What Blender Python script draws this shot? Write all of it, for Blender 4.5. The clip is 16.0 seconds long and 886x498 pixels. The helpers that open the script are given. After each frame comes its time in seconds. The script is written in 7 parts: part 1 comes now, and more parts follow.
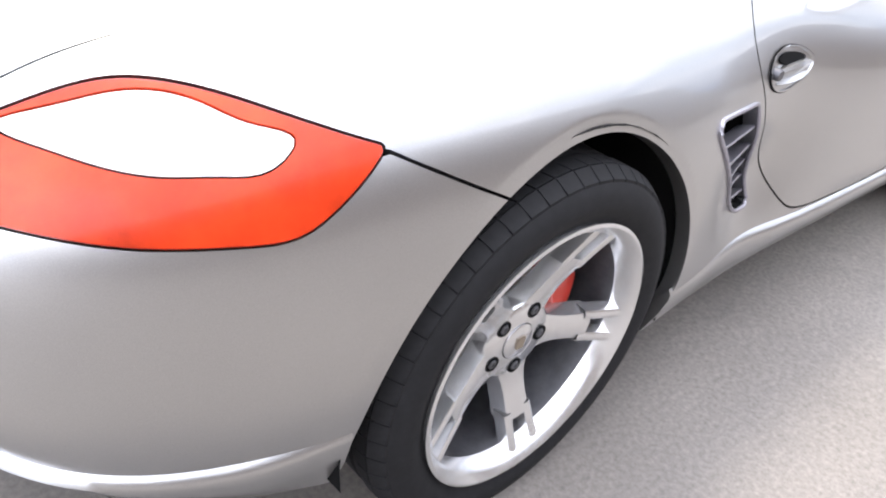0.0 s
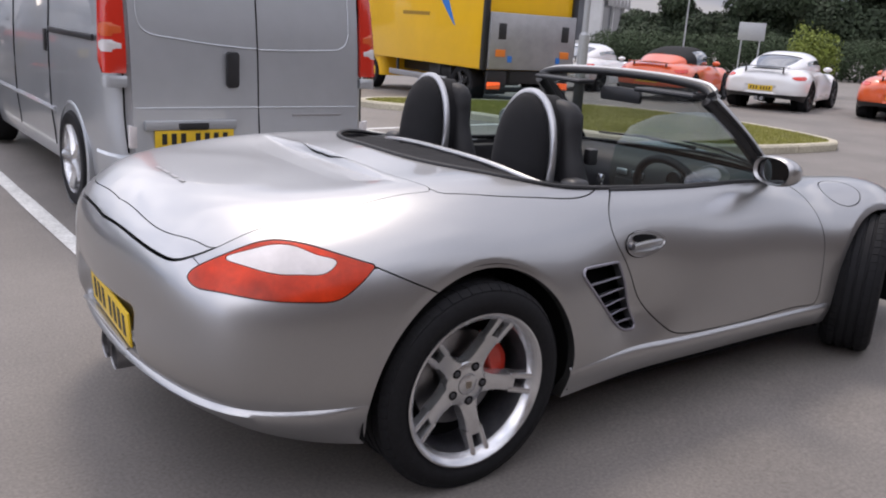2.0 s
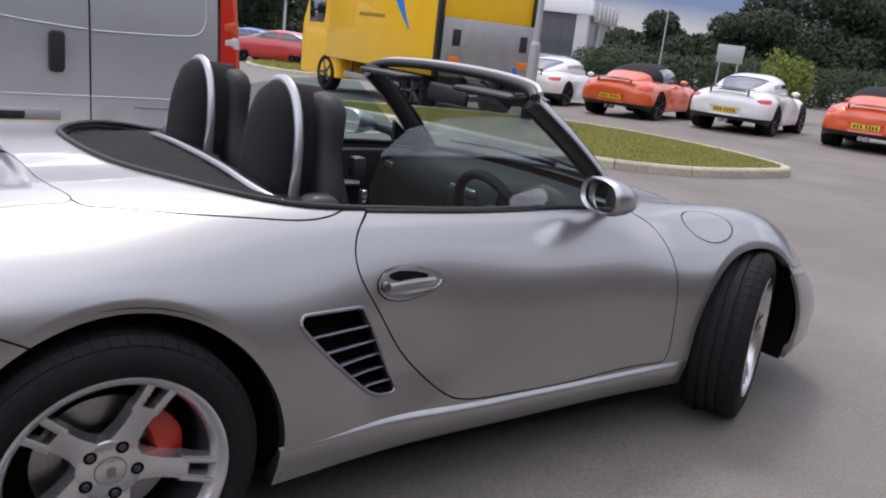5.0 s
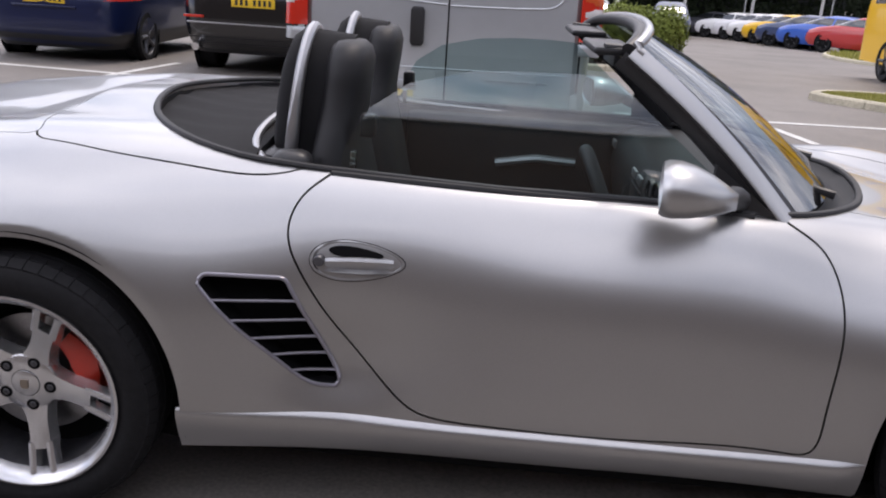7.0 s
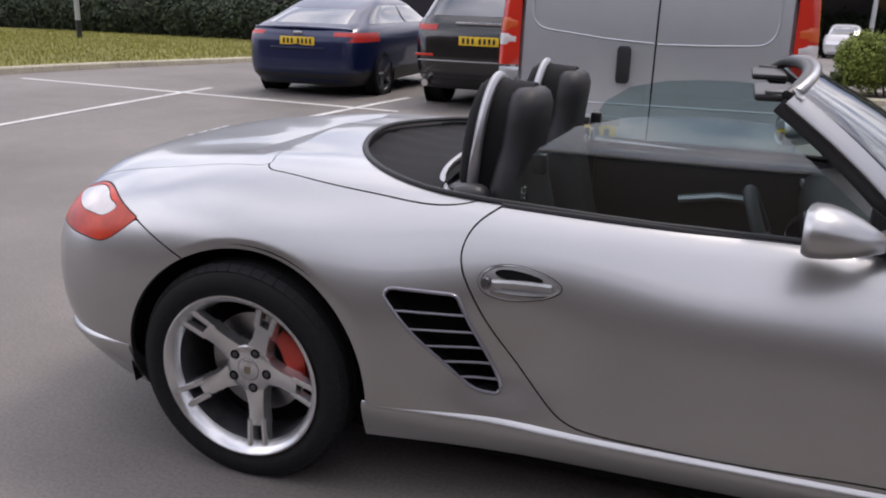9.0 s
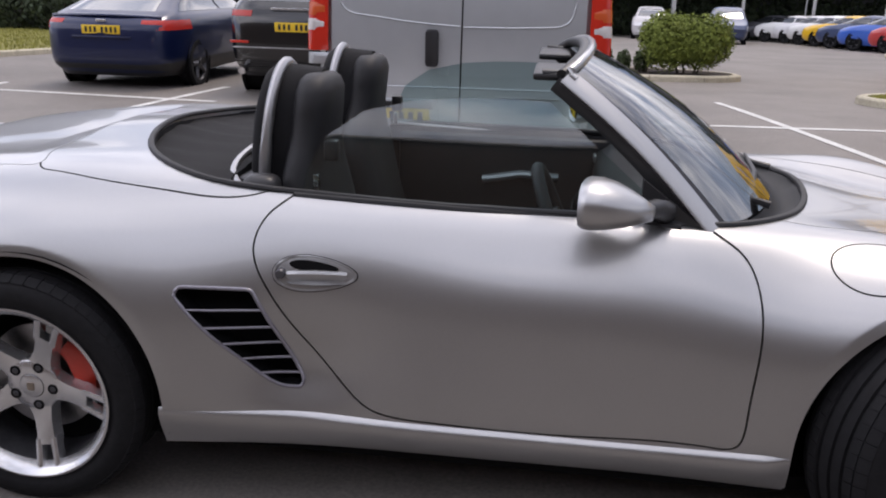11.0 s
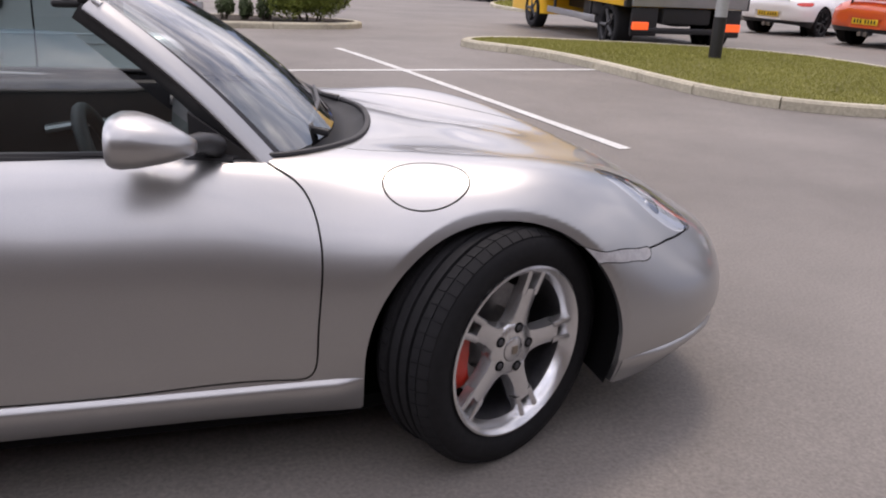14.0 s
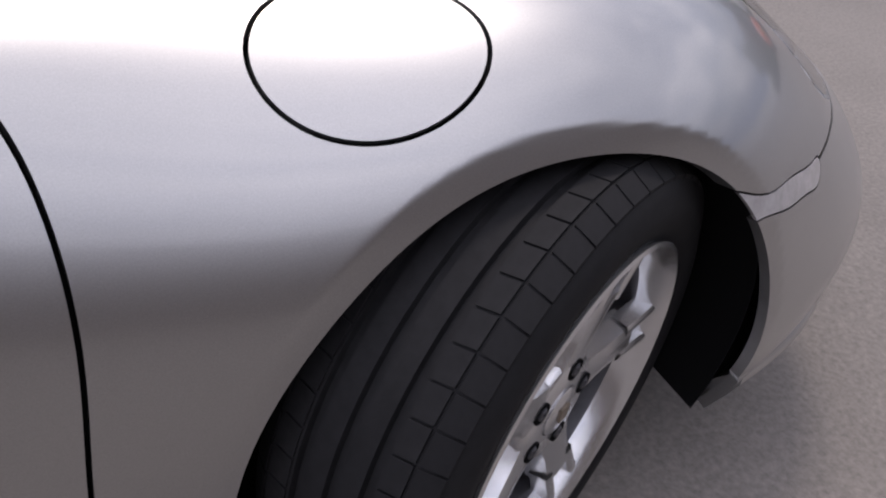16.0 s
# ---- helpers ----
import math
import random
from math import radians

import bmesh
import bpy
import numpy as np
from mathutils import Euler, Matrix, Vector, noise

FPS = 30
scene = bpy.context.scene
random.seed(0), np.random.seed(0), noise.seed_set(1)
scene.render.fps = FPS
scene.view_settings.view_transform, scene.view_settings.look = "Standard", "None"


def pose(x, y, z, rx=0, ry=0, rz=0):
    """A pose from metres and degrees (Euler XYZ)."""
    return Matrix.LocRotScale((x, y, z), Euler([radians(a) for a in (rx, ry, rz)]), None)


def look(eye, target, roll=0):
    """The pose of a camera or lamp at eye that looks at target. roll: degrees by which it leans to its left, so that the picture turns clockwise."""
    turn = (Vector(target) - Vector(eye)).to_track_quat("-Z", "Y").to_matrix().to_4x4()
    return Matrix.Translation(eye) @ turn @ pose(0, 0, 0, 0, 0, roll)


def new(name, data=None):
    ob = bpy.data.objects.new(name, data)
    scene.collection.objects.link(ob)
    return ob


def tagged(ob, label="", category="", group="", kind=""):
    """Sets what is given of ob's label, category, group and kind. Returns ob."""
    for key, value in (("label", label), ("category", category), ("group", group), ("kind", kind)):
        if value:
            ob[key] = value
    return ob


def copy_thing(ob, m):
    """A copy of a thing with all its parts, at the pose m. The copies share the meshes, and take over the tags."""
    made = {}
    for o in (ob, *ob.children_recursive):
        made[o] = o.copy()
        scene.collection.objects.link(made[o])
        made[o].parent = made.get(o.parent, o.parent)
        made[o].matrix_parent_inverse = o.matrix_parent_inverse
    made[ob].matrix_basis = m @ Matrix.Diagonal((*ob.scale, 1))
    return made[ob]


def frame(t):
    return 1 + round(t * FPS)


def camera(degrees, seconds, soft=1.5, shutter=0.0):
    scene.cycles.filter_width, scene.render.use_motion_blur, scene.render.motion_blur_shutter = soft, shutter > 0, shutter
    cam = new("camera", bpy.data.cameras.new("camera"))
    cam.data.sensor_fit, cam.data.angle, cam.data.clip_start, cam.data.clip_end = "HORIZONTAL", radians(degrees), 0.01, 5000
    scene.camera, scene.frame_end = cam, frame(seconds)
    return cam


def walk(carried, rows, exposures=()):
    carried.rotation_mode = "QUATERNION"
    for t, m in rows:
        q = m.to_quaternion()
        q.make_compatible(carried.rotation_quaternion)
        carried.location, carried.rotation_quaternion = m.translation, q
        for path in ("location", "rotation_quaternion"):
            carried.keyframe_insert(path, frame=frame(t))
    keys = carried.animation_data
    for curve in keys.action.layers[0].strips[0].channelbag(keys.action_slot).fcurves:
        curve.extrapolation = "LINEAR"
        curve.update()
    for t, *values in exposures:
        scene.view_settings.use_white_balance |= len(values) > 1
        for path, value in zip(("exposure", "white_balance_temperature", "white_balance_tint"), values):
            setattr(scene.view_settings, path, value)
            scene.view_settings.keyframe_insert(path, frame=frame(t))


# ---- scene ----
cam = camera(55.6, 16.0, soft=2.0)
PATH = [
    (0, (-2.156, -1.48, 1.157), (-0.875, -0.333, 0.136), 10.3),
    (0.5, (-2.368, -1.939, 1.268), (-1.239, -0.529, 0.411), 8.3),
    (1, (-2.546, -2.271, 1.356), (-1.449, -0.769, 0.619), 5.8),
    (1.5, (-2.707, -2.556, 1.411), (-1.6, -1.033, 0.738), 3.4),
    (2, (-2.708, -2.724, 1.414), (-1.575, -1.161, 0.891), 3.8),
    (2.5, (-2.678, -2.824, 1.422), (-1.523, -1.271, 0.917), 4.4),
    (3, (-2.69, -2.852, 1.427), (-1.58, -1.267, 0.922), 3.6),
    (3.5, (-2.619, -2.836, 1.423), (-1.49, -1.249, 0.966), 5.0),
    (4, (-2.417, -2.748, 1.39), (-1.26, -1.181, 0.935), 5.3),
    (4.5, (-2.071, -2.603, 1.385), (-0.895, -1.056, 0.913), 6.9),
    (4.7, (-1.918, -2.59, 1.376), (-0.729, -1.058, 0.889), 6.7),
    (7, (-0.134, -2.602, 1.341), (-0.221, -0.704, 0.715), 3.7),
    (7.5, (0.013, -2.722, 1.398), (-0.526, -0.906, 0.758), 3.3),
    (8, (0.016, -2.811, 1.413), (-0.642, -1.015, 0.828), 1.6),
    (10.5, (0.141, -2.787, 1.414), (-0.218, -0.912, 0.818), 1.5),
    (11, (0.163, -2.755, 1.411), (-0.075, -0.863, 0.808), 1.4),
    (11.5, (0.191, -2.753, 1.412), (0.085, -0.852, 0.8), 1.7),
    (12, (0.235, -2.735, 1.413), (0.287, -0.831, 0.801), 2.1),
    (12.5, (0.284, -2.718, 1.407), (0.503, -0.827, 0.793), 2.3),
    (13, (0.328, -2.711, 1.409), (0.678, -0.841, 0.791), 2.8),
    (13.5, (0.379, -2.712, 1.397), (0.831, -0.872, 0.756), 2.6),
    (14, (0.416, -2.700, 1.352), (0.968, -0.902, 0.675), 3.0),
    (14.5, (0.434, -2.574, 1.263), (1.02, -0.804, 0.539), 4.6),
    (15, (0.425, -2.143, 1.22), (1.068, -0.465, 0.349), 5.7),
    (15.5, (0.586, -1.693, 1.188), (1.325, -0.221, 0.052), 5.3),
    (16, (0.682, -1.336, 1.102), (1.529, 0.014, -0.106), 9.1),
]
EXPOSURES = [(0, 1.25, 7150, 12), (0.5, 0.65, 7100, 14), (1.0, 0.02, 7050, 16), (1.6, -0.36, 7150, 17), (4.7, -0.36, 7000, 17), (7.0, -0.27, 7150, 18), (7.5, -0.38, 7150, 18), (8.2, -0.44, 7200, 18), (10.5, -0.44, 7150, 18), (12.5, -0.4, 7300, 20), (14.0, -0.35, 7400, 21), (15.4, -0.2, 7200, 20), (16.0, -0.46, 7100, 20)]
walk(cam, [(t, look(eye, target, roll)) for t, eye, target, roll in PATH], EXPOSURES)

# exposure, sky and sun
world = bpy.data.worlds.new("world")
scene.world = world
world.use_nodes = True
wn, wl = world.node_tree.nodes, world.node_tree.links
wn.clear()
SUN_HEIGHT, SUN_TURN = radians(62), radians(25)


def node(tree, kind, **values):
    n = tree.nodes.new(kind)
    for key, value in values.items():
        if key in n.inputs:
            n.inputs[key].default_value = value
    return n


wt = world.node_tree
sky = node(wt, "ShaderNodeTexSky")
sky.sky_type, sky.sun_disc = "NISHITA", False
sky.sun_elevation, sky.sun_rotation = SUN_HEIGHT, SUN_TURN
where = node(wt, "ShaderNodeTexCoord")
squash = node(wt, "ShaderNodeMapping", Scale=(1.0, 1.0, 2.6))
billow = node(wt, "ShaderNodeTexNoise", Scale=2.3, Detail=7.0, Roughness=0.58, Distortion=0.3)
cover = node(wt, "ShaderNodeValToRGB")
cover.color_ramp.elements[0].position, cover.color_ramp.elements[1].position = 0.30, 0.56
shade = node(wt, "ShaderNodeTexNoise", Scale=5.0, Detail=5.0, Roughness=0.6)
tone = node(wt, "ShaderNodeValToRGB")
tone.color_ramp.elements[0].color, tone.color_ramp.elements[1].color = (2.8, 3.9, 6.2, 1), (12.2, 12.9, 14.4, 1)
tone.color_ramp.elements[0].position, tone.color_ramp.elements[1].position = 0.28, 0.60
blend = node(wt, "ShaderNodeMix")
blend.data_type = "RGBA"
back = node(wt, "ShaderNodeBackground", Strength=0.125)
wout = node(wt, "ShaderNodeOutputWorld")
wl.new(where.outputs["Generated"], squash.inputs["Vector"])
wl.new(squash.outputs["Vector"], billow.inputs["Vector"])
wl.new(squash.outputs["Vector"], shade.inputs["Vector"])
wl.new(billow.outputs["Fac"], cover.inputs["Fac"])
wl.new(shade.outputs["Fac"], tone.inputs["Fac"])
wl.new(cover.outputs["Color"], blend.inputs["Factor"])
wl.new(sky.outputs["Color"], blend.inputs["A"])
wl.new(tone.outputs["Color"], blend.inputs["B"])
# brighter overhead than near the horizon
split_z = node(wt, "ShaderNodeSeparateXYZ")
wl.new(where.outputs["Generated"], split_z.inputs["Vector"])
rise = node(wt, "ShaderNodeMapRange")
rise.inputs["From Min"].default_value, rise.inputs["From Max"].default_value = 0.08, 0.34
rise.inputs["To Min"].default_value, rise.inputs["To Max"].default_value = 0.085, 0.205
wl.new(split_z.outputs["Z"], rise.inputs["Value"])
# and brighter to the unseen west than the east, added to light the tail
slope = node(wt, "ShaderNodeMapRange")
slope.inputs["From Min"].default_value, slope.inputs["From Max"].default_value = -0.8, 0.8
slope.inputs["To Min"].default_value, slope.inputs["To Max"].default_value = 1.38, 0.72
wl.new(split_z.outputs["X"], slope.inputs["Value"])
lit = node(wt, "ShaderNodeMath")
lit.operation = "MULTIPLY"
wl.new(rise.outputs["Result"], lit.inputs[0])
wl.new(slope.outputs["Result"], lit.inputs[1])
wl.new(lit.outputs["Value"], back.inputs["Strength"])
wl.new(blend.outputs["Result"], back.inputs["Color"])
# a pale band on the horizon under blue-grey cloud
wobble = node(wt, "ShaderNodeTexNoise", Scale=6.0, Detail=5.0, Roughness=0.6)
wl.new(squash.outputs["Vector"], wobble.inputs["Vector"])
lift = node(wt, "ShaderNodeMath")
lift.operation = "MULTIPLY_ADD"
lift.inputs[1].default_value = 0.05
wl.new(wobble.outputs["Fac"], lift.inputs[0])
wl.new(split_z.outputs["Z"], lift.inputs[2])
low = node(wt, "ShaderNodeValToRGB")
low.color_ramp.elements[0].position, low.color_ramp.elements[0].color = 0.0, (0.50, 0.54, 0.60, 1)
low.color_ramp.elements[1].position, low.color_ramp.elements[1].color = 0.30, (0.34, 0.40, 0.52, 1)
for at_z, tint in ((0.055, (0.62, 0.66, 0.74)), (0.085, (0.24, 0.34, 0.58)), (0.14, (0.26, 0.36, 0.60))):
    low.color_ramp.elements.new(at_z).color = (*tint, 1)
wl.new(lift.outputs["Value"], low.inputs["Fac"])
low_back = node(wt, "ShaderNodeBackground", Strength=1.0)
wl.new(low.outputs["Color"], low_back.inputs["Color"])
# the low sky is raised to the west too, added light for the tail
west = node(wt, "ShaderNodeMapRange")
west.inputs["From Min"].default_value, west.inputs["From Max"].default_value = -1.0, 0.5
west.inputs["To Min"].default_value, west.inputs["To Max"].default_value = 2.6, 1.0
wl.new(split_z.outputs["X"], west.inputs["Value"])
wl.new(west.outputs["Result"], low_back.inputs["Strength"])
upward = node(wt, "ShaderNodeMapRange")
upward.inputs["From Min"].default_value, upward.inputs["From Max"].default_value = 0.09, 0.18
wl.new(split_z.outputs["Z"], upward.inputs["Value"])
both_skies = node(wt, "ShaderNodeMixShader")
wl.new(upward.outputs["Result"], both_skies.inputs["Fac"])
wl.new(low_back.outputs["Background"], both_skies.inputs[1])
wl.new(back.outputs["Background"], both_skies.inputs[2])
wl.new(both_skies.outputs["Shader"], wout.inputs["Surface"])

sun = new("sun", bpy.data.lights.new("sun", "SUN"))
sun.data.energy, sun.data.angle, sun.data.color = 1.8, radians(14), (1.0, 0.96, 0.90)
sun.matrix_world = look(Vector((math.sin(SUN_TURN) * math.cos(SUN_HEIGHT), math.cos(SUN_TURN) * math.cos(SUN_HEIGHT), math.sin(SUN_HEIGHT))) * 50, (0, 0, 0))


# ---- materials ----
def material(name, colour, rough=0.5, metal=0.0, coat=0.0, grain=None, stains=None, bump=None, glow=None, spec=0.5, spread=0.0):
    """A plain surface with its own variation. grain and stains: (scale, strength); bump: (scale, strength, distance); spread: how far pieces differ."""
    m = bpy.data.materials.new(name)
    m.use_nodes = True
    t = m.node_tree
    b = t.nodes["Principled BSDF"]
    b.inputs["Base Color"].default_value = (*colour, 1)
    b.inputs["Roughness"].default_value, b.inputs["Metallic"].default_value = rough, metal
    b.inputs["Coat Weight"].default_value, b.inputs["Coat Roughness"].default_value = coat, 0.03
    b.inputs["Specular IOR Level"].default_value = spec
    co = node(t, "ShaderNodeTexCoord")
    last = None
    for made in (grain, stains):
        if made:
            tex = node(t, "ShaderNodeTexNoise", Scale=made[0], Detail=6.0, Roughness=0.65)
            t.links.new(co.outputs["Object"], tex.inputs["Vector"])
            ramp = node(t, "ShaderNodeMapRange")
            ramp.inputs["From Min"].default_value, ramp.inputs["From Max"].default_value = 0.3, 0.7
            ramp.inputs["To Min"].default_value, ramp.inputs["To Max"].default_value = 1 - made[1], 1 + made[1] * 0.6
            t.links.new(tex.outputs["Fac"], ramp.inputs["Value"])
            mul = node(t, "ShaderNodeVectorMath")
            mul.operation = "SCALE"
            if last is None:
                mul.inputs[0].default_value = colour
            else:
                t.links.new(last, mul.inputs[0])
            t.links.new(ramp.outputs["Result"], mul.inputs["Scale"])
            last = mul.outputs["Vector"]
    if spread:
        info = node(t, "ShaderNodeNewGeometry")
        ramp = node(t, "ShaderNodeMapRange")
        ramp.inputs["To Min"].default_value, ramp.inputs["To Max"].default_value = 1 - spread, 1 + spread
        t.links.new(info.outputs["Random Per Island"], ramp.inputs["Value"])
        mul = node(t, "ShaderNodeVectorMath")
        mul.operation = "SCALE"
        if last is None:
            mul.inputs[0].default_value = colour
        else:
            t.links.new(last, mul.inputs[0])
        t.links.new(ramp.outputs["Result"], mul.inputs["Scale"])
        last = mul.outputs["Vector"]
    if last is not None:
        t.links.new(last, b.inputs["Base Color"])
    if bump:
        tex = node(t, "ShaderNodeTexNoise", Scale=bump[0], Detail=8.0, Roughness=0.7)
        t.links.new(co.outputs["Object"], tex.inputs["Vector"])
        bm = node(t, "ShaderNodeBump", Strength=bump[1], Distance=bump[2])
        t.links.new(tex.outputs["Fac"], bm.inputs["Height"])
        t.links.new(bm.outputs["Normal"], b.inputs["Normal"])
    if glow:
        b.inputs["Emission Color"].default_value, b.inputs["Emission Strength"].default_value = (*glow[0], 1), glow[1]
    return m


def glass(name, colour, rough=0.0, ior=0.05):
    """Thin clear glass: a tinted see-through pane with a glossy coat."""
    m = bpy.data.materials.new(name)
    m.use_nodes = True
    t = m.node_tree
    t.nodes.clear()
    out = node(t, "ShaderNodeOutputMaterial")
    clear = node(t, "ShaderNodeBsdfTransparent")
    clear.inputs["Color"].default_value = (*colour, 1)
    gloss = node(t, "ShaderNodeBsdfGlossy", Roughness=rough)
    fres = node(t, "ShaderNodeLayerWeight", Blend=0.5)
    steep = node(t, "ShaderNodeMath")
    steep.operation = "POWER"
    steep.inputs[1].default_value = 3.2
    ramp = node(t, "ShaderNodeMapRange")
    ramp.inputs["To Min"].default_value = ior
    t.links.new(fres.outputs["Facing"], steep.inputs[0])
    t.links.new(steep.outputs["Value"], ramp.inputs["Value"])
    mix = node(t, "ShaderNodeMixShader")
    t.links.new(ramp.outputs["Result"], mix.inputs["Fac"])
    t.links.new(clear.outputs["BSDF"], mix.inputs[1])
    t.links.new(gloss.outputs["BSDF"], mix.inputs[2])
    t.links.new(mix.outputs["Shader"], out.inputs["Surface"])
    return m


SILVER = material("silver_paint", (0.45, 0.45, 0.453), rough=0.37, metal=0.985, coat=0.75, grain=(700, 0.10), stains=(3, 0.03))
VAN_SILVER = material("van_paint", (0.47, 0.49, 0.51), rough=0.38, metal=0.6, coat=0.8, stains=(2.5, 0.06))
DARK = material("cavity_black", (0.006, 0.006, 0.0065), rough=0.9, spec=0.1)
RUBBER = material("tyre_rubber", (0.014, 0.014, 0.0155), rough=0.75, spec=0.18, grain=(60, 0.25), bump=(300, 0.15, 0.002))
TRIM = material("black_trim", (0.018, 0.018, 0.02), rough=0.42, bump=(700, 0.1, 0.001))
ALLOY = material("alloy_paint", (0.68, 0.68, 0.69), rough=0.26, metal=0.85, coat=0.6, stains=(25, 0.10))
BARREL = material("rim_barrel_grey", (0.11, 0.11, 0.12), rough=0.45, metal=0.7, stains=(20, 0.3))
STEEL = material("brake_steel", (0.35, 0.35, 0.36), rough=0.35, metal=1.0, grain=(80, 0.15))
CALIPER = material("caliper_red", (0.55, 0.035, 0.018), rough=0.35, coat=0.5, stains=(20, 0.15))
CLOTH = material("hood_cloth", (0.006, 0.006, 0.0075), rough=0.95, bump=(900, 0.5, 0.002), grain=(30, 0.2))
LEATHER = material("black_leather", (0.013, 0.013, 0.015), rough=0.55, spec=0.35, bump=(250, 0.3, 0.002), stains=(8, 0.2))
GLASS = glass("window_glass", (0.55, 0.70, 0.70), ior=0.13)
SCREEN = glass("screen_glass", (0.80, 0.88, 0.88), ior=0.28)
TAIL_RED = material("tail_red", (0.60, 0.040, 0.009), rough=0.28, coat=0.12, stains=(9, 0.45), spec=0.3)
TAIL_CLEAR = material("tail_clear", (0.66, 0.62, 0.61), rough=0.25, coat=0.8, stains=(7, 0.22))
CHROME = material("chrome", (0.75, 0.75, 0.76), rough=0.12, metal=1.0)
CHROME_SATIN = material("satin_silver", (.45, .45, .46), rough=.38, metal=.9)
PLATE_Y = material("plate_yellow", (0.80, 0.52, 0.03), rough=0.4, stains=(12, 0.08))
INK = material("ink_black", (0.015, 0.015, 0.016), rough=0.5)
PAINT_WHITE = material("line_paint", (0.62, 0.62, 0.60), rough=0.8, grain=(40, 0.3), stains=(3, 0.25))


# ---- mesh helpers ----
def empty(name, m=None):
    ob = new(name)
    ob.empty_display_size = 0.1
    if m is not None:
        ob.matrix_world = m
    return ob


def put(name, mesh, mat, parent=None, label=""):
    """Links a mesh as one object under a thing."""
    if mat and not mesh.materials:
        mesh.materials.append(mat)
    ob = new(name, mesh)
    if parent:
        ob.parent = parent
    if label:
        ob["label"] = label
    return ob


def part(name, bm, mat, parent=None, label="", smooth=40):
    me = bpy.data.meshes.new(name)
    bmesh.ops.recalc_face_normals(bm, faces=bm.faces)
    bm.to_mesh(me)
    bm.free()
    if smooth:
        me.polygons.foreach_set("use_smooth", [True] * len(me.polygons))
        me.set_sharp_from_angle(angle=radians(smooth))
    return put(name, me, mat, parent, label)


def box(x0, y0, z0, x1, y1, z1, bevel=0.0, bm=None, segments=2):
    own = bmesh.new()
    bmesh.ops.create_cube(own, size=1, matrix=Matrix.LocRotScale(((x0 + x1) / 2, (y0 + y1) / 2, (z0 + z1) / 2), None, (abs(x1 - x0), abs(y1 - y0), abs(z1 - z0))))
    if bevel:
        bmesh.ops.bevel(own, geom=own.edges[:], offset=bevel, segments=segments, profile=0.5, affect="EDGES")
    if bm is None:
        return own
    me = bpy.data.meshes.new("tmp")
    own.to_mesh(me)
    own.free()
    bm.from_mesh(me)
    bpy.data.meshes.remove(me)
    return bm


def tube(points, radius, sides=8, bm=None, closed=False, flat=1.0):
    """A round bar along the points; radius may be a list. flat squashes the section across the path's level side."""
    bm = bm or bmesh.new()
    pts = [Vector(p) for p in points]
    n, rings = len(pts), []
    for i, p in enumerate(pts):
        a, b = (pts[i - 1], pts[(i + 1) % n]) if closed else (pts[max(i - 1, 0)], pts[min(i + 1, n - 1)])
        d = (b - a).normalized()
        side = d.cross(Vector((0, 0, 1)))
        side = side.normalized() if side.length > 1e-4 else Vector((1, 0, 0))
        up = side.cross(d).normalized()
        r = radius[i] if isinstance(radius, (list, tuple)) else radius
        rings.append([bm.verts.new(p + (side * math.cos(k * math.tau / sides) * flat + up * math.sin(k * math.tau / sides)) * r) for k in range(sides)])
    for i in range(n if closed else n - 1):
        a, b = rings[i], rings[(i + 1) % n]
        for k in range(sides):
            bm.faces.new((a[k], a[(k + 1) % sides], b[(k + 1) % sides], b[k]))
    if not closed:
        bm.faces.new(rings[0][::-1])
        bm.faces.new(rings[-1])
    return bm


def lathe(profile, steps=64, bm=None, axis="Y", closed=False):
    """Turns (radius, along) round an axis."""
    bm = bm or bmesh.new()
    rings = []
    for k in range(steps):
        a = k * math.tau / steps
        c, s = math.cos(a), math.sin(a)
        rings.append([bm.verts.new((r * c, h, r * s) if axis == "Y" else (r * c, r * s, h)) for r, h in profile])
    m = len(profile)
    for k in range(steps):
        a, b = rings[k], rings[(k + 1) % steps]
        for i in range(m if closed else m - 1):
            bm.faces.new((a[i], a[(i + 1) % m], b[(i + 1) % m], b[i]))
    return bm


def prism(outline, h0, h1, axis="Z", bevel=0.0, bm=None):
    """A plate with this outline (a, b) from h0 to h1 along an axis: Z takes (x, y), Y takes (x, z), X takes (y, z)."""
    own = bmesh.new()
    at = {"Z": lambda a, b, h: (a, b, h), "Y": lambda a, b, h: (a, h, b), "X": lambda a, b, h: (h, a, b)}[axis]
    low = [own.verts.new(at(a, b, h0)) for a, b in outline]
    top = [own.verts.new(at(a, b, h1)) for a, b in outline]
    own.faces.new(low[::-1])
    own.faces.new(top)
    n = len(outline)
    for i in range(n):
        own.faces.new((low[i], low[(i + 1) % n], top[(i + 1) % n], top[i]))
    bmesh.ops.recalc_face_normals(own, faces=own.faces)
    if bevel:
        bmesh.ops.bevel(own, geom=own.edges[:], offset=bevel, segments=2, profile=0.5, affect="EDGES")
    if bm is None:
        return own
    me = bpy.data.meshes.new("tmp")
    own.to_mesh(me)
    own.free()
    bm.from_mesh(me)
    bpy.data.meshes.remove(me)
    return bm


def loop_of(points, n=120, closed=True):
    """A smooth line through the points."""
    p = np.array(points, float)
    if closed:
        p = np.concatenate([p[-3:], p, p[:4]])
    t = np.r_[0, np.cumsum(np.linalg.norm(np.diff(p, axis=0), axis=1))]
    return spline(t, p, np.linspace(t[3], t[-4], n, endpoint=False)) if closed else spline(t, p, np.linspace(0, t[-1], n))



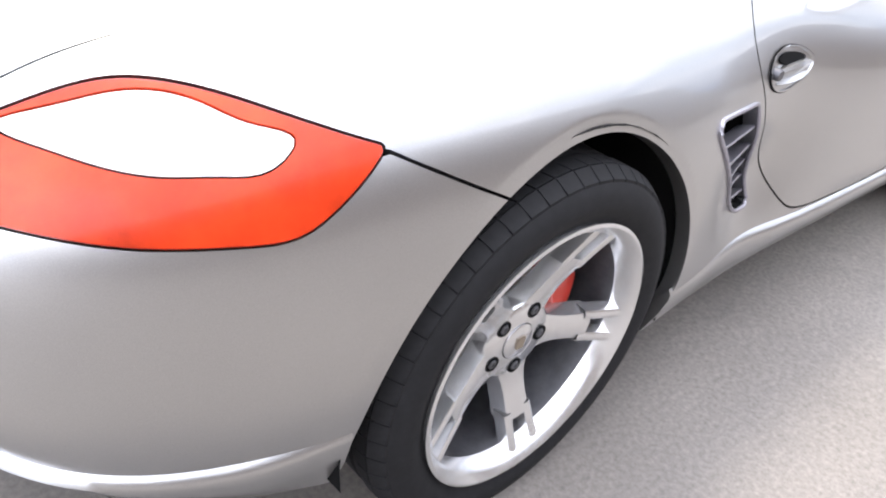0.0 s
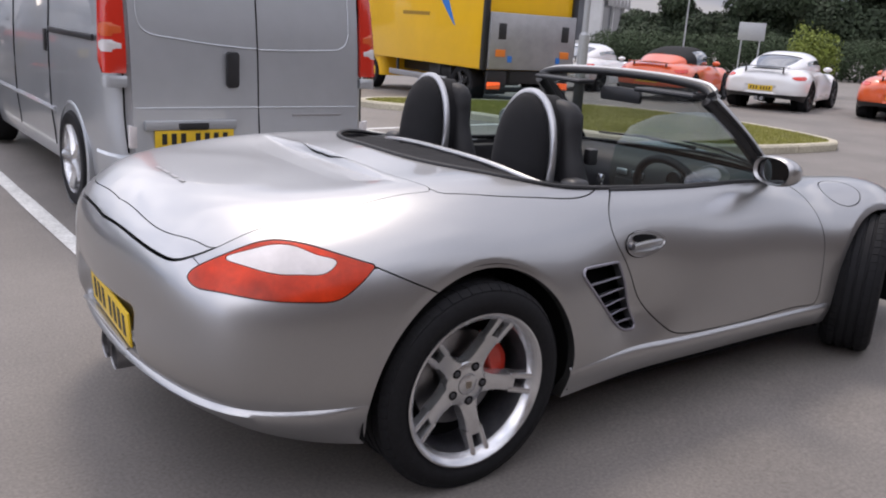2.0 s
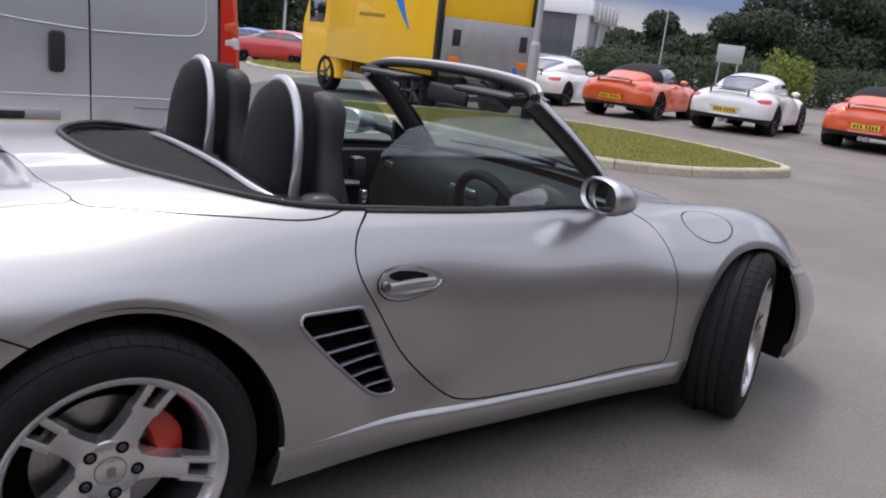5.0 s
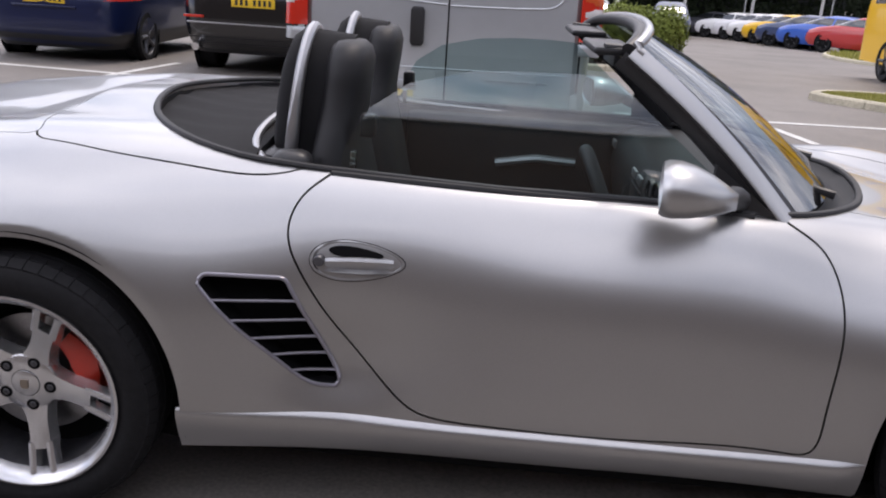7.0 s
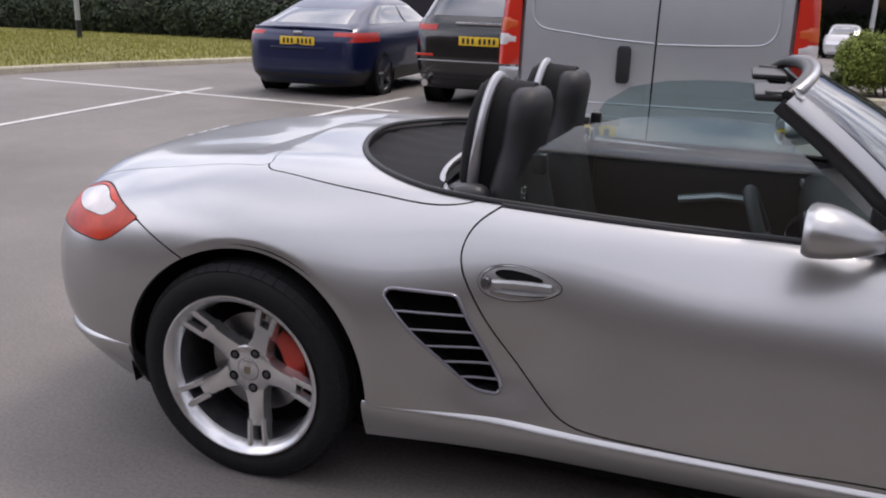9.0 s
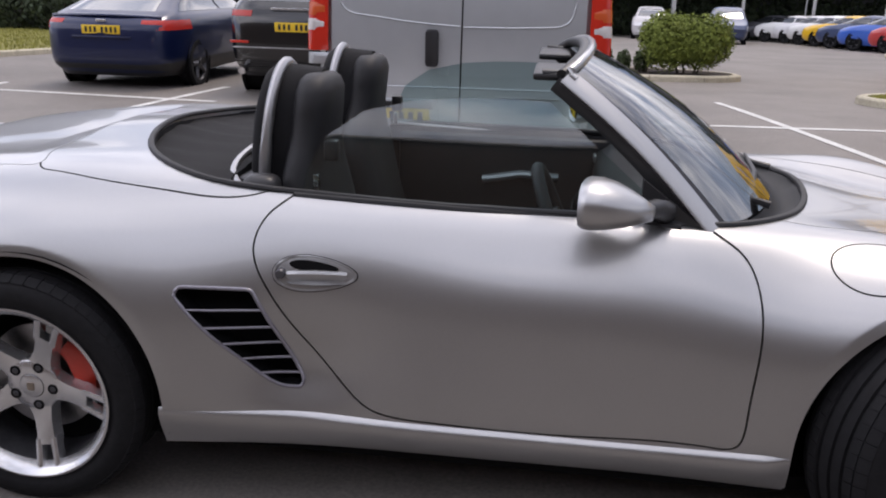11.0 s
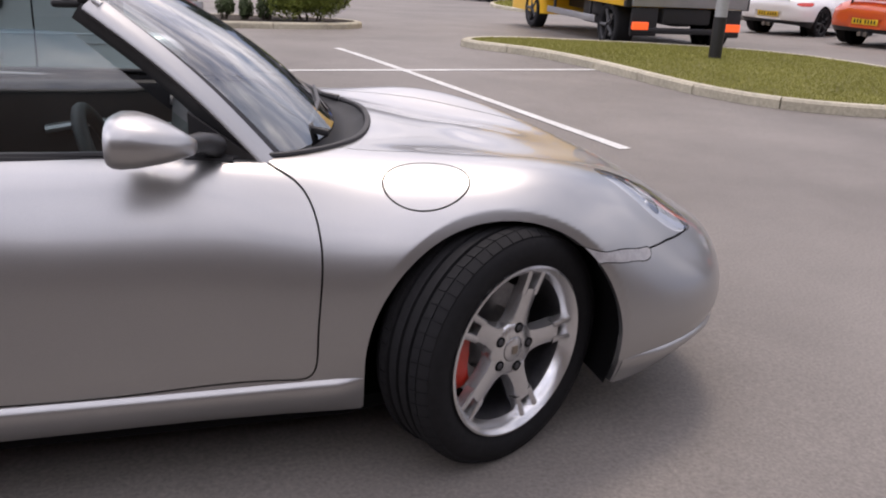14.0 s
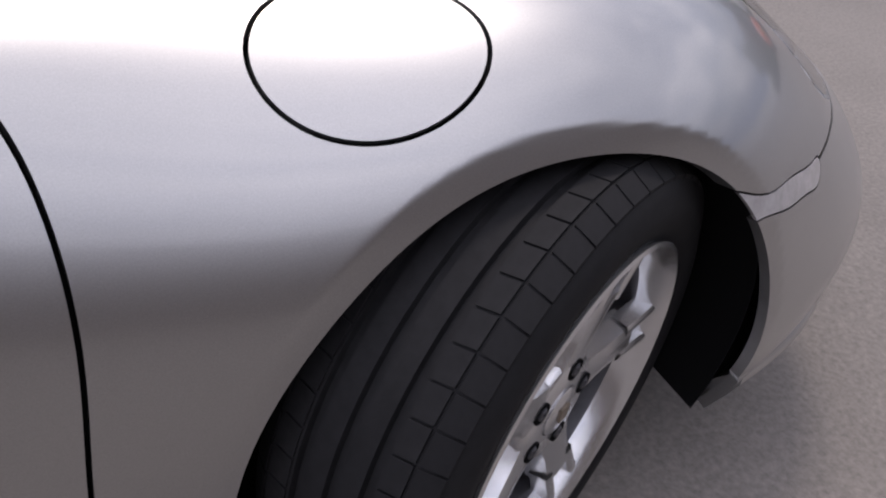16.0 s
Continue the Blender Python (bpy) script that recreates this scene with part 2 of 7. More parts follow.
def rounded(corners, radii, n):
    """A closed line with straight sides and rounded corners, n points at even steps."""
    c, out = np.array(corners, float), []
    for a, b, d, r in zip(np.roll(c, 1, 0), c, np.roll(c, -1, 0), radii):
        u, w = (a - b) / np.linalg.norm(a - b), (d - b) / np.linalg.norm(d - b)
        r = min(r, .48 * np.linalg.norm(a - b), .48 * np.linalg.norm(d - b))
        for k in np.linspace(0, 1, 7):
            out.append(b + u * r * (1 - k) ** 2 + w * r * k ** 2)
    p = np.array(out + out[:1])
    t = np.r_[0, np.cumsum(np.linalg.norm(np.diff(p, axis=0), axis=1))]
    q = np.linspace(0, t[-1], n, endpoint=False)
    return np.stack([np.interp(q, t, p[:, 0]), np.interp(q, t, p[:, 1])], 1)


def spline(ts, ys, tq):
    """Natural cubic spline through ys at ts, read at tq."""
    ts, ys, tq = np.asarray(ts, float), np.asarray(ys, float), np.asarray(tq, float)
    n, h = len(ts), np.diff(ts)
    a, r = np.eye(n), np.zeros_like(ys)
    slope = np.diff(ys, axis=0) / h.reshape((-1,) + (1,) * (ys.ndim - 1))
    for i in range(1, n - 1):
        a[i, i - 1:i + 2] = h[i - 1], 2 * (h[i - 1] + h[i]), h[i]
        r[i] = 6 * (slope[i] - slope[i - 1])
    m = np.linalg.solve(a, r.reshape(n, -1)).reshape(ys.shape)
    k = np.clip(np.searchsorted(ts, tq) - 1, 0, n - 2)
    sh = (-1,) + (1,) * (ys.ndim - 1)
    p, q, hh = (ts[k + 1] - tq).reshape(sh), (tq - ts[k]).reshape(sh), h[k].reshape(sh)
    return (m[k] * p**3 + m[k + 1] * q**3) / (6 * hh) + (ys[k] / hh - m[k] * hh / 6) * p + (ys[k + 1] / hh - m[k + 1] * hh / 6) * q


MIRROR = np.array([1.0, -1.0, 1.0])


def loft(rails, nu, nv):
    """A smooth half skin through rails that run from the tail's middle round the side to the nose's middle, the first lowest, the last on the
    spine. Each rail is a row of (x, half width, z). Returns the places and normals of the right-hand half, as grids nv by nu."""
    net = np.array(rails, float) * MIRROR
    wide = np.concatenate([net[:, 3:0:-1] * MIRROR, net, net[:, -2:-5:-1] * MIRROR], 1)
    step = np.linalg.norm(np.diff(wide, axis=1), axis=2)[:-2].mean(0)
    us = np.r_[0, np.cumsum(step)]
    a = np.swapaxes(spline(us, np.swapaxes(wide, 0, 1), np.linspace(us[3], us[-4], nu)), 0, 1)
    tall = np.concatenate([a, a[-2:-5:-1] * MIRROR], 0)
    step = np.linalg.norm(np.diff(tall, axis=0), axis=2).mean(1)
    vs = np.r_[0, np.cumsum(step)]
    p = spline(vs, tall, np.linspace(0, vs[len(rails) - 1], nv))
    x, y, z = p[..., 0], p[..., 1], p[..., 2]
    # the flank is drawn in ahead of the rear wheel
    p[..., 1] += 0.050 * np.exp(-(((x + .46) / .19) ** 2) - ((z - .44) / .13) ** 2) * (y < -.5)
    # a shallow recess for the number plate
    step_in = lambda a, b, w: 1 / (1 + np.exp(-np.clip((b - np.abs(a)) / w, -40, 40)))
    p[..., 0] += 0.040 * step_in(y, .325, .007) * step_in(z - .468, .072, .007) * (x < -1.9)
    # the engine lid lies in a shallow trough between the wings, a step below the hood cover
    trough = np.clip((-1.30 - x) / .012, 0, 1) * np.clip((x + 1.93) / .50, 0, 1) ** 1.6 * np.clip(1 - (np.abs(y) / .54) ** 2, 0, 1) ** 1.3
    p[..., 2] -= .034 * trough * (z > .8)
    n = np.cross(np.gradient(p, axis=1), np.gradient(p, axis=0))
    n /= np.linalg.norm(n, axis=2, keepdims=True) + 1e-12
    return p, n


def grid_skin(p, n):
    """The grid as (places, normals, triangles)."""
    nv, nu = p.shape[:2]
    i = np.arange(nv * nu).reshape(nv, nu)
    a, b, c, d = i[:-1, :-1].ravel(), i[:-1, 1:].ravel(), i[1:, 1:].ravel(), i[1:, :-1].ravel()
    return p.reshape(-1, 3), n.reshape(-1, 3), np.concatenate([np.stack([a, b, c], 1), np.stack([a, c, d], 1)])


BODY = [
    # bottom edge
    [(-2.02, 0, .30), (-1.98, .42, .295), (-1.86, .69, .275), (-1.60, .82, .225), (-1.21, .86, .20), (-.80, .85, .215), (-.40, .825, .228), (.05, .82, .23),
     (.50, .82, .23), (.85, .825, .22), (1.21, .83, .21), (1.56, .79, .208), (1.86, .60, .215), (1.99, .34, .20), (2.03, 0, .20)],
    # lower crease
    [(-2.09, 0, .40), (-2.05, .42, .39), (-1.92, .725, .36), (-1.62, .86, .32), (-1.21, .895, .31), (-.80, .88, .30), (-.40, .85, .30), (.05, .845, .30),
     (.50, .845, .30), (.85, .85, .29), (1.21, .87, .28), (1.57, .815, .285), (1.92, .625, .285), (2.07, .35, .28), (2.11, 0, .28)],
    # waist
    [(-2.105, 0, .56), (-2.065, .42, .56), (-1.955, .735, .55), (-1.63, .88, .53), (-1.21, .902, .54), (-.80, .88, .51), (-.40, .830, .50), (.05, .834, .50),
     (.50, .845, .48), (.85, .855, .47), (1.21, .877, .48), (1.58, .81, .44), (1.94, .62, .42), (2.10, .35, .41), (2.145, 0, .41)],
    # flank
    [(-2.095, 0, .70), (-2.055, .42, .70), (-1.93, .72, .69), (-1.62, .855, .695), (-1.21, .875, .70), (-.80, .836, .68), (-.40, .791, .68), (.05, .802, .67),
     (.50, .815, .65), (.85, .823, .63), (1.21, .846, .65), (1.58, .755, .58), (1.88, .58, .52), (2.06, .34, .50), (2.11, 0, .50)],
    # shoulder
    [(-2.035, 0, .79), (-1.99, .42, .79), (-1.86, .66, .79), (-1.60, .785, .80), (-1.21, .80, .815), (-.80, .76, .80), (-.40, .742, .79), (.05, .745, .775),
     (.50, .755, .76), (.85, .735, .74), (1.21, .745, .77), (1.53, .67, .714), (1.76, .53, .636), (1.93, .33, .582), (1.98, 0, .578)],
    # upper edge
    [(-1.95, 0, .85), (-1.90, .40, .85), (-1.78, .56, .857), (-1.53, .655, .875), (-1.21, .66, .895), (-.80, .665, .882), (-.40, .664, .865), (.05, .672, .85),
     (.50, .68, .832), (.85, .62, .805), (1.21, .60, .812), (1.48, .55, .774), (1.66, .45, .716), (1.80, .30, .663), (1.84, 0, .655)],
    # deck
    [(-1.75, 0, .895), (-1.72, .28, .896), (-1.62, .36, .900), (-1.44, .40, .912), (-1.21, .40, .925), (-.80, .42, .925), (-.40, .42, .89), (.05, .42, .87),
     (.50, .44, .855), (.85, .40, .825), (1.20, .36, .775), (1.40, .33, .745), (1.53, .28, .725), (1.61, .19, .71), (1.63, 0, .71)],
    # spine
    [(-1.52, 0, .922), (-1.49, 0, .924), (-1.42, 0, .929), (-1.30, 0, .938), (-1.12, 0, .945), (-.80, 0, .94), (-.40, 0, .91), (.05, 0, .89),
     (.50, 0, .88), (.85, 0, .852), (1.13, 0, .80), (1.26, 0, .782), (1.35, 0, .768), (1.41, 0, .758), (1.44, 0, .752)],
]



# ---- skins cut into panels ----
def inside(pts, loop):
    """Signed distance of 2D points to a closed line: positive within."""
    a, b = loop, np.roll(loop, -1, 0)
    best, wind = np.full(len(pts), 1e9), np.zeros(len(pts), bool)
    for p, q in zip(a, b):
        d = q - p
        k = np.clip(((pts - p) @ d) / (d @ d + 1e-12), 0, 1)
        best = np.minimum(best, ((pts - p - k[:, None] * d) ** 2).sum(1))
        cross = (p[1] > pts[:, 1]) != (q[1] > pts[:, 1])
        wind ^= cross & (pts[:, 0] < d[0] * (pts[:, 1] - p[1]) / (d[1] if abs(d[1]) > 1e-12 else 1e-12) + p[0])
    return np.where(wind, 1, -1) * np.sqrt(best)


def clip(skin, d):
    """What is left of a skin where d, given at its vertices, is above zero."""
    v, n, t = skin
    keep = d > 0
    count = keep[t].sum(1)
    whole = t[count == 3]
    verts, norms, tris, cut = [v], [n], [whole], {}
    extra_v, extra_n, base = [], [], len(v)

    def mid(i, j):
        key = (i, j) if i < j else (j, i)
        if key not in cut:
            i, j = key
            f = d[i] / (d[i] - d[j])
            cut[key] = base + len(extra_v)
            extra_v.append(v[i] + f * (v[j] - v[i]))
            extra_n.append(n[i] + f * (n[j] - n[i]))
        return cut[key]

    more = []
    for tri in t[(count == 1) | (count == 2)]:
        ins = [bool(keep[i]) for i in tri]
        if sum(ins) == 1:
            k = ins.index(True)
            a, b, c = tri[k], tri[(k + 1) % 3], tri[(k + 2) % 3]
            more.append((a, mid(a, b), mid(a, c)))
        else:
            k = ins.index(False)
            a, b, c = tri[k], tri[(k + 1) % 3], tri[(k + 2) % 3]
            p, q = mid(a, b), mid(a, c)
            more += [(p, b, c), (p, c, q)]
    if extra_v:
        verts.append(np.array(extra_v))
        norms.append(np.array(extra_n))
    if more:
        tris.append(np.array(more))
    v, n, t = np.concatenate(verts), np.concatenate(norms), np.concatenate(tris)
    used = np.unique(t)
    back = np.zeros(len(v), int)
    back[used] = np.arange(len(used))
    return v[used], n[used], back[t]


def split(skin, d, gap=0.004):
    """The skin within and without, with a gap between."""
    return clip(skin, d - gap / 2), clip(skin, -d - gap / 2)


def rim_of(skin, depth, lean=(0, 0, 0), keep=None):
    """The turned-in edge round a skin, as verts and quads; edges on the middle plane stay open."""
    v, n, t = skin
    e = np.concatenate([t[:, [0, 1]], t[:, [1, 2]], t[:, [2, 0]]])
    key = np.sort(e, 1)
    code = key[:, 0].astype(np.int64) * (len(v) + 1) + key[:, 1]
    _, first, num = np.unique(code, return_index=True, return_counts=True)
    b = e[first[num == 1]]
    b = b[~((np.abs(v[b[:, 0], 1]) < 1e-5) & (np.abs(v[b[:, 1], 1]) < 1e-5))]
    if keep is not None and len(b):
        b = b[keep(v[b[:, 0]])]
    return b


def skin_mesh(name, skins, depth=0.014, flange=None):
    """One mesh of several skins, smooth over their cuts, with turned-in edges."""
    vs, ns, fs, base = [], [], [], 0
    for skin in skins:
        v, n, t = skin
        flip = v[:, 1].mean() > 0
        vs.append(v), ns.append(n)
        fs += (t + base).tolist()
        base += len(v)
        if depth:
            b = rim_of(skin, depth)
            p, q = v[b[:, 0]], v[b[:, 1]]
            pi, qi = p - n[b[:, 0]] * depth, q - n[b[:, 1]] * depth
            side = np.cross(q - p, n[b[:, 0]])
            side /= np.linalg.norm(side, axis=1, keepdims=True) + 1e-12
            k = len(b)
            vs.append(np.concatenate([p, q, qi, pi])), ns.append(np.concatenate([side] * 4))
            i = np.arange(k)
            fs += np.stack([base + i + k, base + i, base + i + 3 * k, base + i + 2 * k], 1).tolist()
            base += 4 * k
    v, n = np.concatenate(vs), np.concatenate(ns)
    me = bpy.data.meshes.new(name)
    me.from_pydata(v.tolist(), [], fs)
    me.polygons.foreach_set("use_smooth", [True] * len(me.polygons))
    n = n / (np.linalg.norm(n, axis=1, keepdims=True) + 1e-12)
    me.normals_split_custom_set_from_vertices(n.tolist())
    return me


def other(skin):
    """The mirrored skin."""
    v, n, t = skin
    return v * MIRROR, n * MIRROR, t[:, ::-1]


def side_view(skin):
    return skin[0][:, [0, 2]]


def plan_view(skin):
    return np.abs(skin[0][:, :2]) * [1, 1] if False else np.stack([skin[0][:, 0], -skin[0][:, 1]], 1)


def offset(skin, by):
    return skin[0] + skin[1] * by, skin[1], skin[2]


# ---- ground ----
def lie(x, y):
    """The ground's height: level under the cars, falling away gently beyond."""
    s = y - 8.5
    f, g = min(1.0, max(0.0, (x + .7) / 1.6)), min(1.0, max(0.0, (2.6 - max(abs(y), x)) / 1.2))
    return .024 * f * f * (3 - 2 * f) * g * g * (3 - 2 * g) - 0.033 * (s + math.sqrt(s * s + 3)) / 2 + 0.033 * (-8.5 + math.sqrt(8.5 * 8.5 + 3)) / 2


def ground_sheet():
    bm = bmesh.new()
    edges = [-900, -200, -60, -20, -8, -3, -1.5, -.7, -.4, -.1, .2, .5, .7, .9, 1.3, 1.6, 1.9, 2.2, 2.6, 3.2, 8, 20, 60, 200, 900]
    rows = [-900, -100, -20, -4, -2.6, -2.3, -2, -1.7, -1.4, 1.4, 1.7, 2, 2.3, 2.6, 5, 6, 7, 8, 9, 10, 11, 12, 14, 16, 20, 30, 60, 100]
    grid = [[bm.verts.new((x, y, lie(x, y))) for x in edges] for y in rows]
    grid.append([bm.verts.new((x, 900, lie(x, 100) - 4)) for x in edges])
    for j in range(len(rows)):
        for i in range(len(edges) - 1):
            bm.faces.new((grid[j][i], grid[j][i + 1], grid[j + 1][i + 1], grid[j + 1][i]))
    return bm


ASPHALT = material("asphalt", (0.190, 0.172, 0.157), rough=0.66, grain=(80, 0.32), stains=(0.45, 0.28), bump=(340, 0.45, 0.003), spec=0.42)
ground = tagged(part("ground", ground_sheet(), ASPHALT, smooth=0), "grey worn asphalt of a car park with patches and stains", "ground", kind="structure")


def line_strip(name, a, b, width=0.1):
    a, b = Vector((*a, 0)), Vector((*b, 0))
    d = (b - a).normalized()
    s = Vector((-d.y, d.x, 0)) * width / 2
    bm = bmesh.new()
    n = 12
    rows = []
    for i in range(n + 1):
        p = a.lerp(b, i / n)
        w = 1 + 0.12 * random.uniform(-1, 1)
        h = lie(p.x, p.y) + 0.005
        rows.append((bm.verts.new((*(p - s * w).xy, h)), bm.verts.new((*(p + s * w).xy, h))))
    for (a0, a1), (b0, b1) in zip(rows, rows[1:]):
        bm.faces.new((a0, b0, b1, a1))
    return tagged(part(name, bm, PAINT_WHITE, smooth=0), "worn white painted bay line on asphalt", "bay line", "bay lines", kind="structure")


for a, b in (((3.48, 2.80), (2.34, 9.0)), ((1.2, 6.66), (5.28, 7.0)), ((-1.66, 2.0), (-1.90, 8.5)), ((-6.97, 3.4), (-7.25, 8.0)),
             ((-10.3, 7.5), (-3.85, 6.95)), ((-4.6, 5.6), (-4.3, 8.5))):
    line_strip("bay_line", a, b)



# ---- the open two-seater ----
car = tagged(empty("sports_car"), "silver open two-seater sports car with red brake calipers, parked on asphalt", "car")

skin = grid_skin(*loft(BODY, 420, 170))
REAR, FRONT = (-1.2075, 0.33), (1.160, 0.336)

# a soft lip swells round the wheel arches
ARCH_R, ARCH_F = (-1.197, 0.325, 0.390), (1.157, 0.343, 0.363)
v, n, t = skin
for cx, cz, r in (ARCH_R, ARCH_F):
    far = np.hypot(v[:, 0] - cx, v[:, 2] - cz)
    d = np.clip(far - r, -.02, None)
    rx, rz = (v[:, 0] - cx) / far, (v[:, 2] - cz) / far
    on = (v[:, 1] < -0.55) & (v[:, 2] > cz - .05) & (n[:, 1] < -.2)
    slope = np.where(on, -(n[:, 0] * rx + n[:, 2] * rz) / np.minimum(n[:, 1], -.2), 0)
    near = np.clip((.031 - d) / .009, 0, 1) * np.clip((v[:, 2] - cz + .05) / .15, 0, 1) * on
    near = near * near * (3 - 2 * near)
    v = v + np.stack([0 * d, np.clip(slope * .35 * np.clip(.036 - d, 0, None), -.004, .03), 0 * d], 1)
    flat = n - np.stack([rx, 0 * rx, rz], 1) * (n[:, 0] * rx + n[:, 2] * rz)[:, None]
    near = near * .55
    n = n * (1 - near[:, None]) + flat * near[:, None]
    n = n / np.linalg.norm(n, axis=1, keepdims=True)
skin = (v, n, t)

for cx, cz, r in (ARCH_R, ARCH_F):
    d = np.hypot(skin[0][:, 0] - cx, np.where(skin[0][:, 2] < cz, (skin[0][:, 2] - cz) * 0.45, skin[0][:, 2] - cz)) - r
    skin = clip(skin, np.where(skin[0][:, 1] < -0.5, d, 1.0))

OPENING = loop_of([(-1.12, 0), (-1.09, .22), (-1.02, .40), (-.88, .575), (-.72, .64), (-.50, .652), (-.1, .655), (.3, .655), (.55, .635), (.68, .575), (.80, .46), (.90, .27), (.945, 0),
                   (.90, -.27), (.80, -.46), (.55, -.6), (-.1, -.65), (-.72, -.64), (-1.02, -.40)], 200)
d = inside(plan_view(skin), OPENING)
skin = clip(skin, np.where(skin[0][:, 2] > 0.7, -d, 1.0))

PANELS = {}


def cut(name, loop, view, where=None, gap=0.005):
    """Takes a panel out of the rest of the skin."""
    global skin
    d = inside(view(skin), loop)
    if where is not None:
        d = np.where(where(skin[0]), d, -1.0)
    PANELS[name], skin = split(skin, d, gap)


def slant(s):
    return np.stack([0.78 * s[0][:, 0] - 0.62 * s[0][:, 1], s[0][:, 2]], 1)


TAIL_LOOP = loop_of([(-1.190, .702), (-1.105, .772), (-.975, .813), (-.90, .809), (-.824, .794), (-.76, .777), (-.712, .763), (-.701, .757), (-.705, .748), (-.745, .704), (-.780, .680), (-.84, .675), (-.95, .680), (-1.12, .690), (-1.172, .693)], 200)
cut("tail_lamp", TAIL_LOOP, slant, lambda p: p[:, 0] < -1.4, 0.0026)
cut("headlamp", loop_of([(1.53, .545), (1.64, .61), (1.76, .605), (1.87, .53), (1.925, .43), (1.88, .36), (1.76, .40), (1.62, .47)]), plan_view, lambda p: p[:, 2] > 0.45, 0.006)
cut("side_marker", loop_of([(1.36, .622), (1.42, .613), (1.52, .600), (1.605, .587), (1.628, .583), (1.634, .577), (1.634, .562), (1.626, .556), (1.58, .559), (1.52, .566), (1.44, .577), (1.36, .592)], 90), side_view, lambda p: p[:, 1] < -.4, 0.0025)
DOOR = [(-.49, .875), (-.552, .828), (-.578, .762), (-.538, .66), (-.466, .55), (-.32, .39), (-.26, .35), (-.20, .336), (-.10, .331), (.25, .33), (.60, .333), (.657, .337), (.678, .42), (.688, .55),
        (.692, .68), (.655, .785), (.568, .840), (.50, .90), (0, 1.0), (-.4, .95)]
cut("door", loop_of(DOOR, 260), side_view, lambda p: p[:, 1] < -.3)
FLAP = [(.979 + .112 * math.cos(a) - .016 * math.sin(a), .630 + .010 * math.cos(a) + .092 * math.sin(a)) for a in np.linspace(0, math.tau, 24, endpoint=False)]
cut("fuel_flap", loop_of(FLAP), lambda s: np.stack([s[0][:, 0], -.9 * s[0][:, 1] + .44 * (.8 - s[0][:, 2])], 1), lambda p: p[:, 2] > .66)
VENT = rounded([(-.761, .655), (-.574, .651), (-.442, .406), (-.448, .386), (-.510, .389), (-.554, .418), (-.699, .551), (-.771, .633)], (.014, .012, .016, .016, .05, .08, .06, .014), 160)
cut("intake", VENT, side_view, lambda p: p[:, 1] < -.5, 0.0)
cut("engine_lid", loop_of([(-1.305, 0), (-1.285, .3), (-1.25, .57), (-1.243, .612), (-1.25, .622), (-1.29, .628), (-1.5, .638), (-1.655, .635), (-1.80, .618), (-1.88, .607), (-1.925, .592), (-1.945, .55), (-1.992, .423), (-2.015, .184), (-2.02, 0),
                           (-1.99, -.42), (-1.5, -.6), (-1.285, -.3)], 200), plan_view, lambda p: p[:, 2] > .74, 0.0026)
cut("rear_spoiler", loop_of([(-1.8, 0), (-1.8, .3), (-1.90, .60), (-1.935, .588), (-1.975, .56), (-2.002, .529), (-2.027, .464), (-2.058, .245), (-2.070, 0), (-2.04, -.37), (-1.9, -.6), (-1.8, -.3)], 160), plan_view,
    lambda p: p[:, 2] > .68, 0.006)
cut("hood_cover", loop_of([(-1.5, 0), (-1.35, .4), (-1.24, .62), (-1.225, .642), (-1.19, .652), (-1.05, .674), (-.83, .69), (-.66, .69), (-.60, .675), (-.5, .60), (-.5, 0), (-.6, -.6), (-1.2, -.6)], 160), plan_view,
    lambda p: p[:, 2] > .75)
cut("bonnet", loop_of([(.5, 0), (.6, .40), (.80, .50), (.95, .50), (1.28, .455), (1.48, .40), (1.68, .34), (1.80, .28), (1.855, .15), (1.87, 0), (1.8, -.28), (1.28, -.455), (.6, -.4)], 160), plan_view,
    lambda p: p[:, 2] > .6)
x, z = skin[0][:, 0], skin[0][:, 2]
d = np.maximum(np.interp(x, [1.3, 1.43, 1.62, 1.72, 1.87, 2.0], [.622, .60, .580, .578, .56, .54]) - z, x - 1.872)
PANELS["front_bumper"], skin = split(skin, np.where(x > 1.25, d, -1.0), 0.005)
x, z = skin[0][:, 0], skin[0][:, 2]
d = np.interp(x, [-2.0, -1.95, -1.62, -1.561, -1.40, -1.30], [.80, .705, .735, .754, .679, .63]) - z
d = np.where(x < -1.25, d, -1.0)
PANELS["rear_bumper"], skin = split(skin, d, 0.005)
PANELS["body_shell"] = skin

NAMES = {"body_shell": SILVER, "front_bumper": SILVER, "rear_bumper": SILVER, "bonnet": SILVER, "engine_lid": SILVER, "rear_spoiler": SILVER, "hood_cover": SILVER}
SHARED = {name: put(name, skin_mesh(name, [PANELS[name], other(PANELS[name])], 0.03 if name == "body_shell" else 0.016), mat, car) for name, mat in NAMES.items()}
DOORS = {}
for sgn, flip in ((-1, lambda s: s), (1, other)):
    DOORS[sgn] = put("door", skin_mesh("door", [flip(PANELS["door"])], 0.016), SILVER, car)
    put("fuel_flap" if sgn < 0 else "wing_panel", skin_mesh("fuel_flap", [flip(PANELS["fuel_flap"])], 0.01), SILVER, car)

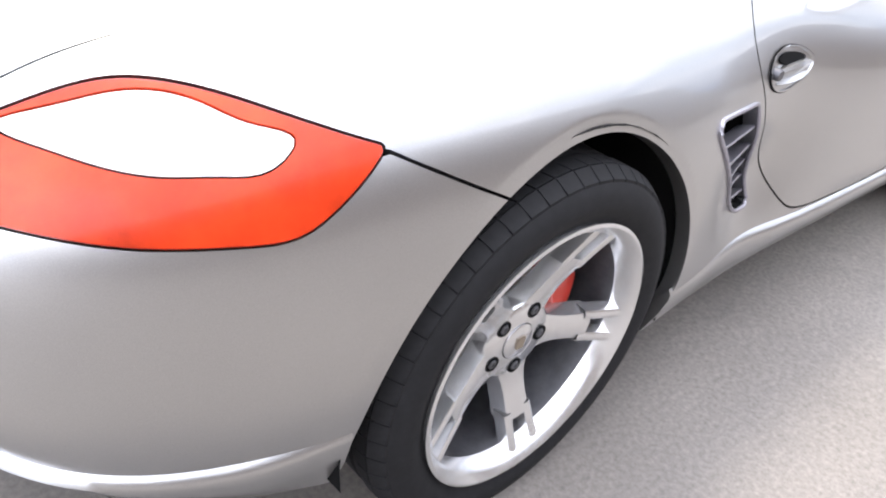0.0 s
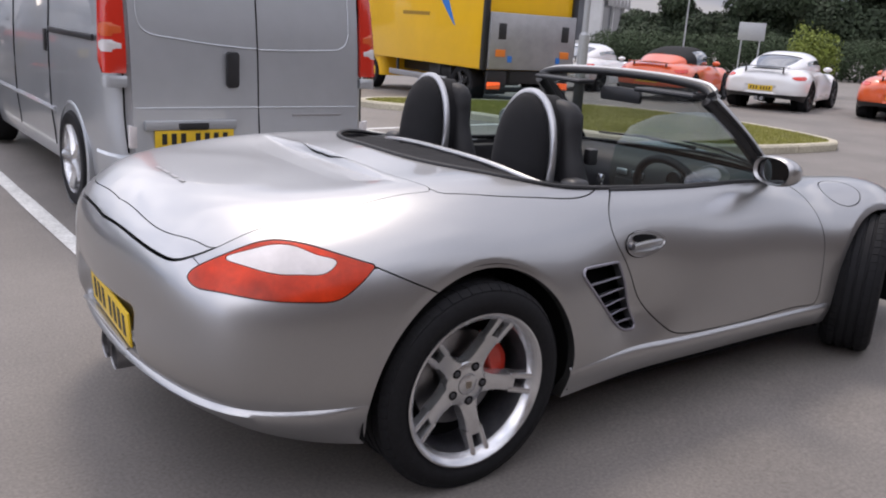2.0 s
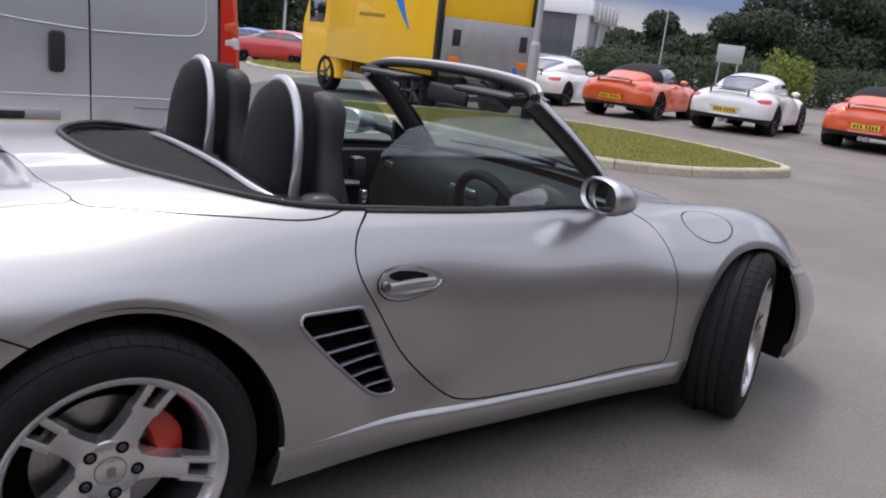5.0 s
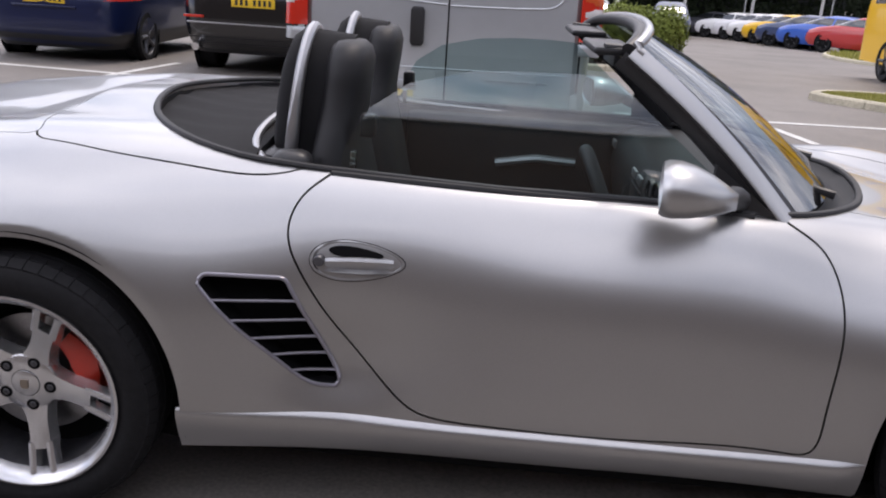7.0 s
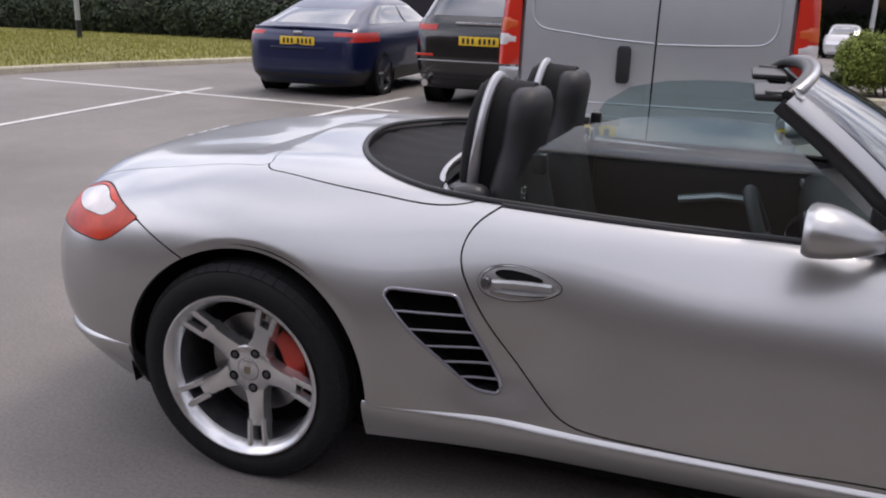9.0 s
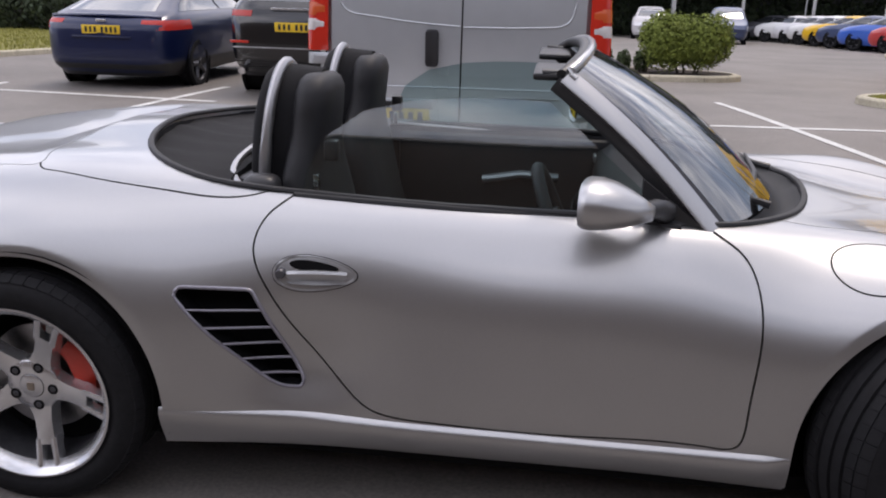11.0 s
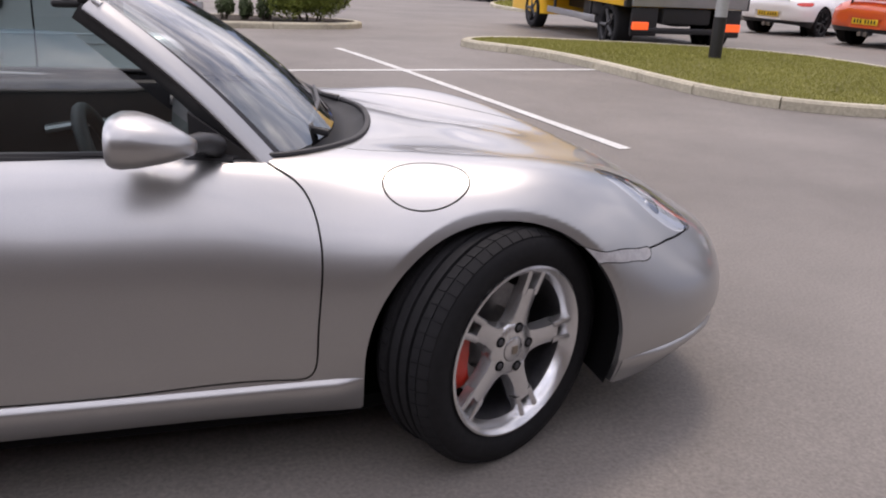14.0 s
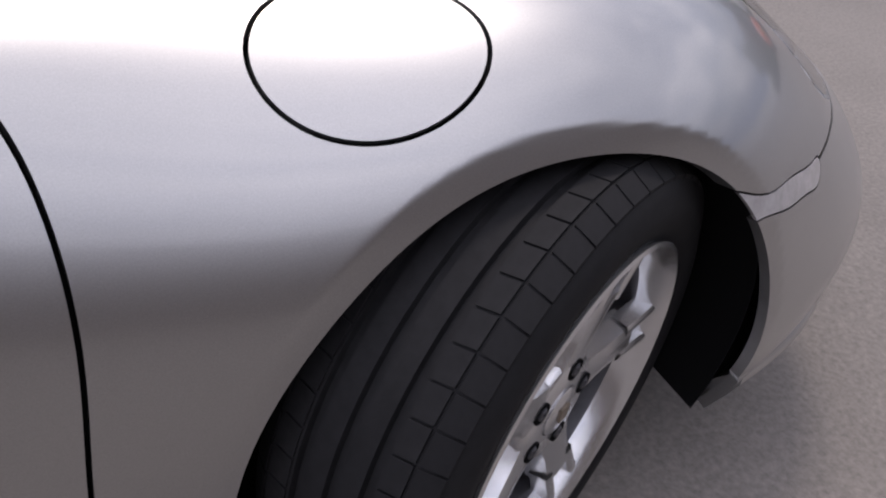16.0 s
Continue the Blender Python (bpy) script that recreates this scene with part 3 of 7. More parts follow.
# dark shell under the skin, seen only through the gaps
inner = grid_skin(*loft(BODY, 110, 44))
inner = offset(inner, -0.022)
for cx, cz, r in (ARCH_R, ARCH_F):
    d = np.hypot(inner[0][:, 0] - cx, np.where(inner[0][:, 2] < cz, (inner[0][:, 2] - cz) * 0.45, inner[0][:, 2] - cz)) - r - 0.01
    inner = clip(inner, np.where(inner[0][:, 1] < -0.5, d, 1.0))
inner = clip(inner, np.where(inner[0][:, 2] > 0.65, -inside(plan_view(inner), OPENING) - .012, 1.0))
inner = clip(inner, np.where(inner[0][:, 1] < -.5, -inside(side_view(inner), VENT) - 0.0, 1.0))
put("inner_shell", skin_mesh("inner_shell", [inner, other(inner)], 0), DARK, car)


# ---- wheels ----
def ring_box(bm, pts):
    vs = [bm.verts.new(p) for p in pts]
    for f in ((0, 1, 2, 3), (7, 6, 5, 4), (0, 4, 5, 1), (1, 5, 6, 2), (2, 6, 7, 3), (3, 7, 4, 0)):
        bm.faces.new([vs[i] for i in f])


def wheel(name, radius, width, rim=0.2515, dish=0.075, turn=0.0):
    """A five twin-spoke alloy wheel; its outer face looks along -y, its middle is the origin."""
    w = empty(name)
    h = width / 2
    # tyre with grooves
    face = -h
    prof = [(rim - .012, face + .012), (rim + .004, face + .006), (rim + .02, face - .003), (radius - .045, face - .006), (radius - .018, face + .004), (radius - .006, face + .018)]
    run = np.linspace(face + .03, -face - .03, 5)
    tread = [(radius - .001, face + .026)]
    for g in run[1:-1]:
        tread += [(radius, g - .0065), (radius - .008, g - .005), (radius - .008, g + .005), (radius, g + .0065)]
    tread += [(radius - .001, -face - .026)]
    prof += tread + [(a, -b) for a, b in prof[::-1]]
    bm = lathe(prof, 144)
    part("tyre", bm, RUBBER, w, smooth=30)
    # tread blocks, raised with gaps between; alike blocks share one mesh
    cuts = 56
    step = math.tau / cuts
    for y0, y1, r0, r1, skew in ((face + .006, face + .030, radius - .011, radius + .003, .0), (face + .034, face + .058, radius + .003, radius + .003, .012),
                                 (-face - .030, -face - .006, radius + .003, radius - .011, .0), (-face - .058, -face - .034, radius + .003, radius + .003, -.012)):
        bm = bmesh.new()
        pts = []
        for dr in (0, -.008):
            for a, y, r in ((-.46 * step, y0, r0), (.46 * step, y0, r0), (.46 * step + skew, y1, r1), (-.46 * step + skew, y1, r1)):
                pts.append(((r + dr) * math.cos(a), y, (r + dr) * math.sin(a)))
        ring_box(bm, pts)
        first = part("tread_block", bm, RUBBER, w, smooth=0)
        for k in range(1, cuts):
            ob = new("tread_block", first.data)
            ob.parent = w
            ob.matrix_local = Matrix.Rotation(-k * step, 4, "Y")
    # rim barrel and lip
    lip = [(rim - .004, face + .02), (rim, face + .004), (rim + .002, face - .002), (rim - .004, face - .004), (rim - .014, face + .004), (rim - .022, face + .014), (rim - .03, face + .035),
           (rim - .034, face + .06), (rim - .03, -face - .05), (rim - .012, -face - .02), (rim - .002, -face - .006)]
    part("rim", lathe(lip[:7], 96), ALLOY, w, smooth=50)
    # the barrel's grey holds both brake dust and the shade behind the spokes
    part("rim_barrel", lathe(lip[6:], 96), BARREL, w, "dull grey inner barrel, darkened for the shade behind the spokes", smooth=50)
    # spokes: five pairs, joined at the hub
    bm = bmesh.new()
    hub_y = face + dish
    for k in range(5):
        a = turn + k * math.tau / 5
        rad, tan = Vector((math.cos(a), 0, math.sin(a))), Vector((-math.sin(a), 0, math.cos(a)))

        def station(r, off, half, y, thick):
            c = rad * r + tan * off
            return [c - tan * half + Vector((0, y + thick, 0)), c - tan * (half * .75) + Vector((0, y + .003, 0)), c - tan * half * .3 + Vector((0, y, 0)), c + tan * half * .3 + Vector((0, y, 0)),
                    c + tan * (half * .75) + Vector((0, y + .003, 0)), c + tan * half + Vector((0, y + thick, 0))]

        end = face + .008
        lean = lambda r: hub_y + (end - hub_y) * max(0.0, (r - .07) / (rim - .012 - .07)) ** 1.25
        for sgn in (-1, 1):
            rows = [station(r, sgn * o, w, lean(r), .028) for r, o, w in ((.156, .0225, .0128), (.180, .0238, .0120), (.205, .0252, .0120), (rim - .026, .0268, .0124), (rim - .008, .0275, .0135))]
            rings = [[bm.verts.new(p) for p in row] for row in rows]
            for p, q in zip(rings, rings[1:]):
                for i in range(5):
                    bm.faces.new((p[i], p[i + 1], q[i + 1], q[i]))
                bm.faces.new((p[5], p[0], q[0], q[5]))
        rows = [station(r, 0, w, lean(r) + .0005, .034) for r, w in ((.045, .050), (.066, .0455), (.085, .0385), (.108, .0340), (.135, .0335), (.160, .0352), (.171, .0356))]
        rings = [[bm.verts.new(p) for p in row] for row in rows]
        for p, q in zip(rings, rings[1:]):
            for i in range(5):
                bm.faces.new((p[i], p[i + 1], q[i + 1], q[i]))
        bm.faces.new(rings[-1])
    lathe([(.078, hub_y + .04), (.078, hub_y + .008), (.072, hub_y + .001), (.036, hub_y - .001), (.034, hub_y + .004), (.0, hub_y + .004)], 60, bm)
    part("spokes", bm, ALLOY, w, smooth=50)
    part("centre_cap", lathe([(.034, hub_y + .006), (.034, hub_y - .003), (.031, hub_y - .005), (.0, hub_y - .0065)], 40), ALLOY, w, "grey centre cap with a small crest")
    bm = bmesh.new()
    prism([(-.008, -.011), (.008, -.011), (.010, .0), (.009, .012), (-.009, .012), (-.010, .0)], hub_y - .0095, hub_y - .006, "Y", bm=bm)
    part("cap_crest", bm, material("crest", (.20, .16, .12), rough=.4), w, "small plain crest", smooth=0)
    for k in range(5):
        a = turn + k * math.tau / 5
        c = Vector((.060 * math.cos(a), 0, .060 * math.sin(a)))
        # flat dark disc painted on the solid hub for the recess's shade
        bm = lathe([(.0150, hub_y + .006), (.0150, hub_y - .0010), (.0142, hub_y - .0022), (.0132, hub_y - .0014), (.0128, hub_y - .0006), (0, hub_y - .0006)], 20)
        bmesh.ops.translate(bm, verts=bm.verts, vec=c)
        part("bolt_hole", bm, DARK, w, "dark disc for the shade in a bolt recess")
        bm = lathe([(.0092, hub_y + .004), (.0092, hub_y - .0020), (.0078, hub_y - .0034), (.0045, hub_y - .0034), (.0042, hub_y - .0012), (0, hub_y - .0012)], 6)
        bmesh.ops.translate(bm, verts=bm.verts, vec=c)
        part("wheel_bolt", bm, BARREL, w, "grey steel wheel bolt", smooth=0)
    # brake
    part("brake_disc", lathe([(.0, face + .135), (.09, face + .135), (.092, face + .118), (.158, face + .118), (.158, face + .142), (.09, face + .142)], 64), STEEL, w, "cross-drilled grey steel brake disc")
    part("hub_carrier", lathe([(.0, face + .155), (.22, face + .155), (.222, face + .20), (0, face + .20)], 40), DARK, w, "dark backing plate")
    return w


def caliper(face, at, big=1.0):
    """A red four-piston caliper that hugs the disc round the angle at."""
    bm = bmesh.new()
    rows = []
    for k in range(9):
        a = at + (k - 4) / 4 * radians(31)
        thin = 1 - .35 * abs(k - 4) / 4
        row = []
        for r, y in ((.102, face + .098), (.112, face + .082), (.150, face + .078), (.178, face + .088), (.182, face + .150), (.10, face + .150)):
            rr = (.142 + (r - .142) * thin) * big
            row.append(bm.verts.new((rr * math.cos(a), y, rr * math.sin(a))))
        rows.append(row)
    for p, q in zip(rows, rows[1:]):
        for i in range(6):
            bm.faces.new((p[i], p[(i + 1) % 6], q[(i + 1) % 6], q[i]))
    bm.faces.new(rows[0][::-1])
    bm.faces.new(rows[-1])
    return bm


STEER = 26
WHEELS = []
for name, (cx, cz), track, radius, width, dish, ahead in (("rear_wheel", REAR, .762, .336, .252, .058, True), ("front_wheel", (FRONT[0] + .005, FRONT[1]), .753, .331, .210, .024, False)):
    made = wheel(name, radius, width, rim=.2515 if ahead else .2385, dish=dish, turn=radians(-7 if ahead else 2))
    part("caliper", caliper(-width / 2 - (0 if ahead else .018), radians(20 if ahead else 178), 1.0 if ahead else 1.11), CALIPER, made, "red painted brake caliper")
    made.parent = car
    made.matrix_world = pose(cx, -track, lie(cx, 0) + radius - .003, 0, 0, STEER if not ahead else 0) @ pose(0, 0, 0, 1.5 if ahead else 0)
    made["label"] = "five twin-spoke silver alloy wheel with a low-profile tyre" + ("" if ahead else ", steered to one side")
    twin = copy_thing(made, pose(cx, track, lie(cx, 0) + radius - .003, 0, 0, (STEER if not ahead else 0) + 180) @ pose(0, 0, 0, 1.5 if ahead else 0))
    WHEELS += [made, twin]

# wheel housings
for cx, cz, r in (ARCH_R, ARCH_F):
    for s in (-1, 1):
        bm = bmesh.new()
        n = 40
        rows = []
        for k in range(n + 1):
            a = radians(-38 if cx < 0 else -29) + k / n * radians(256 if cx < 0 else 247)
            x, z = cx + (r + .012) * math.cos(a), cz + (r + .012) * math.sin(a)
            rows.append([bm.verts.new((x, s * y, max(z, .235 if y > .72 and cx < 0 else .17))) for y in ((.865, .82, .70, .48) if cx < 0 else (.79, .765, .70, .48))])
        for p, q in zip(rows, rows[1:]):
            for i in range(3):
                if max(p[i].co.z, q[i].co.z) > (.24 if cx < 0 else .205):
                    bm.faces.new((p[i], p[i + 1], q[i + 1], q[i]))
        cap = bm.verts.new((cx, s * .48, cz))
        for p, q in zip(rows, rows[1:]):
            bm.faces.new((p[3], q[3], cap))
        part("wheel_housing", bm, DARK, car, "black plastic wheel housing")

# floor pan closes the car below
bm = prism([(-1.80, -.45), (-1.5, -.62), (-.80, -.78), (.76, -.78), (1.5, -.60), (1.85, -.40), (1.85, .40), (1.5, .60), (.76, .78), (-.80, .78), (-1.5, .62), (-1.80, .45)], .18, .22)
part("underbody", bm, DARK, car, "black underbody tray")



# ---- fittings of the open two-seater ----
FULL = grid_skin(*loft(BODY, 220, 90))
FP = loft(BODY, 240, 120)


def skin_at(x, z, plane="side"):
    """The skin's place and normal at a spot of the side view (x, z) or of the plan (x, half width)."""
    v, n, _ = FULL
    if plane == "side":
        d = np.hypot(v[:, 0] - x, v[:, 2] - z) + (v[:, 1] > -.35)
    else:
        d = np.hypot(v[:, 0] - x, -v[:, 1] - z) + (v[:, 2] < .6)
    k = np.argsort(d)[:6]
    w = 1 / (d[k] + 1e-4) ** 2
    w /= w.sum()
    p, q = (v[k] * w[:, None]).sum(0), (n[k] * w[:, None]).sum(0)
    if plane == "side":
        p[0], p[2] = x, z
    else:
        p[0], p[1] = x, -z
    return Vector(p), Vector(q).normalized()


def both(name, mesh, mat, parent=None, label=""):
    """The part and its mirrored twin; parent is a thing or {-1: .., 1: ..}."""
    made = []
    for sgn in (-1, 1):
        me = mesh if sgn < 0 else mesh.copy()
        if sgn > 0:
            me.transform(Matrix.Scale(-1, 4, (0, 1, 0)))
            me.flip_normals()
        made.append(put(name, me, mat, parent[sgn] if isinstance(parent, dict) else parent, label))
    return made


def mesh_of(bm, smooth=40):
    me = bpy.data.meshes.new("shape")
    bmesh.ops.recalc_face_normals(bm, faces=bm.faces)
    bm.to_mesh(me)
    bm.free()
    if smooth:
        me.polygons.foreach_set("use_smooth", [True] * len(me.polygons))
        me.set_sharp_from_angle(angle=radians(smooth))
    return me


# lower lips: a ledge round the tail, the sills, the front apron
def lip(x0, x1, ledge, out, taper, taper_end=None):
    p, n = FP
    bm = bmesh.new()
    rows = []
    for i in range(p.shape[1]):
        col, nor = p[:, i], n[:, i]
        zc = ledge(col[30][0])
        fade = min(1.0, max(0.05, min((col[30][0] - x0) / taper, (x1 - col[30][0]) / (taper_end or taper))))
        k = int(np.argmin(np.abs(col[:60, 2] - zc)))
        if not x0 < col[k][0] < x1:
            continue
        flat = nor[k] * [1, 1, 0]
        flat = flat / (np.linalg.norm(flat) + 1e-9)
        b = col[0]
        a = np.array([np.interp(zc, col[:60, 2], col[:60, 0]), np.interp(zc, col[:60, 2], col[:60, 1]), zc])
        dz = zc - b[2]
        full, out = out, out * fade
        pts = [a - flat * .006 + [0, 0, .010], a + flat * out * .55 + [0, 0, .001], a + flat * out + [0, 0, -.012], a + (b - a) * .5 * [1, 1, 0] * .7 + flat * out * .9 - [0, 0, dz * .5],
               np.array([b[0], b[1], b[2]]) + flat * out * .6, np.array([b[0], b[1], b[2] - .004]) + flat * out * .2, np.array([b[0], b[1], b[2] - .004]) - flat * .05]
        out = full
        rows.append([bm.verts.new(q) for q in pts])
    for r, s in zip(rows, rows[1:]):
        for i in range(6):
            bm.faces.new((r[i], r[i + 1], s[i + 1], s[i]))
    for r in (rows[0], rows[-1]):
        bm.faces.new(r)
    return mesh_of(bm, 60)


both("rear_apron", lip(-3, -1.578, lambda x: .362, .013, .16), SILVER, car)
both("sill", lip(-.835, .795, lambda x: .318, .016, .50, .06), SILVER, car)
both("front_apron", lip(1.53, 3, lambda x: .288, .010, .16), SILVER, car)

# tail lamps
lens = PANELS["tail_lamp"]
CLEAR = loop_of([(-1.096, .766), (-1.04, .788), (-.981, .803), (-.94, .805), (-.896, .798), (-.84, .783), (-.80, .767), (-.81, .753), (-.87, .742), (-.93, .742), (-.99, .748), (-1.05, .757)], 120)
clear, red = split(lens, inside(slant(lens), CLEAR), 0.002)
edge = inside(slant(red), TAIL_LOOP) - .0026
red, border = split(red, edge, 0.0)
LAMPS = {-1: None, 1: None}
for sgn, flip in ((-1, lambda s: s), (1, other)):
    lamp = put("tail_lamp", skin_mesh("tail_lamp", [flip(offset(red, .001))], .01), TAIL_RED, car, "red tail lamp with a clear upper lens")
    put("clear_lens", skin_mesh("clear_lens", [flip(offset(clear, .001))], .01), TAIL_CLEAR, lamp, "clear reversing and indicator lens")
    put("lamp_border", skin_mesh("lamp_border", [flip(border)], .01), material("dark_red", (.30, .018, .008), rough=.25, coat=.5), lamp, "dark red lamp edge")

# headlamps and side markers
HL_IN = material("lamp_bowl", (.62, .64, .68), rough=.5, stains=(14, .25))
HL_CLEAR = glass("lamp_cover", (.93, .95, .97), ior=.07)
CHROME_LAMP = material("projector_grey", (.30, .31, .33), rough=.25, metal=.6)
for sgn, flip in ((-1, lambda s: s), (1, other)):
    lamp = put("headlamp", skin_mesh("headlamp", [flip(offset(PANELS["headlamp"], -.016))], 0), HL_IN, car, "clear-covered headlamp with a grey bowl")
    put("cover", skin_mesh("cover", [flip(PANELS["headlamp"])], .004), HL_CLEAR, lamp, "clear cover")
    for cx, cw, cz, r in ((1.735, .50, .612, .042), (1.83, .44, .565, .030)):
        bm = bmesh.new()
        bmesh.ops.create_uvsphere(bm, u_segments=20, v_segments=12, radius=r)
        bmesh.ops.translate(bm, verts=bm.verts, vec=(cx, sgn * cw, cz))
        part("projector", bm, CHROME_LAMP, lamp, "round chrome projector")
    put("side_marker", skin_mesh("side_marker", [flip(PANELS["side_marker"])], .006), material("marker_lens", (.40, .39, .40), rough=.15, coat=1.0, stains=(40, .25)), car, "smoked clear side marker")

# side air intakes: a sunk dark box, a raised frame and five slats
lo = VENT[:, 1].min()
frame_line = [tuple(skin_at(a, b)[0] + skin_at(a, b)[1] * .002) for a, b in VENT[::2]]
frame_mesh = mesh_of(tube(frame_line, .0048, 8, closed=True))
VENT_TRIM = material("intake_trim", (.30, .29, .33), rough=.35, metal=.6, coat=.3)
INTAKE = {}
for sgn, ob in zip((-1, 1), both("air_intake", frame_mesh, VENT_TRIM, car, "slatted air intake with a grey frame")):
    INTAKE[sgn] = ob
bm = bmesh.new()
top = [bm.verts.new(skin_at(a, b)[0] + Vector((0, .004, 0))) for a, b in VENT[::2]]
low = [bm.verts.new(skin_at(a, b)[0] + Vector((0, .075, 0))) for a, b in VENT[::2]]
for i in range(len(top)):
    j = (i + 1) % len(top)
    bm.faces.new((top[i], top[j], low[j], low[i]))
bm.faces.new(low)
both("duct", mesh_of(bm), DARK, INTAKE, "dark duct")
for z in (.595, .548, .504, .461, .420):
    on = [(VENT[i - 1] + (VENT[i] - VENT[i - 1]) * ((z - VENT[i - 1][1]) / (VENT[i][1] - VENT[i - 1][1])))[0] for i in range(len(VENT)) if (VENT[i - 1][1] - z) * (VENT[i][1] - z) < 0]
    if len(on) >= 2:
        a, b = min(on), max(on)
        bm = bmesh.new()
        rows = []
        for k in range(7):
            x = a + (b - a) * k / 6
            p = skin_at(x, z)[0]
            rows.append([bm.verts.new((p.x, p.y + d, z + h)) for d, h in ((.004, .004), (.002, .0), (.004, -.003), (.04, -.016), (.04, -.011))])
        for r, s in zip(rows, rows[1:]):
            for i in range(5):
                bm.faces.new((r[i], r[(i + 1) % 5], s[(i + 1) % 5], s[i]))
        both("slat", mesh_of(bm, 30), VENT_TRIM, INTAKE, "grey slat")

# door handles in shallow cups
cup = [(-.412 + .110 * math.cos(a), .695 + .043 * math.sin(a) * (1 - .25 * math.cos(a)) - .012 * math.cos(a) * 0) for a in np.linspace(0, math.tau, 40, endpoint=False)]
bm = bmesh.new()
mid_p, mid_n = skin_at(-.412, .694)
rings = []
for f, dpt in ((1.0, .001), (.94, .001), (.88, -.008), (.66, -.036), (.25, -.042)):
    ring = []
    for a, b in cup:
        x, z = -.412 + (a + .412) * f, .694 + (b - .694) * f
        p, q = skin_at(x, z)
        ring.append(bm.verts.new(p + q * (dpt + .0035)))
    rings.append(ring)
for r, s in zip(rings, rings[1:]):
    for i in range(40):
        bm.faces.new((r[i], r[(i + 1) % 40], s[(i + 1) % 40], s[i]))
bm.faces.new(rings[-1])
HANDLES = dict(zip((-1, 1), both("handle_cup", mesh_of(bm, 50), SILVER, DOORS, "silver handle cup")))
edge_line = [tuple(skin_at(a, b)[0] + skin_at(a, b)[1] * .002) for a, b in cup]
both("cup_joint", mesh_of(tube(edge_line, .0022, 6, closed=True)), DARK, HANDLES, "dark joint")
bm = bmesh.new()
pts = []
for k in range(15):
    f = k / 14
    x = -.486 + .158 * f
    p, q = skin_at(x, .684 + .004 * f)
    rise = .002 + .014 * math.sin(math.pi * (.10 + .80 * f))
    half = .017 + .004 * math.sin(math.pi * f)
    pts.append([bm.verts.new(p + q * (rise - d) + Vector((0, 0, h * half))) for h, d in ((1, .016), (.92, .004), (.5, 0), (.1, .003), (-.45, .009), (-.88, -.003), (-1.08, .006), (-.7, .02), (.6, .022))])
for r, t in zip(pts, pts[1:]):
    for i in range(9):
        bm.faces.new((r[i], r[(i + 1) % 9], t[(i + 1) % 9], t[i]))
bm.faces.new(pts[0][::-1])
bm.faces.new(pts[-1])
both("handle", mesh_of(bm), SILVER, HANDLES, "silver pull handle")
bm = bmesh.new()
p, q = skin_at(-.500, .694)
lathe([(.0, -.012), (.011, -.012), (.013, -.008), (.013, .01)], 20, bm)
bmesh.ops.translate(bm, verts=bm.verts, vec=p + q * .004)
both("lock", mesh_of(bm), BARREL, HANDLES, "round lock")
# a dark inlay on the uncut skin paints the shade behind the grip
bm = bmesh.new()
ring = []
for a in np.linspace(0, math.tau, 28, endpoint=False):
    x, z = -.416 + .064 * math.cos(a), .7135 + .0125 * math.sin(a) * (1 - .2 * math.cos(a)) - .004 * math.cos(a)
    p, q = skin_at(x, z)
    ring.append((bm.verts.new(p + q * .0046), bm.verts.new(p - q * .020)))
for (a, b), (c, d) in zip(ring, ring[1:] + ring[:1]):
    bm.faces.new((a, b, d, c))
bm.faces.new([a for a, b in ring])
both("grip_hollow", mesh_of(bm), DARK, HANDLES, "dark inlay for the shade behind the grip")


# number plates
def number_plate(width=.52, height=.111, mat=PLATE_Y, bars=7):
    """A plate that faces -x, with plain bars for its characters."""
    pl = part("number_plate", box(-.004, -width / 2, -height / 2, .004, width / 2, height / 2, .003), mat, None, "yellow plate with plain dark bars")
    w = width * .82 / bars
    for k in range(bars):
        y = (k - (bars - 1) / 2) * w * (1.0) + (w * .28 if k > 3 else -w * .28)
        b = part("plate_bar", box(-.0052, y - w * .27, -height * .31, -.004, y + w * .27, height * .31), INK, pl, "plain dark bar", smooth=0)
    return pl


plate = number_plate()
plate.parent = car
plate.matrix_world = pose(-2.070, -.045, .468, 0, -4, -2)
bm = box(-2.085, -.275, .396, -2.04, .275, .404, .003)
part("plate_ledge", bm, SILVER, SHARED["rear_bumper"])

# twin tail pipes
pipes = part("exhaust", tube([(-1.85, 0, .285), (-2.02, 0, .285)], .05, 20, flat=1.5), DARK, car, "dark exhaust box end")
for s in (-1, 1):
    bm = lathe([(.041, 0), (.046, .0), (.047, -.004), (.047, .16), (.041, .16)], 28)
    bmesh.ops.rotate(bm, verts=bm.verts, matrix=Matrix.Rotation(radians(-90), 3, "Z"))
    bmesh.ops.translate(bm, verts=bm.verts, vec=(-2.065, s * .055, .295))
    part("tail_pipe", bm, STEEL, pipes, "polished steel tail pipe")

# engine-lid script, as a plain shape
for k, (y, w) in enumerate(((.10, .05), (.03, .06), (-.05, .055), (-.13, .04))):
    p, q = skin_at(-1.86, abs(y), "plan")
    bm = box(-1.867, y - w / 2, p.z + .0005, -1.853, y + w / 2, p.z + .002, .0005)
    part("badge", bm, CHROME_SATIN, SHARED["engine_lid"], "plain satin badge strip")

# rubber strip round the opening
line = []
for a, b in OPENING[::2]:
    p, q = skin_at(a, abs(b), "plan")
    line.append((a, -b, p.z + .002))
STRIP = material("rubber_strip", (.010, .010, .012), rough=.6)
part("opening_seal", tube(line, .0085, 8, closed=True, flat=1.2), STRIP, car, "grey-black rubber seal")

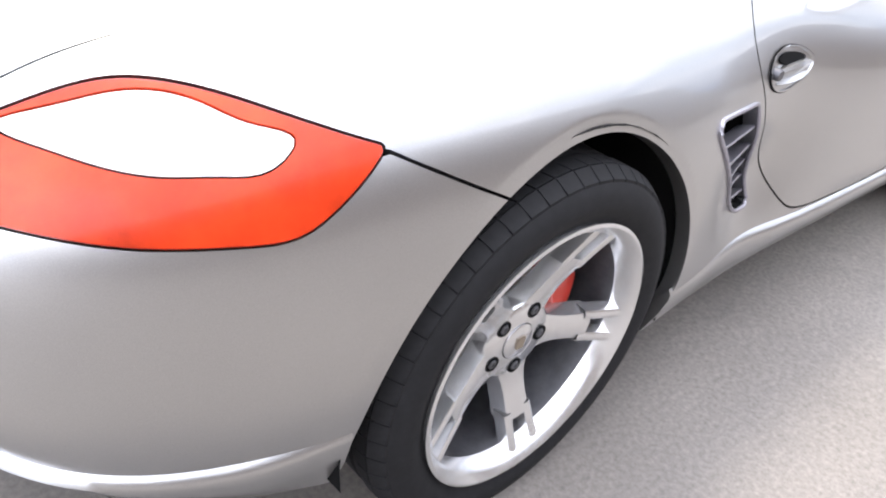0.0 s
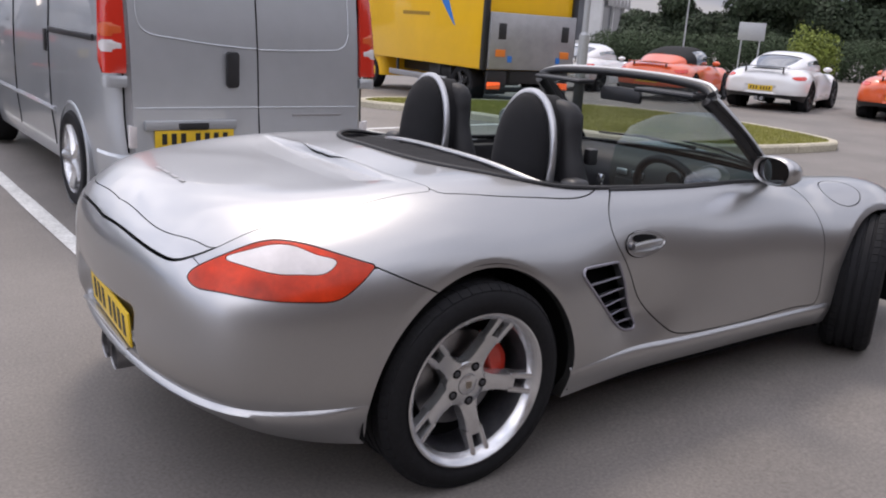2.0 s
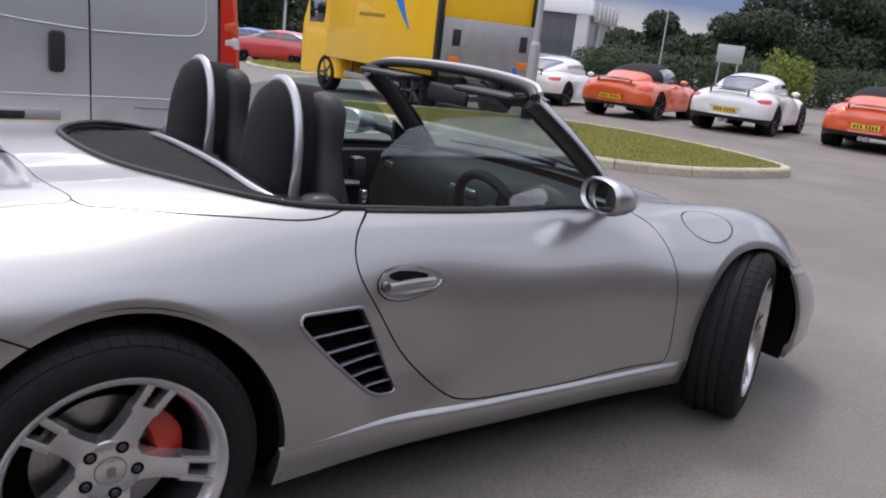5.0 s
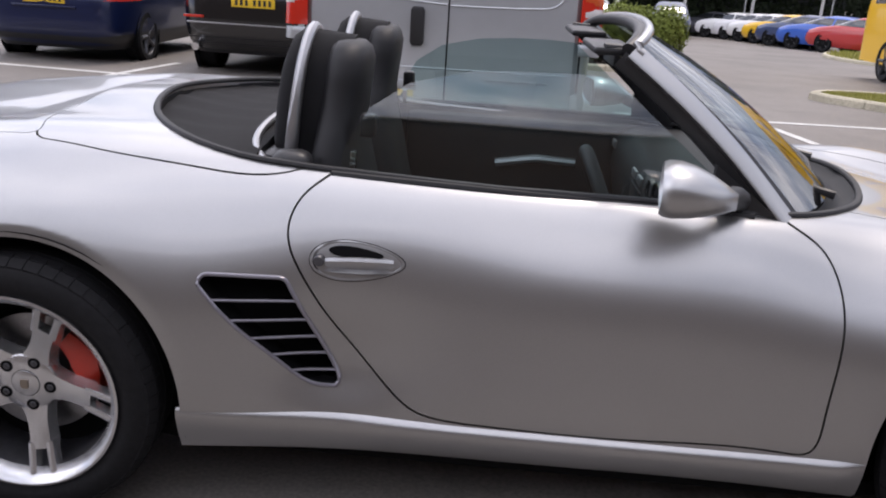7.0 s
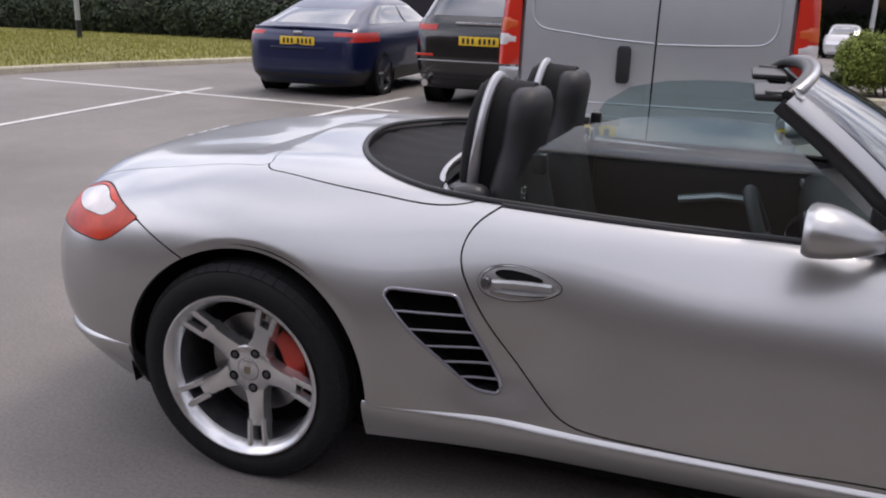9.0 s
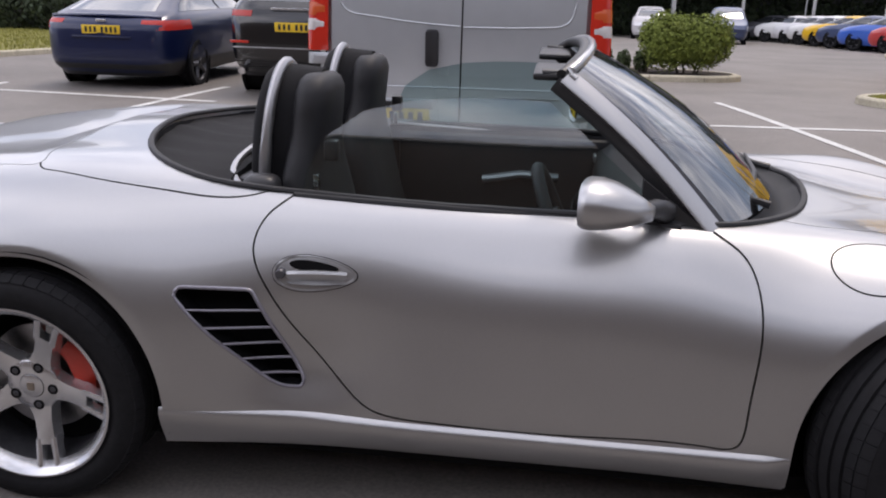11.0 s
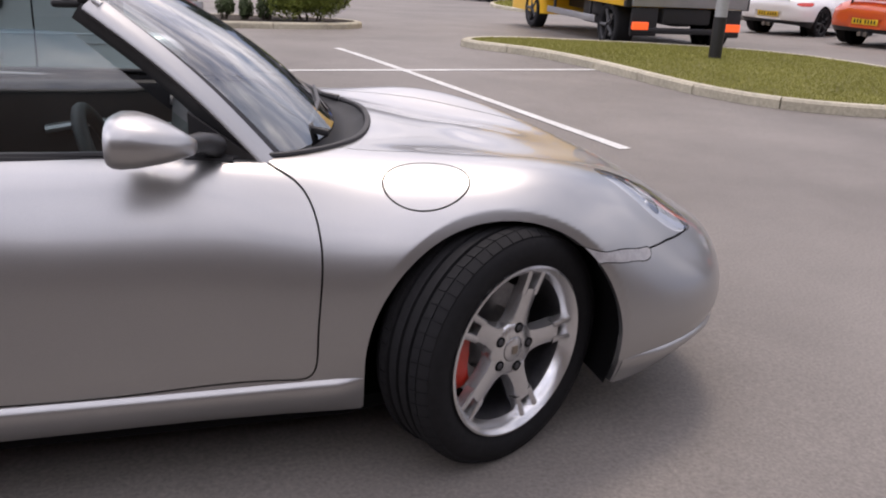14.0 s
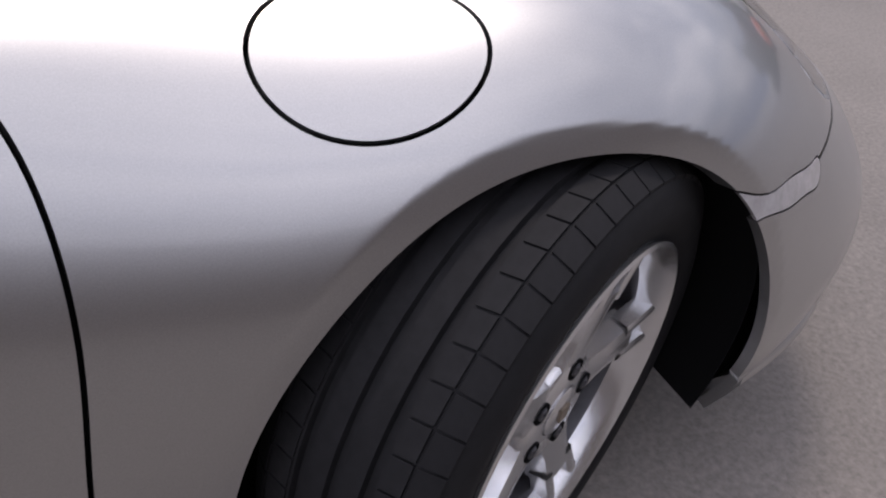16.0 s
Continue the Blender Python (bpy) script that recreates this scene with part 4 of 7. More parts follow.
# cabin tub
bm = bmesh.new()
shape = [(x, y) for x, y in OPENING[::4]]
rings = []
for f, z in ((1.0, None), (.985, .80), (.95, .55), (.90, .26)):
    ring = []
    for x, y in shape:
        zz = skin_at(x, abs(y), "plan")[0].z - .012 if z is None else z
        ring.append(bm.verts.new((max(x, -.95 if z is not None and z < .8 else -2) * f if z else x, -y * f, zz)))
    rings.append(ring)
for r, s in zip(rings, rings[1:]):
    for i in range(len(r)):
        j = (i + 1) % len(r)
        bm.faces.new((r[i], r[j], s[j], s[i]))
bm.faces.new(rings[-1])
part("cabin_tub", bm, LEATHER, car, "black cabin lining")

# folded hood cloth behind the hoops
bm = bmesh.new()
rows = []
for k in range(15):
    x = -1.105 + (.40) * k / 14
    half = np.interp(x, [-1.12, -1.09, -1.02, -.88, -.72, -.5], [.02, .22, .40, .575, .64, .652])
    row = []
    for j in range(17):
        y = half * (j - 8) / 8
        z = skin_at(x, abs(y), "plan")[0].z - .022 - .02 * math.sin(math.pi * k / 14) * (1 - (j - 8) ** 2 / 64) + .004 * math.sin(y * 40 + x * 9)
        row.append(bm.verts.new((x, y, z)))
    rows.append(row)
for r, s in zip(rows, rows[1:]):
    for i in range(16):
        bm.faces.new((r[i], r[i + 1], s[i + 1], s[i]))
drop = [bm.verts.new((-.705, v.co.y, .55)) for v in rows[-1]]
for i in range(16):
    bm.faces.new((rows[-1][i], rows[-1][i + 1], drop[i + 1], drop[i]))
part("folded_hood", bm, CLOTH, car, "folded black cloth hood")
pts = [(-.752 + .085 * (abs(y) / .6) ** 7, y, .916 - .052 * (abs(y) / .6) ** 3.2) for y in np.linspace(-.60, .60, 41)]
part("hood_bar", tube(pts, .0105, 8), CHROME_SATIN, car, "satin bar across the folded hood")


# roll hoops
def hoop(s):
    base, top = Vector((-.640, s * .335, .85)), Vector((-.614, s * .335, 1.180))
    line = []
    for k in range(33):
        a = math.pi * k / 32
        u = math.sin(a) ** .72
        w = .163 * math.copysign(abs(math.cos(a)) ** .98, math.cos(a))
        p = base.lerp(top, u)
        line.append(Vector((p.x, s * .335 + w, p.z)))
    ob = part("roll_hoop", tube(line, .0175, 10, flat=.8), CHROME_SATIN, car, "satin silver roll hoop with a black padded filling")
    bm = bmesh.new()
    front, back = [], []
    for p in line:
        c = base.lerp(top, (p.z - .85) / .33)
        q = p + (c - p) * .07
        front.append(bm.verts.new((q.x + .115, q.y + (c.y - q.y) * .15, q.z - .01)))
        back.append(bm.verts.new((q.x - .022, q.y + (c.y - q.y) * .02, q.z)))
    for i in range(32):
        bm.faces.new((front[i], front[i + 1], back[i + 1], back[i]))
    bm.faces.new(front)
    # the filling swells out behind the hoop
    last, left, right = back, [back[0]], [back[-1]]
    for f, out in ((.90, .024), (.66, .040), (.36, .047)):
        ring = []
        for v in back:
            c = base.lerp(top, (v.co.z - .85) / .33 * f + (1 - f) * .42)
            ring.append(bm.verts.new((c.x - .022 - out, c.y + (v.co.y - c.y) * f, c.z)))
        for i in range(32):
            bm.faces.new((last[i], last[i + 1], ring[i + 1], ring[i]))
        last = ring
        left.append(ring[0])
        right.append(ring[-1])
    bm.faces.new(last[::-1])
    for k in range(3):
        bm.faces.new((left[k], left[k + 1], right[k + 1], right[k]))
    part("hoop_padding", bm, CLOTH, ob, "black padded filling", smooth=50)
    bm = box(-.715, s * .335 - .21, .80, -.60, s * .335 + .21, .88, .02)
    part("hoop_foot", bm, TRIM, ob, "black foot cover")
    return ob


for s in (-1, 1):
    hoop(s)


# seats
def seat(s):
    ob = empty("seat")
    ob.parent = car
    ob["label"] = "black leather bucket seat with a fixed headrest"
    bm = bmesh.new()
    rows = []
    for z, x, hw, th in ((.38, -.42, .23, .07), (.50, -.45, .245, .075), (.64, -.49, .25, .075), (.78, -.515, .245, .07), (.88, -.53, .225, .062), (.95, -.528, .185, .055), (1.00, -.522, .160, .055),
                         (1.06, -.515, .150, .056), (1.11, -.510, .140, .056), (1.14, -.510, .115, .048), (1.155, -.510, .08, .034), (1.160, -.510, .03, .012)):
        row = []
        for k in range(16):
            a = k * math.tau / 16
            row.append(bm.verts.new((x + th * math.copysign(abs(math.cos(a)) ** .7, math.cos(a)), s * .345 + hw * math.copysign(abs(math.sin(a)) ** .75, math.sin(a)), z)))
        rows.append(row)
    for r, t in zip(rows, rows[1:]):
        for i in range(16):
            bm.faces.new((r[i], r[(i + 1) % 16], t[(i + 1) % 16], t[i]))
    bm.faces.new(rows[0][::-1])
    bm.faces.new(rows[-1])
    part("backrest", bm, LEATHER, ob, smooth=70)
    part("cushion", box(-.45, s * .345 - .24, .30, .08, s * .345 + .24, .46, .05, segments=3), LEATHER, ob)
    for k in (-1, 1):
        bm = tube([(-.42, s * .345 + k * .235, .40), (-.2, s * .345 + k * .25, .47), (.06, s * .345 + k * .235, .45)], [.05, .045, .035], 10)
        part("bolster", bm, LEATHER, ob)
    # belt guide and shoulder belt
    part("belt_guide", box(-.46, s * .345 + s * .13, .93, -.42, s * .345 + s * .17, .99, .008), TRIM, ob)
    return ob


for s in (-1, 1):
    seat(s)
    part("belt_tower", box(-.66, s * .60 - .045, .80, -.56, s * .60 + .045, .905, .03, segments=3), TRIM, car, "black belt tower")
    part("belt_buckle", box(-.47, s * .585 - .006, .86, -.455, s * .585 + .02, .91, .004), CHROME, car, "bright belt slider")

# dashboard, console, steering wheel
bm = bmesh.new()
rows = []
for k in range(13):
    y = -.62 + 1.24 * k / 12
    hump = .035 * math.exp(-((y + .365) / .16) ** 2)
    bow = .10 * (1 - (y / .66) ** 2)
    row = [(.36, .56), (.335, .70), (.345, .785 + hump), (.40, .825 + hump), (.50 + bow * .4, .838 + hump * .6), (.62 + bow, .832), (.66 + bow, .80), (.66, .56)]
    rows.append([bm.verts.new((x, y, z)) for x, z in row])
for r, s in zip(rows, rows[1:]):
    for i in range(7):
        bm.faces.new((r[i], r[i + 1], s[i + 1], s[i]))
for r in (rows[0], rows[-1]):
    bm.faces.new(r)
dash = part("dashboard", bm, LEATHER, car, "black leather dashboard", smooth=60)
part("centre_console", box(-.35, -.11, .30, .40, .11, .56, .03), LEATHER, dash)
part("radio_panel", box(.335, -.09, .56, .352, .09, .74, .004), TRIM, dash)
for k, (y, r) in enumerate(((-.365, .055), (-.27, .042), (-.46, .042))):
    bm = lathe([(r, 0), (r, -.012), (r * .9, -.014), (r * .88, -.004), (0, -.004)], 28)
    bmesh.ops.rotate(bm, verts=bm.verts, matrix=Matrix.Rotation(radians(-90), 3, "Z"))
    bmesh.ops.translate(bm, verts=bm.verts, vec=(.338, y, .785))
    part("gauge", bm, TRIM, dash, "round dark gauge")
for s in (-1, 1):
    for y in (.05, .56):
        part("air_vent", box(.333, s * y - .035, .755, .345, s * y + .035, .785, .006), CHROME_SATIN, dash, "silver-rimmed air vent")
wheel_at = pose(.20, -.365, .735, 0, 68, 0)
sw = empty("steering_wheel")
sw.parent = car
sw.matrix_world = wheel_at
sw["label"] = "three-spoke black leather steering wheel with a small crest"
part("wheel_rim", tube([(.185 * math.cos(a), .185 * math.sin(a), 0) for a in np.linspace(0, math.tau, 40, endpoint=False)], .019, 10, closed=True), LEATHER, sw)
part("wheel_boss", lathe([(0, -.04), (.055, -.04), (.062, -.03), (.062, .02), (0, .02)], 24, axis="Z"), LEATHER, sw)
part("wheel_crest", box(-.014, -.011, -.046, .014, .011, -.040, .002), PLATE_Y, sw, "small yellow crest")
for a in (90, 270, 0):
    d = Vector((math.cos(radians(a)), math.sin(radians(a)), 0))
    part("wheel_spoke", tube([d * .05, d * .18], [.022, .014], 8), CHROME_SATIN, sw, "satin silver spoke")

# windscreen
def along(pts, f):
    p = np.array(pts, float)
    t = np.linspace(0, 1, len(p))
    return spline(t, p, np.array([f]))[0]


BASE = [(.585, .628, .835), (.685, .53, .838), (.765, .39, .842), (.815, .22, .845), (.835, 0, .846)]
HEAD = [(.195, .525, 1.190), (.226, .46, 1.214), (.248, .33, 1.226), (.260, .18, 1.232), (.264, 0, 1.234)]


def screen_point(f, h, out=0.0):
    """f: 0 at the side, 1 in the middle; h: 0 at the foot, 1 at the header."""
    a, b = along(BASE, f), along(HEAD, f)
    p = a + (b - a) * h
    bulge = .035 * math.sin(math.pi * h) * (.5 + .5 * f) + out
    return p + np.array([.72, 0, .69]) * bulge


def strip_mesh(fs, hs, mirror_too=True, out=0.0):
    bm = bmesh.new()
    cols = [(f, -1) for f in fs] + [(f, 1) for f in fs[::-1][1:]]
    rows = [[bm.verts.new(Vector(screen_point(f, h, out)) * 1.0) for f, s in cols] for h in hs]
    for row in rows:
        for vtx, (f, s) in zip(row, cols):
            vtx.co.y *= s
    for r, t in zip(rows, rows[1:]):
        for i in range(len(cols) - 1):
            bm.faces.new((r[i], r[i + 1], t[i + 1], t[i]))
    return bm


screen = part("windscreen", strip_mesh(list(np.linspace(0, 1, 13)), list(np.linspace(0.0, 1, 12))), SCREEN, car, "raked clear windscreen", smooth=80)
screen.visible_shadow = False


def sweep(points, section, closed=True):
    """Carries a section (side, up) along the points; side is level across the path."""
    bm = bmesh.new()
    pts = [Vector(p) for p in points]
    rings = []
    for i, p in enumerate(pts):
        d = (pts[min(i + 1, len(pts) - 1)] - pts[max(i - 1, 0)]).normalized()
        out = Vector((0, -1, 0)) - d * Vector((0, -1, 0)).dot(d) if abs(d.y) < .8 else Vector((0, 0, 1)) - d * d.z
        out.normalize()
        up = d.cross(out)
        rings.append([bm.verts.new(p + out * a + up * b) for a, b in section])
    m = len(section)
    for r, s in zip(rings, rings[1:]):
        for k in range(m):
            bm.faces.new((r[k], r[(k + 1) % m], s[(k + 1) % m], s[k]))
    bm.faces.new(rings[0][::-1])
    bm.faces.new(rings[-1])
    return bm


FRIT = material("screen_border_black", (.008, .009, .014), rough=.45)
for s in (-1, 1):
    bm, rows = bmesh.new(), []
    for h in np.linspace(0, 1, 14):
        row = [Vector(screen_point(f, h, .003)) for f in (0, .045, .092)]
        rows.append([bm.verts.new((p.x, s * p.y, p.z)) for p in row])
    for r, t in zip(rows, rows[1:]):
        for i in range(2):
            bm.faces.new((r[i], r[i + 1], t[i + 1], t[i]))
    part("screen_border", bm, FRIT, screen, "black printed edge of the windscreen")
side_line = [Vector(screen_point(0, h)) * 1 for h in np.linspace(-.015, 1.0, 16)]
for p in side_line:
    p.y = -p.y
PILLARS = both("pillar", mesh_of(sweep(side_line, [(.029, -.011), (.030, -.020), (.010, -.026), (-.012, -.018), (-.024, .013), (-.018, .020), (.006, .0085)]), 50), SILVER, car, "silver windscreen pillar")
back_line = [p + Vector((-.027, .010, -.020)) for p in side_line]
both("pillar_seal", mesh_of(sweep(back_line, [(.016, .018), (.019, -.004), (.010, -.022), (-.012, -.024), (-.022, -.004), (-.016, .02)]), 50), TRIM, dict(zip((-1, 1), PILLARS)), "black door seal on the pillar")
head_line = [Vector(along(HEAD, f)) for f in np.linspace(0, 1, 12)]
head_line = [Vector((p.x, -p.y, p.z)) for p in head_line] + [p for p in head_line[::-1][1:]]
header = part("header_rail", tube([p + Vector((-.012, 0, .0)) for p in head_line], .018, 10), TRIM, car, "black windscreen header rail")
corner = [Vector(screen_point(0, h)) for h in (.955, .975, .99)]
trim_line = [Vector((p.x + .004, -p.y, p.z + .006)) for p in corner] + [p + Vector((.008, 0, .012)) for p in head_line] + [p + Vector((.004, 0, .006)) for p in corner[::-1]]
part("header_trim", tube(loop_of(trim_line, 70, closed=False), .0125, 10), SILVER, header, "silver edge of the header")
bm = bmesh.new()
prism([(-.12, -.035), (.12, -.035), (.125, .0), (.11, .03), (-.11, .03), (-.125, .0)], .205, .225, "X", bevel=.006, bm=bm)
bmesh.ops.translate(bm, verts=bm.verts, vec=(0, 0, 1.145))
part("inside_mirror", bm, TRIM, header, "black inside mirror")
for s in (-1, 1):
    ob = part("sun_visor", box(.105, s * .33 - .16, 1.172, .215, s * .33 + .16, 1.192, .009), TRIM, header, "black sun visor folded back")
    ob2 = part("visor_pivot", tube([(.19, s * .47, 1.190), (.13, s * .48, 1.192)], .009, 8), TRIM, header)

# cowl and wipers
bm = bmesh.new()
rows = []
for k in range(25):
    f = k / 24 * 2 - 1
    s = -1 if f < 0 else 1
    a = along(BASE, 1 - abs(f))
    g = np.interp(abs(f), [0, .4, .75, 1], [0, .27, .47, .60])
    ox = float(np.interp(g, [0, .27, .46, .575, .635], [.945, .90, .80, .68, .56]))
    o = Vector((ox, s * g, skin_at(ox, g, "plan")[0].z - .004))
    b = Vector((a[0], s * a[1], a[2] - .008))
    rows.append([bm.verts.new(b.lerp(o, h) - Vector((0, 0, .022 * math.sin(math.pi * h)))) for h in (0, .15, .35, .6, .85, 1)])
for r, t in zip(rows, rows[1:]):
    for i in range(5):
        bm.faces.new((r[i], r[i + 1], t[i + 1], t[i]))
cowl = part("scuttle_panel", bm, material("scuttle_black", (.007, .007, .008), rough=.55, spec=.25), car, "black plastic scuttle below the windscreen", smooth=60)
for y0, y1 in ((-.42, .08), (.08, .52)):
    a, b = Vector(screen_point(1 - abs(y0) / .63, .03, .02)), Vector(screen_point(1 - abs(y1) / .63, .09, .02))
    a.y, b.y = y0, y1
    part("wiper", tube([(a.x + .05, y0 - .02, a.z - .01), a, a.lerp(b, .5) + Vector((.02, 0, .01)), b], [.012, .009, .007, .005], 8), TRIM, cowl, "black wiper arm and blade")

# side windows
def pane(s):
    low = [(-.485, .862), (-.36, .86), (-.2, .856), (.0, .85), (.2, .846), (.36, .843), (.505, .84)]
    hi = [(-.475, .93), (-.425, 1.02), (-.33, 1.085), (-.19, 1.118), (-.06, 1.128), (.06, 1.13), (.155, 1.125)]
    bm = bmesh.new()
    rows = []
    for (x0, z0), (x1, z1) in zip(low, hi):
        row = []
        for k in range(9):
            f = k / 8
            x, z = x0 + (x1 - x0) * f, z0 + (z1 - z0) * f
            w = .652 - .095 * ((z - .85) / .28) ** 1.15 if z > .85 else .652
            row.append(bm.verts.new((x, s * w, z)))
        rows.append(row)
    for r, t in zip(rows, rows[1:]):
        for i in range(8):
            bm.faces.new((r[i], r[i + 1], t[i + 1], t[i]))
    return bm


for s in (-1, 1):
    ob = part("side_window", pane(s), GLASS, DOORS[s], "raised green-tinted side window", smooth=80)
    ob.visible_shadow = False
    pts = [(x, s * .660, z) for x, z in ((-.50, .867), (-.36, .862), (-.2, .858), (0, .852), (.2, .847), (.36, .844), (.50, .840))]
    part("window_seal", tube(pts, .010, 8, flat=1.1), STRIP, DOORS[s], "grey-black window seal")
    tri = part("mirror_triangle", prism([(.40, .845), (.56, .838), (.40, .955)], s * .630, s * .652, "Y"), TRIM, DOORS[s], "black mirror triangle", smooth=0)
    part("door_lining", box(-.45, s * .585, .45, .50, s * .64, .832, .02), LEATHER, DOORS[s], "black door lining")
    part("door_pull", tube([(-.1, s * .575, .66), (.05, s * .555, .69), (.2, s * .575, .68)], .016, 8), CHROME_SATIN, DOORS[s], "silver inner door pull")


# door mirrors
def door_mirror(s):
    bm = bmesh.new()
    rows = []
    for x, hy, hz, cy, cz in ((.252, .090, .052, .83, .928), (.262, .097, .057, .83, .928), (.285, .099, .058, .83, .928), (.320, .090, .052, .827, .926), (.355, .073, .041, .818, .921), (.385, .05, .029, .806, .915),
                              (.412, .025, .016, .79, .909)):
        row = []
        for k in range(24):
            a = k * math.tau / 24
            row.append(bm.verts.new((x + (.012 if x < .28 else 0) * math.cos(a), s * (cy + hy * math.copysign(abs(math.cos(a)) ** .75, math.cos(a))), cz + hz * math.copysign(abs(math.sin(a)) ** .8, math.sin(a)))))
        rows.append(row)
    for r, t in zip(rows, rows[1:]):
        for i in range(24):
            bm.faces.new((r[i], r[(i + 1) % 24], t[(i + 1) % 24], t[i]))
    bm.faces.new(rows[-1])
    inner = [bm.verts.new((v.co.x + .012, v.co.y + (s * .83 - v.co.y) * .1, v.co.z + (.928 - v.co.z) * .1)) for v in rows[0]]
    for i in range(24):
        bm.faces.new((rows[0][i], rows[0][(i + 1) % 24], inner[(i + 1) % 24], inner[i]))
    swing = Matrix.Translation((.34, s * .80, 0)) @ Matrix.Rotation(radians(17 * s), 4, "Z") @ Matrix.Translation((-.34, -s * .80, 0))
    bmesh.ops.transform(bm, verts=bm.verts, matrix=swing)
    ob = part("door_mirror", bm, SILVER, DOORS[s], "silver teardrop door mirror", smooth=60)
    bm = bmesh.new()
    bm.faces.new([bm.verts.new((.266, s * (.83 + .083 * math.copysign(abs(math.cos(a)) ** .75, math.cos(a))), .928 + .047 * math.copysign(abs(math.sin(a)) ** .8, math.sin(a)))) for a in np.linspace(0, math.tau, 24, endpoint=False)])
    bmesh.ops.transform(bm, verts=bm.verts, matrix=swing)
    part("mirror_glass", bm, material("mirror", (.8, .8, .82), rough=.02, metal=1.0), ob, "mirror glass", smooth=0)
    part("mirror_foot", tube([(.385, s * .79, .908), (.43, s * .72, .90), (.46, s * .65, .875)], [.020, .024, .03], 10), TRIM, ob, "black mirror foot")


for s in (-1, 1):
    door_mirror(s)



# ---- other vehicles ----
def ring_point(level, a, p):
    """A spot on a rounded plan: a = 0 at the tail's middle, half a turn at the nose. level: (z, tail x, nose x, half width)."""
    z, xr, xf, w = level
    c, s = math.cos(a), math.sin(a)
    return Vector(((xr + xf) / 2 - (xf - xr) / 2 * math.copysign(abs(c) ** p, c), w * math.copysign(abs(s) ** p, s), z))


def fill_levels(levels, n):
    t = np.r_[0, np.cumsum(np.linalg.norm(np.diff(np.array(levels), axis=0)[:, [0, 3]], axis=1) + .02)]
    return [tuple(q) for q in spline(t, np.array(levels), np.linspace(0, t[-1], n))]


def level_at(levels, z):
    zs = [q[0] for q in levels]
    return tuple(float(np.interp(z, zs, [q[i] for q in levels])) for i in range(4))


def rings(levels, p, seg=64, span=None, out=0.0):
    bm = bmesh.new()
    a0, a1 = span or (0, math.tau)
    n = seg if span is None else max(3, int(seg * (a1 - a0) / math.tau) + 2)
    rows = []
    for lv in levels:
        lv = (lv[0], lv[1] - out, lv[2] + out, lv[3] + out)
        rows.append([bm.verts.new(ring_point(lv, a0 + (a1 - a0) * k / (n if span is None else n - 1), p)) for k in range(n)])
    for r, s in zip(rows, rows[1:]):
        for k in range(n if span is None else n - 1):
            bm.faces.new((r[k], r[(k + 1) % n], s[(k + 1) % n], s[k]))
    if span is None:
        bm.faces.new(rows[0][::-1])
        bm.faces.new(rows[-1])
    return bm


DARK_GLASS = material("dark_glass", (.012, .014, .016), rough=.04, coat=1.0, spec=.8)
PALE_GLASS = material("sky_glass", (.09, .10, .11), rough=.03, metal=.25, coat=1.0, spec=1.0)
RED_LENS = material("red_lens", (.60, .03, .015), rough=.15, coat=.6)
DIM_RED = material("dark_red_lens", (.48, .022, .014), rough=.25, coat=.2)
ORANGE_LENS = material("amber_lens", (.75, .20, .03), rough=.2, coat=.5)


def road_wheel(parent, x, y, r, w, rim_mat=ALLOY, tyre=RUBBER, five=True):
    """A simple spoked road wheel; y gives its side."""
    s = -1 if y < 0 else 1
    ob = empty("wheel")
    ob.parent = parent
    h = w / 2
    prof = [(r * .70, h - .01), (r * .74, h), (r * .93, h), (r * .985, h - .02), (r, h - .05), (r, -h + .05), (r * .985, -h + .02), (r * .9, -h)]
    part("tyre", lathe(prof, 36), tyre, ob)
    part("rim", lathe([(r * .72, h - .004), (r * .70, h - .012), (r * .66, h - .05), (r * .66, -h + .05)], 36), rim_mat, ob)
    bm = bmesh.new()
    for k in range(5 if five else 8):
        a = k * math.tau / (5 if five else 8)
        d = Vector((math.cos(a), 0, math.sin(a)))
        tube([d * r * .08 + Vector((0, h - .045, 0)), d * r * .4 + Vector((0, h - .035, 0)), d * r * .69 + Vector((0, h - .02, 0))], [r * .13, r * .09, r * .085], 6, bm)
    lathe([(r * .2, h - .05), (r * .19, h - .03), (0, h - .026)], 20, bm)
    part("rim_spokes", bm, rim_mat, ob)
    part("brake_disc", lathe([(0, h - .09), (r * .5, h - .09), (r * .5, h - .10), (0, h - .12)], 24), STEEL, ob)
    # black disc stands in for the shade behind the spokes
    bm = lathe([(0, h - .13), (r * .68, h - .13), (r * .68, -h)], 24)
    part("wheel_shadow_plate", bm, DARK, ob, "dark disc for the shade inside the wheel")
    ob.matrix_local = pose(x, y, r, 0, 0, 0 if s > 0 else 180)
    return ob


def side_span(levels, z, p, x0, x1):
    """The turn of the plan at which it passes x0 and x1, on the side at +y."""
    z, xr, xf, w = level_at(levels, z)
    c, h = (xr + xf) / 2, (xf - xr) / 2
    f = [max(-1, min(1, (c - x) / h)) for x in (x0, x1)]
    return [math.acos(math.copysign(abs(k) ** (1 / p), k)) for k in f]


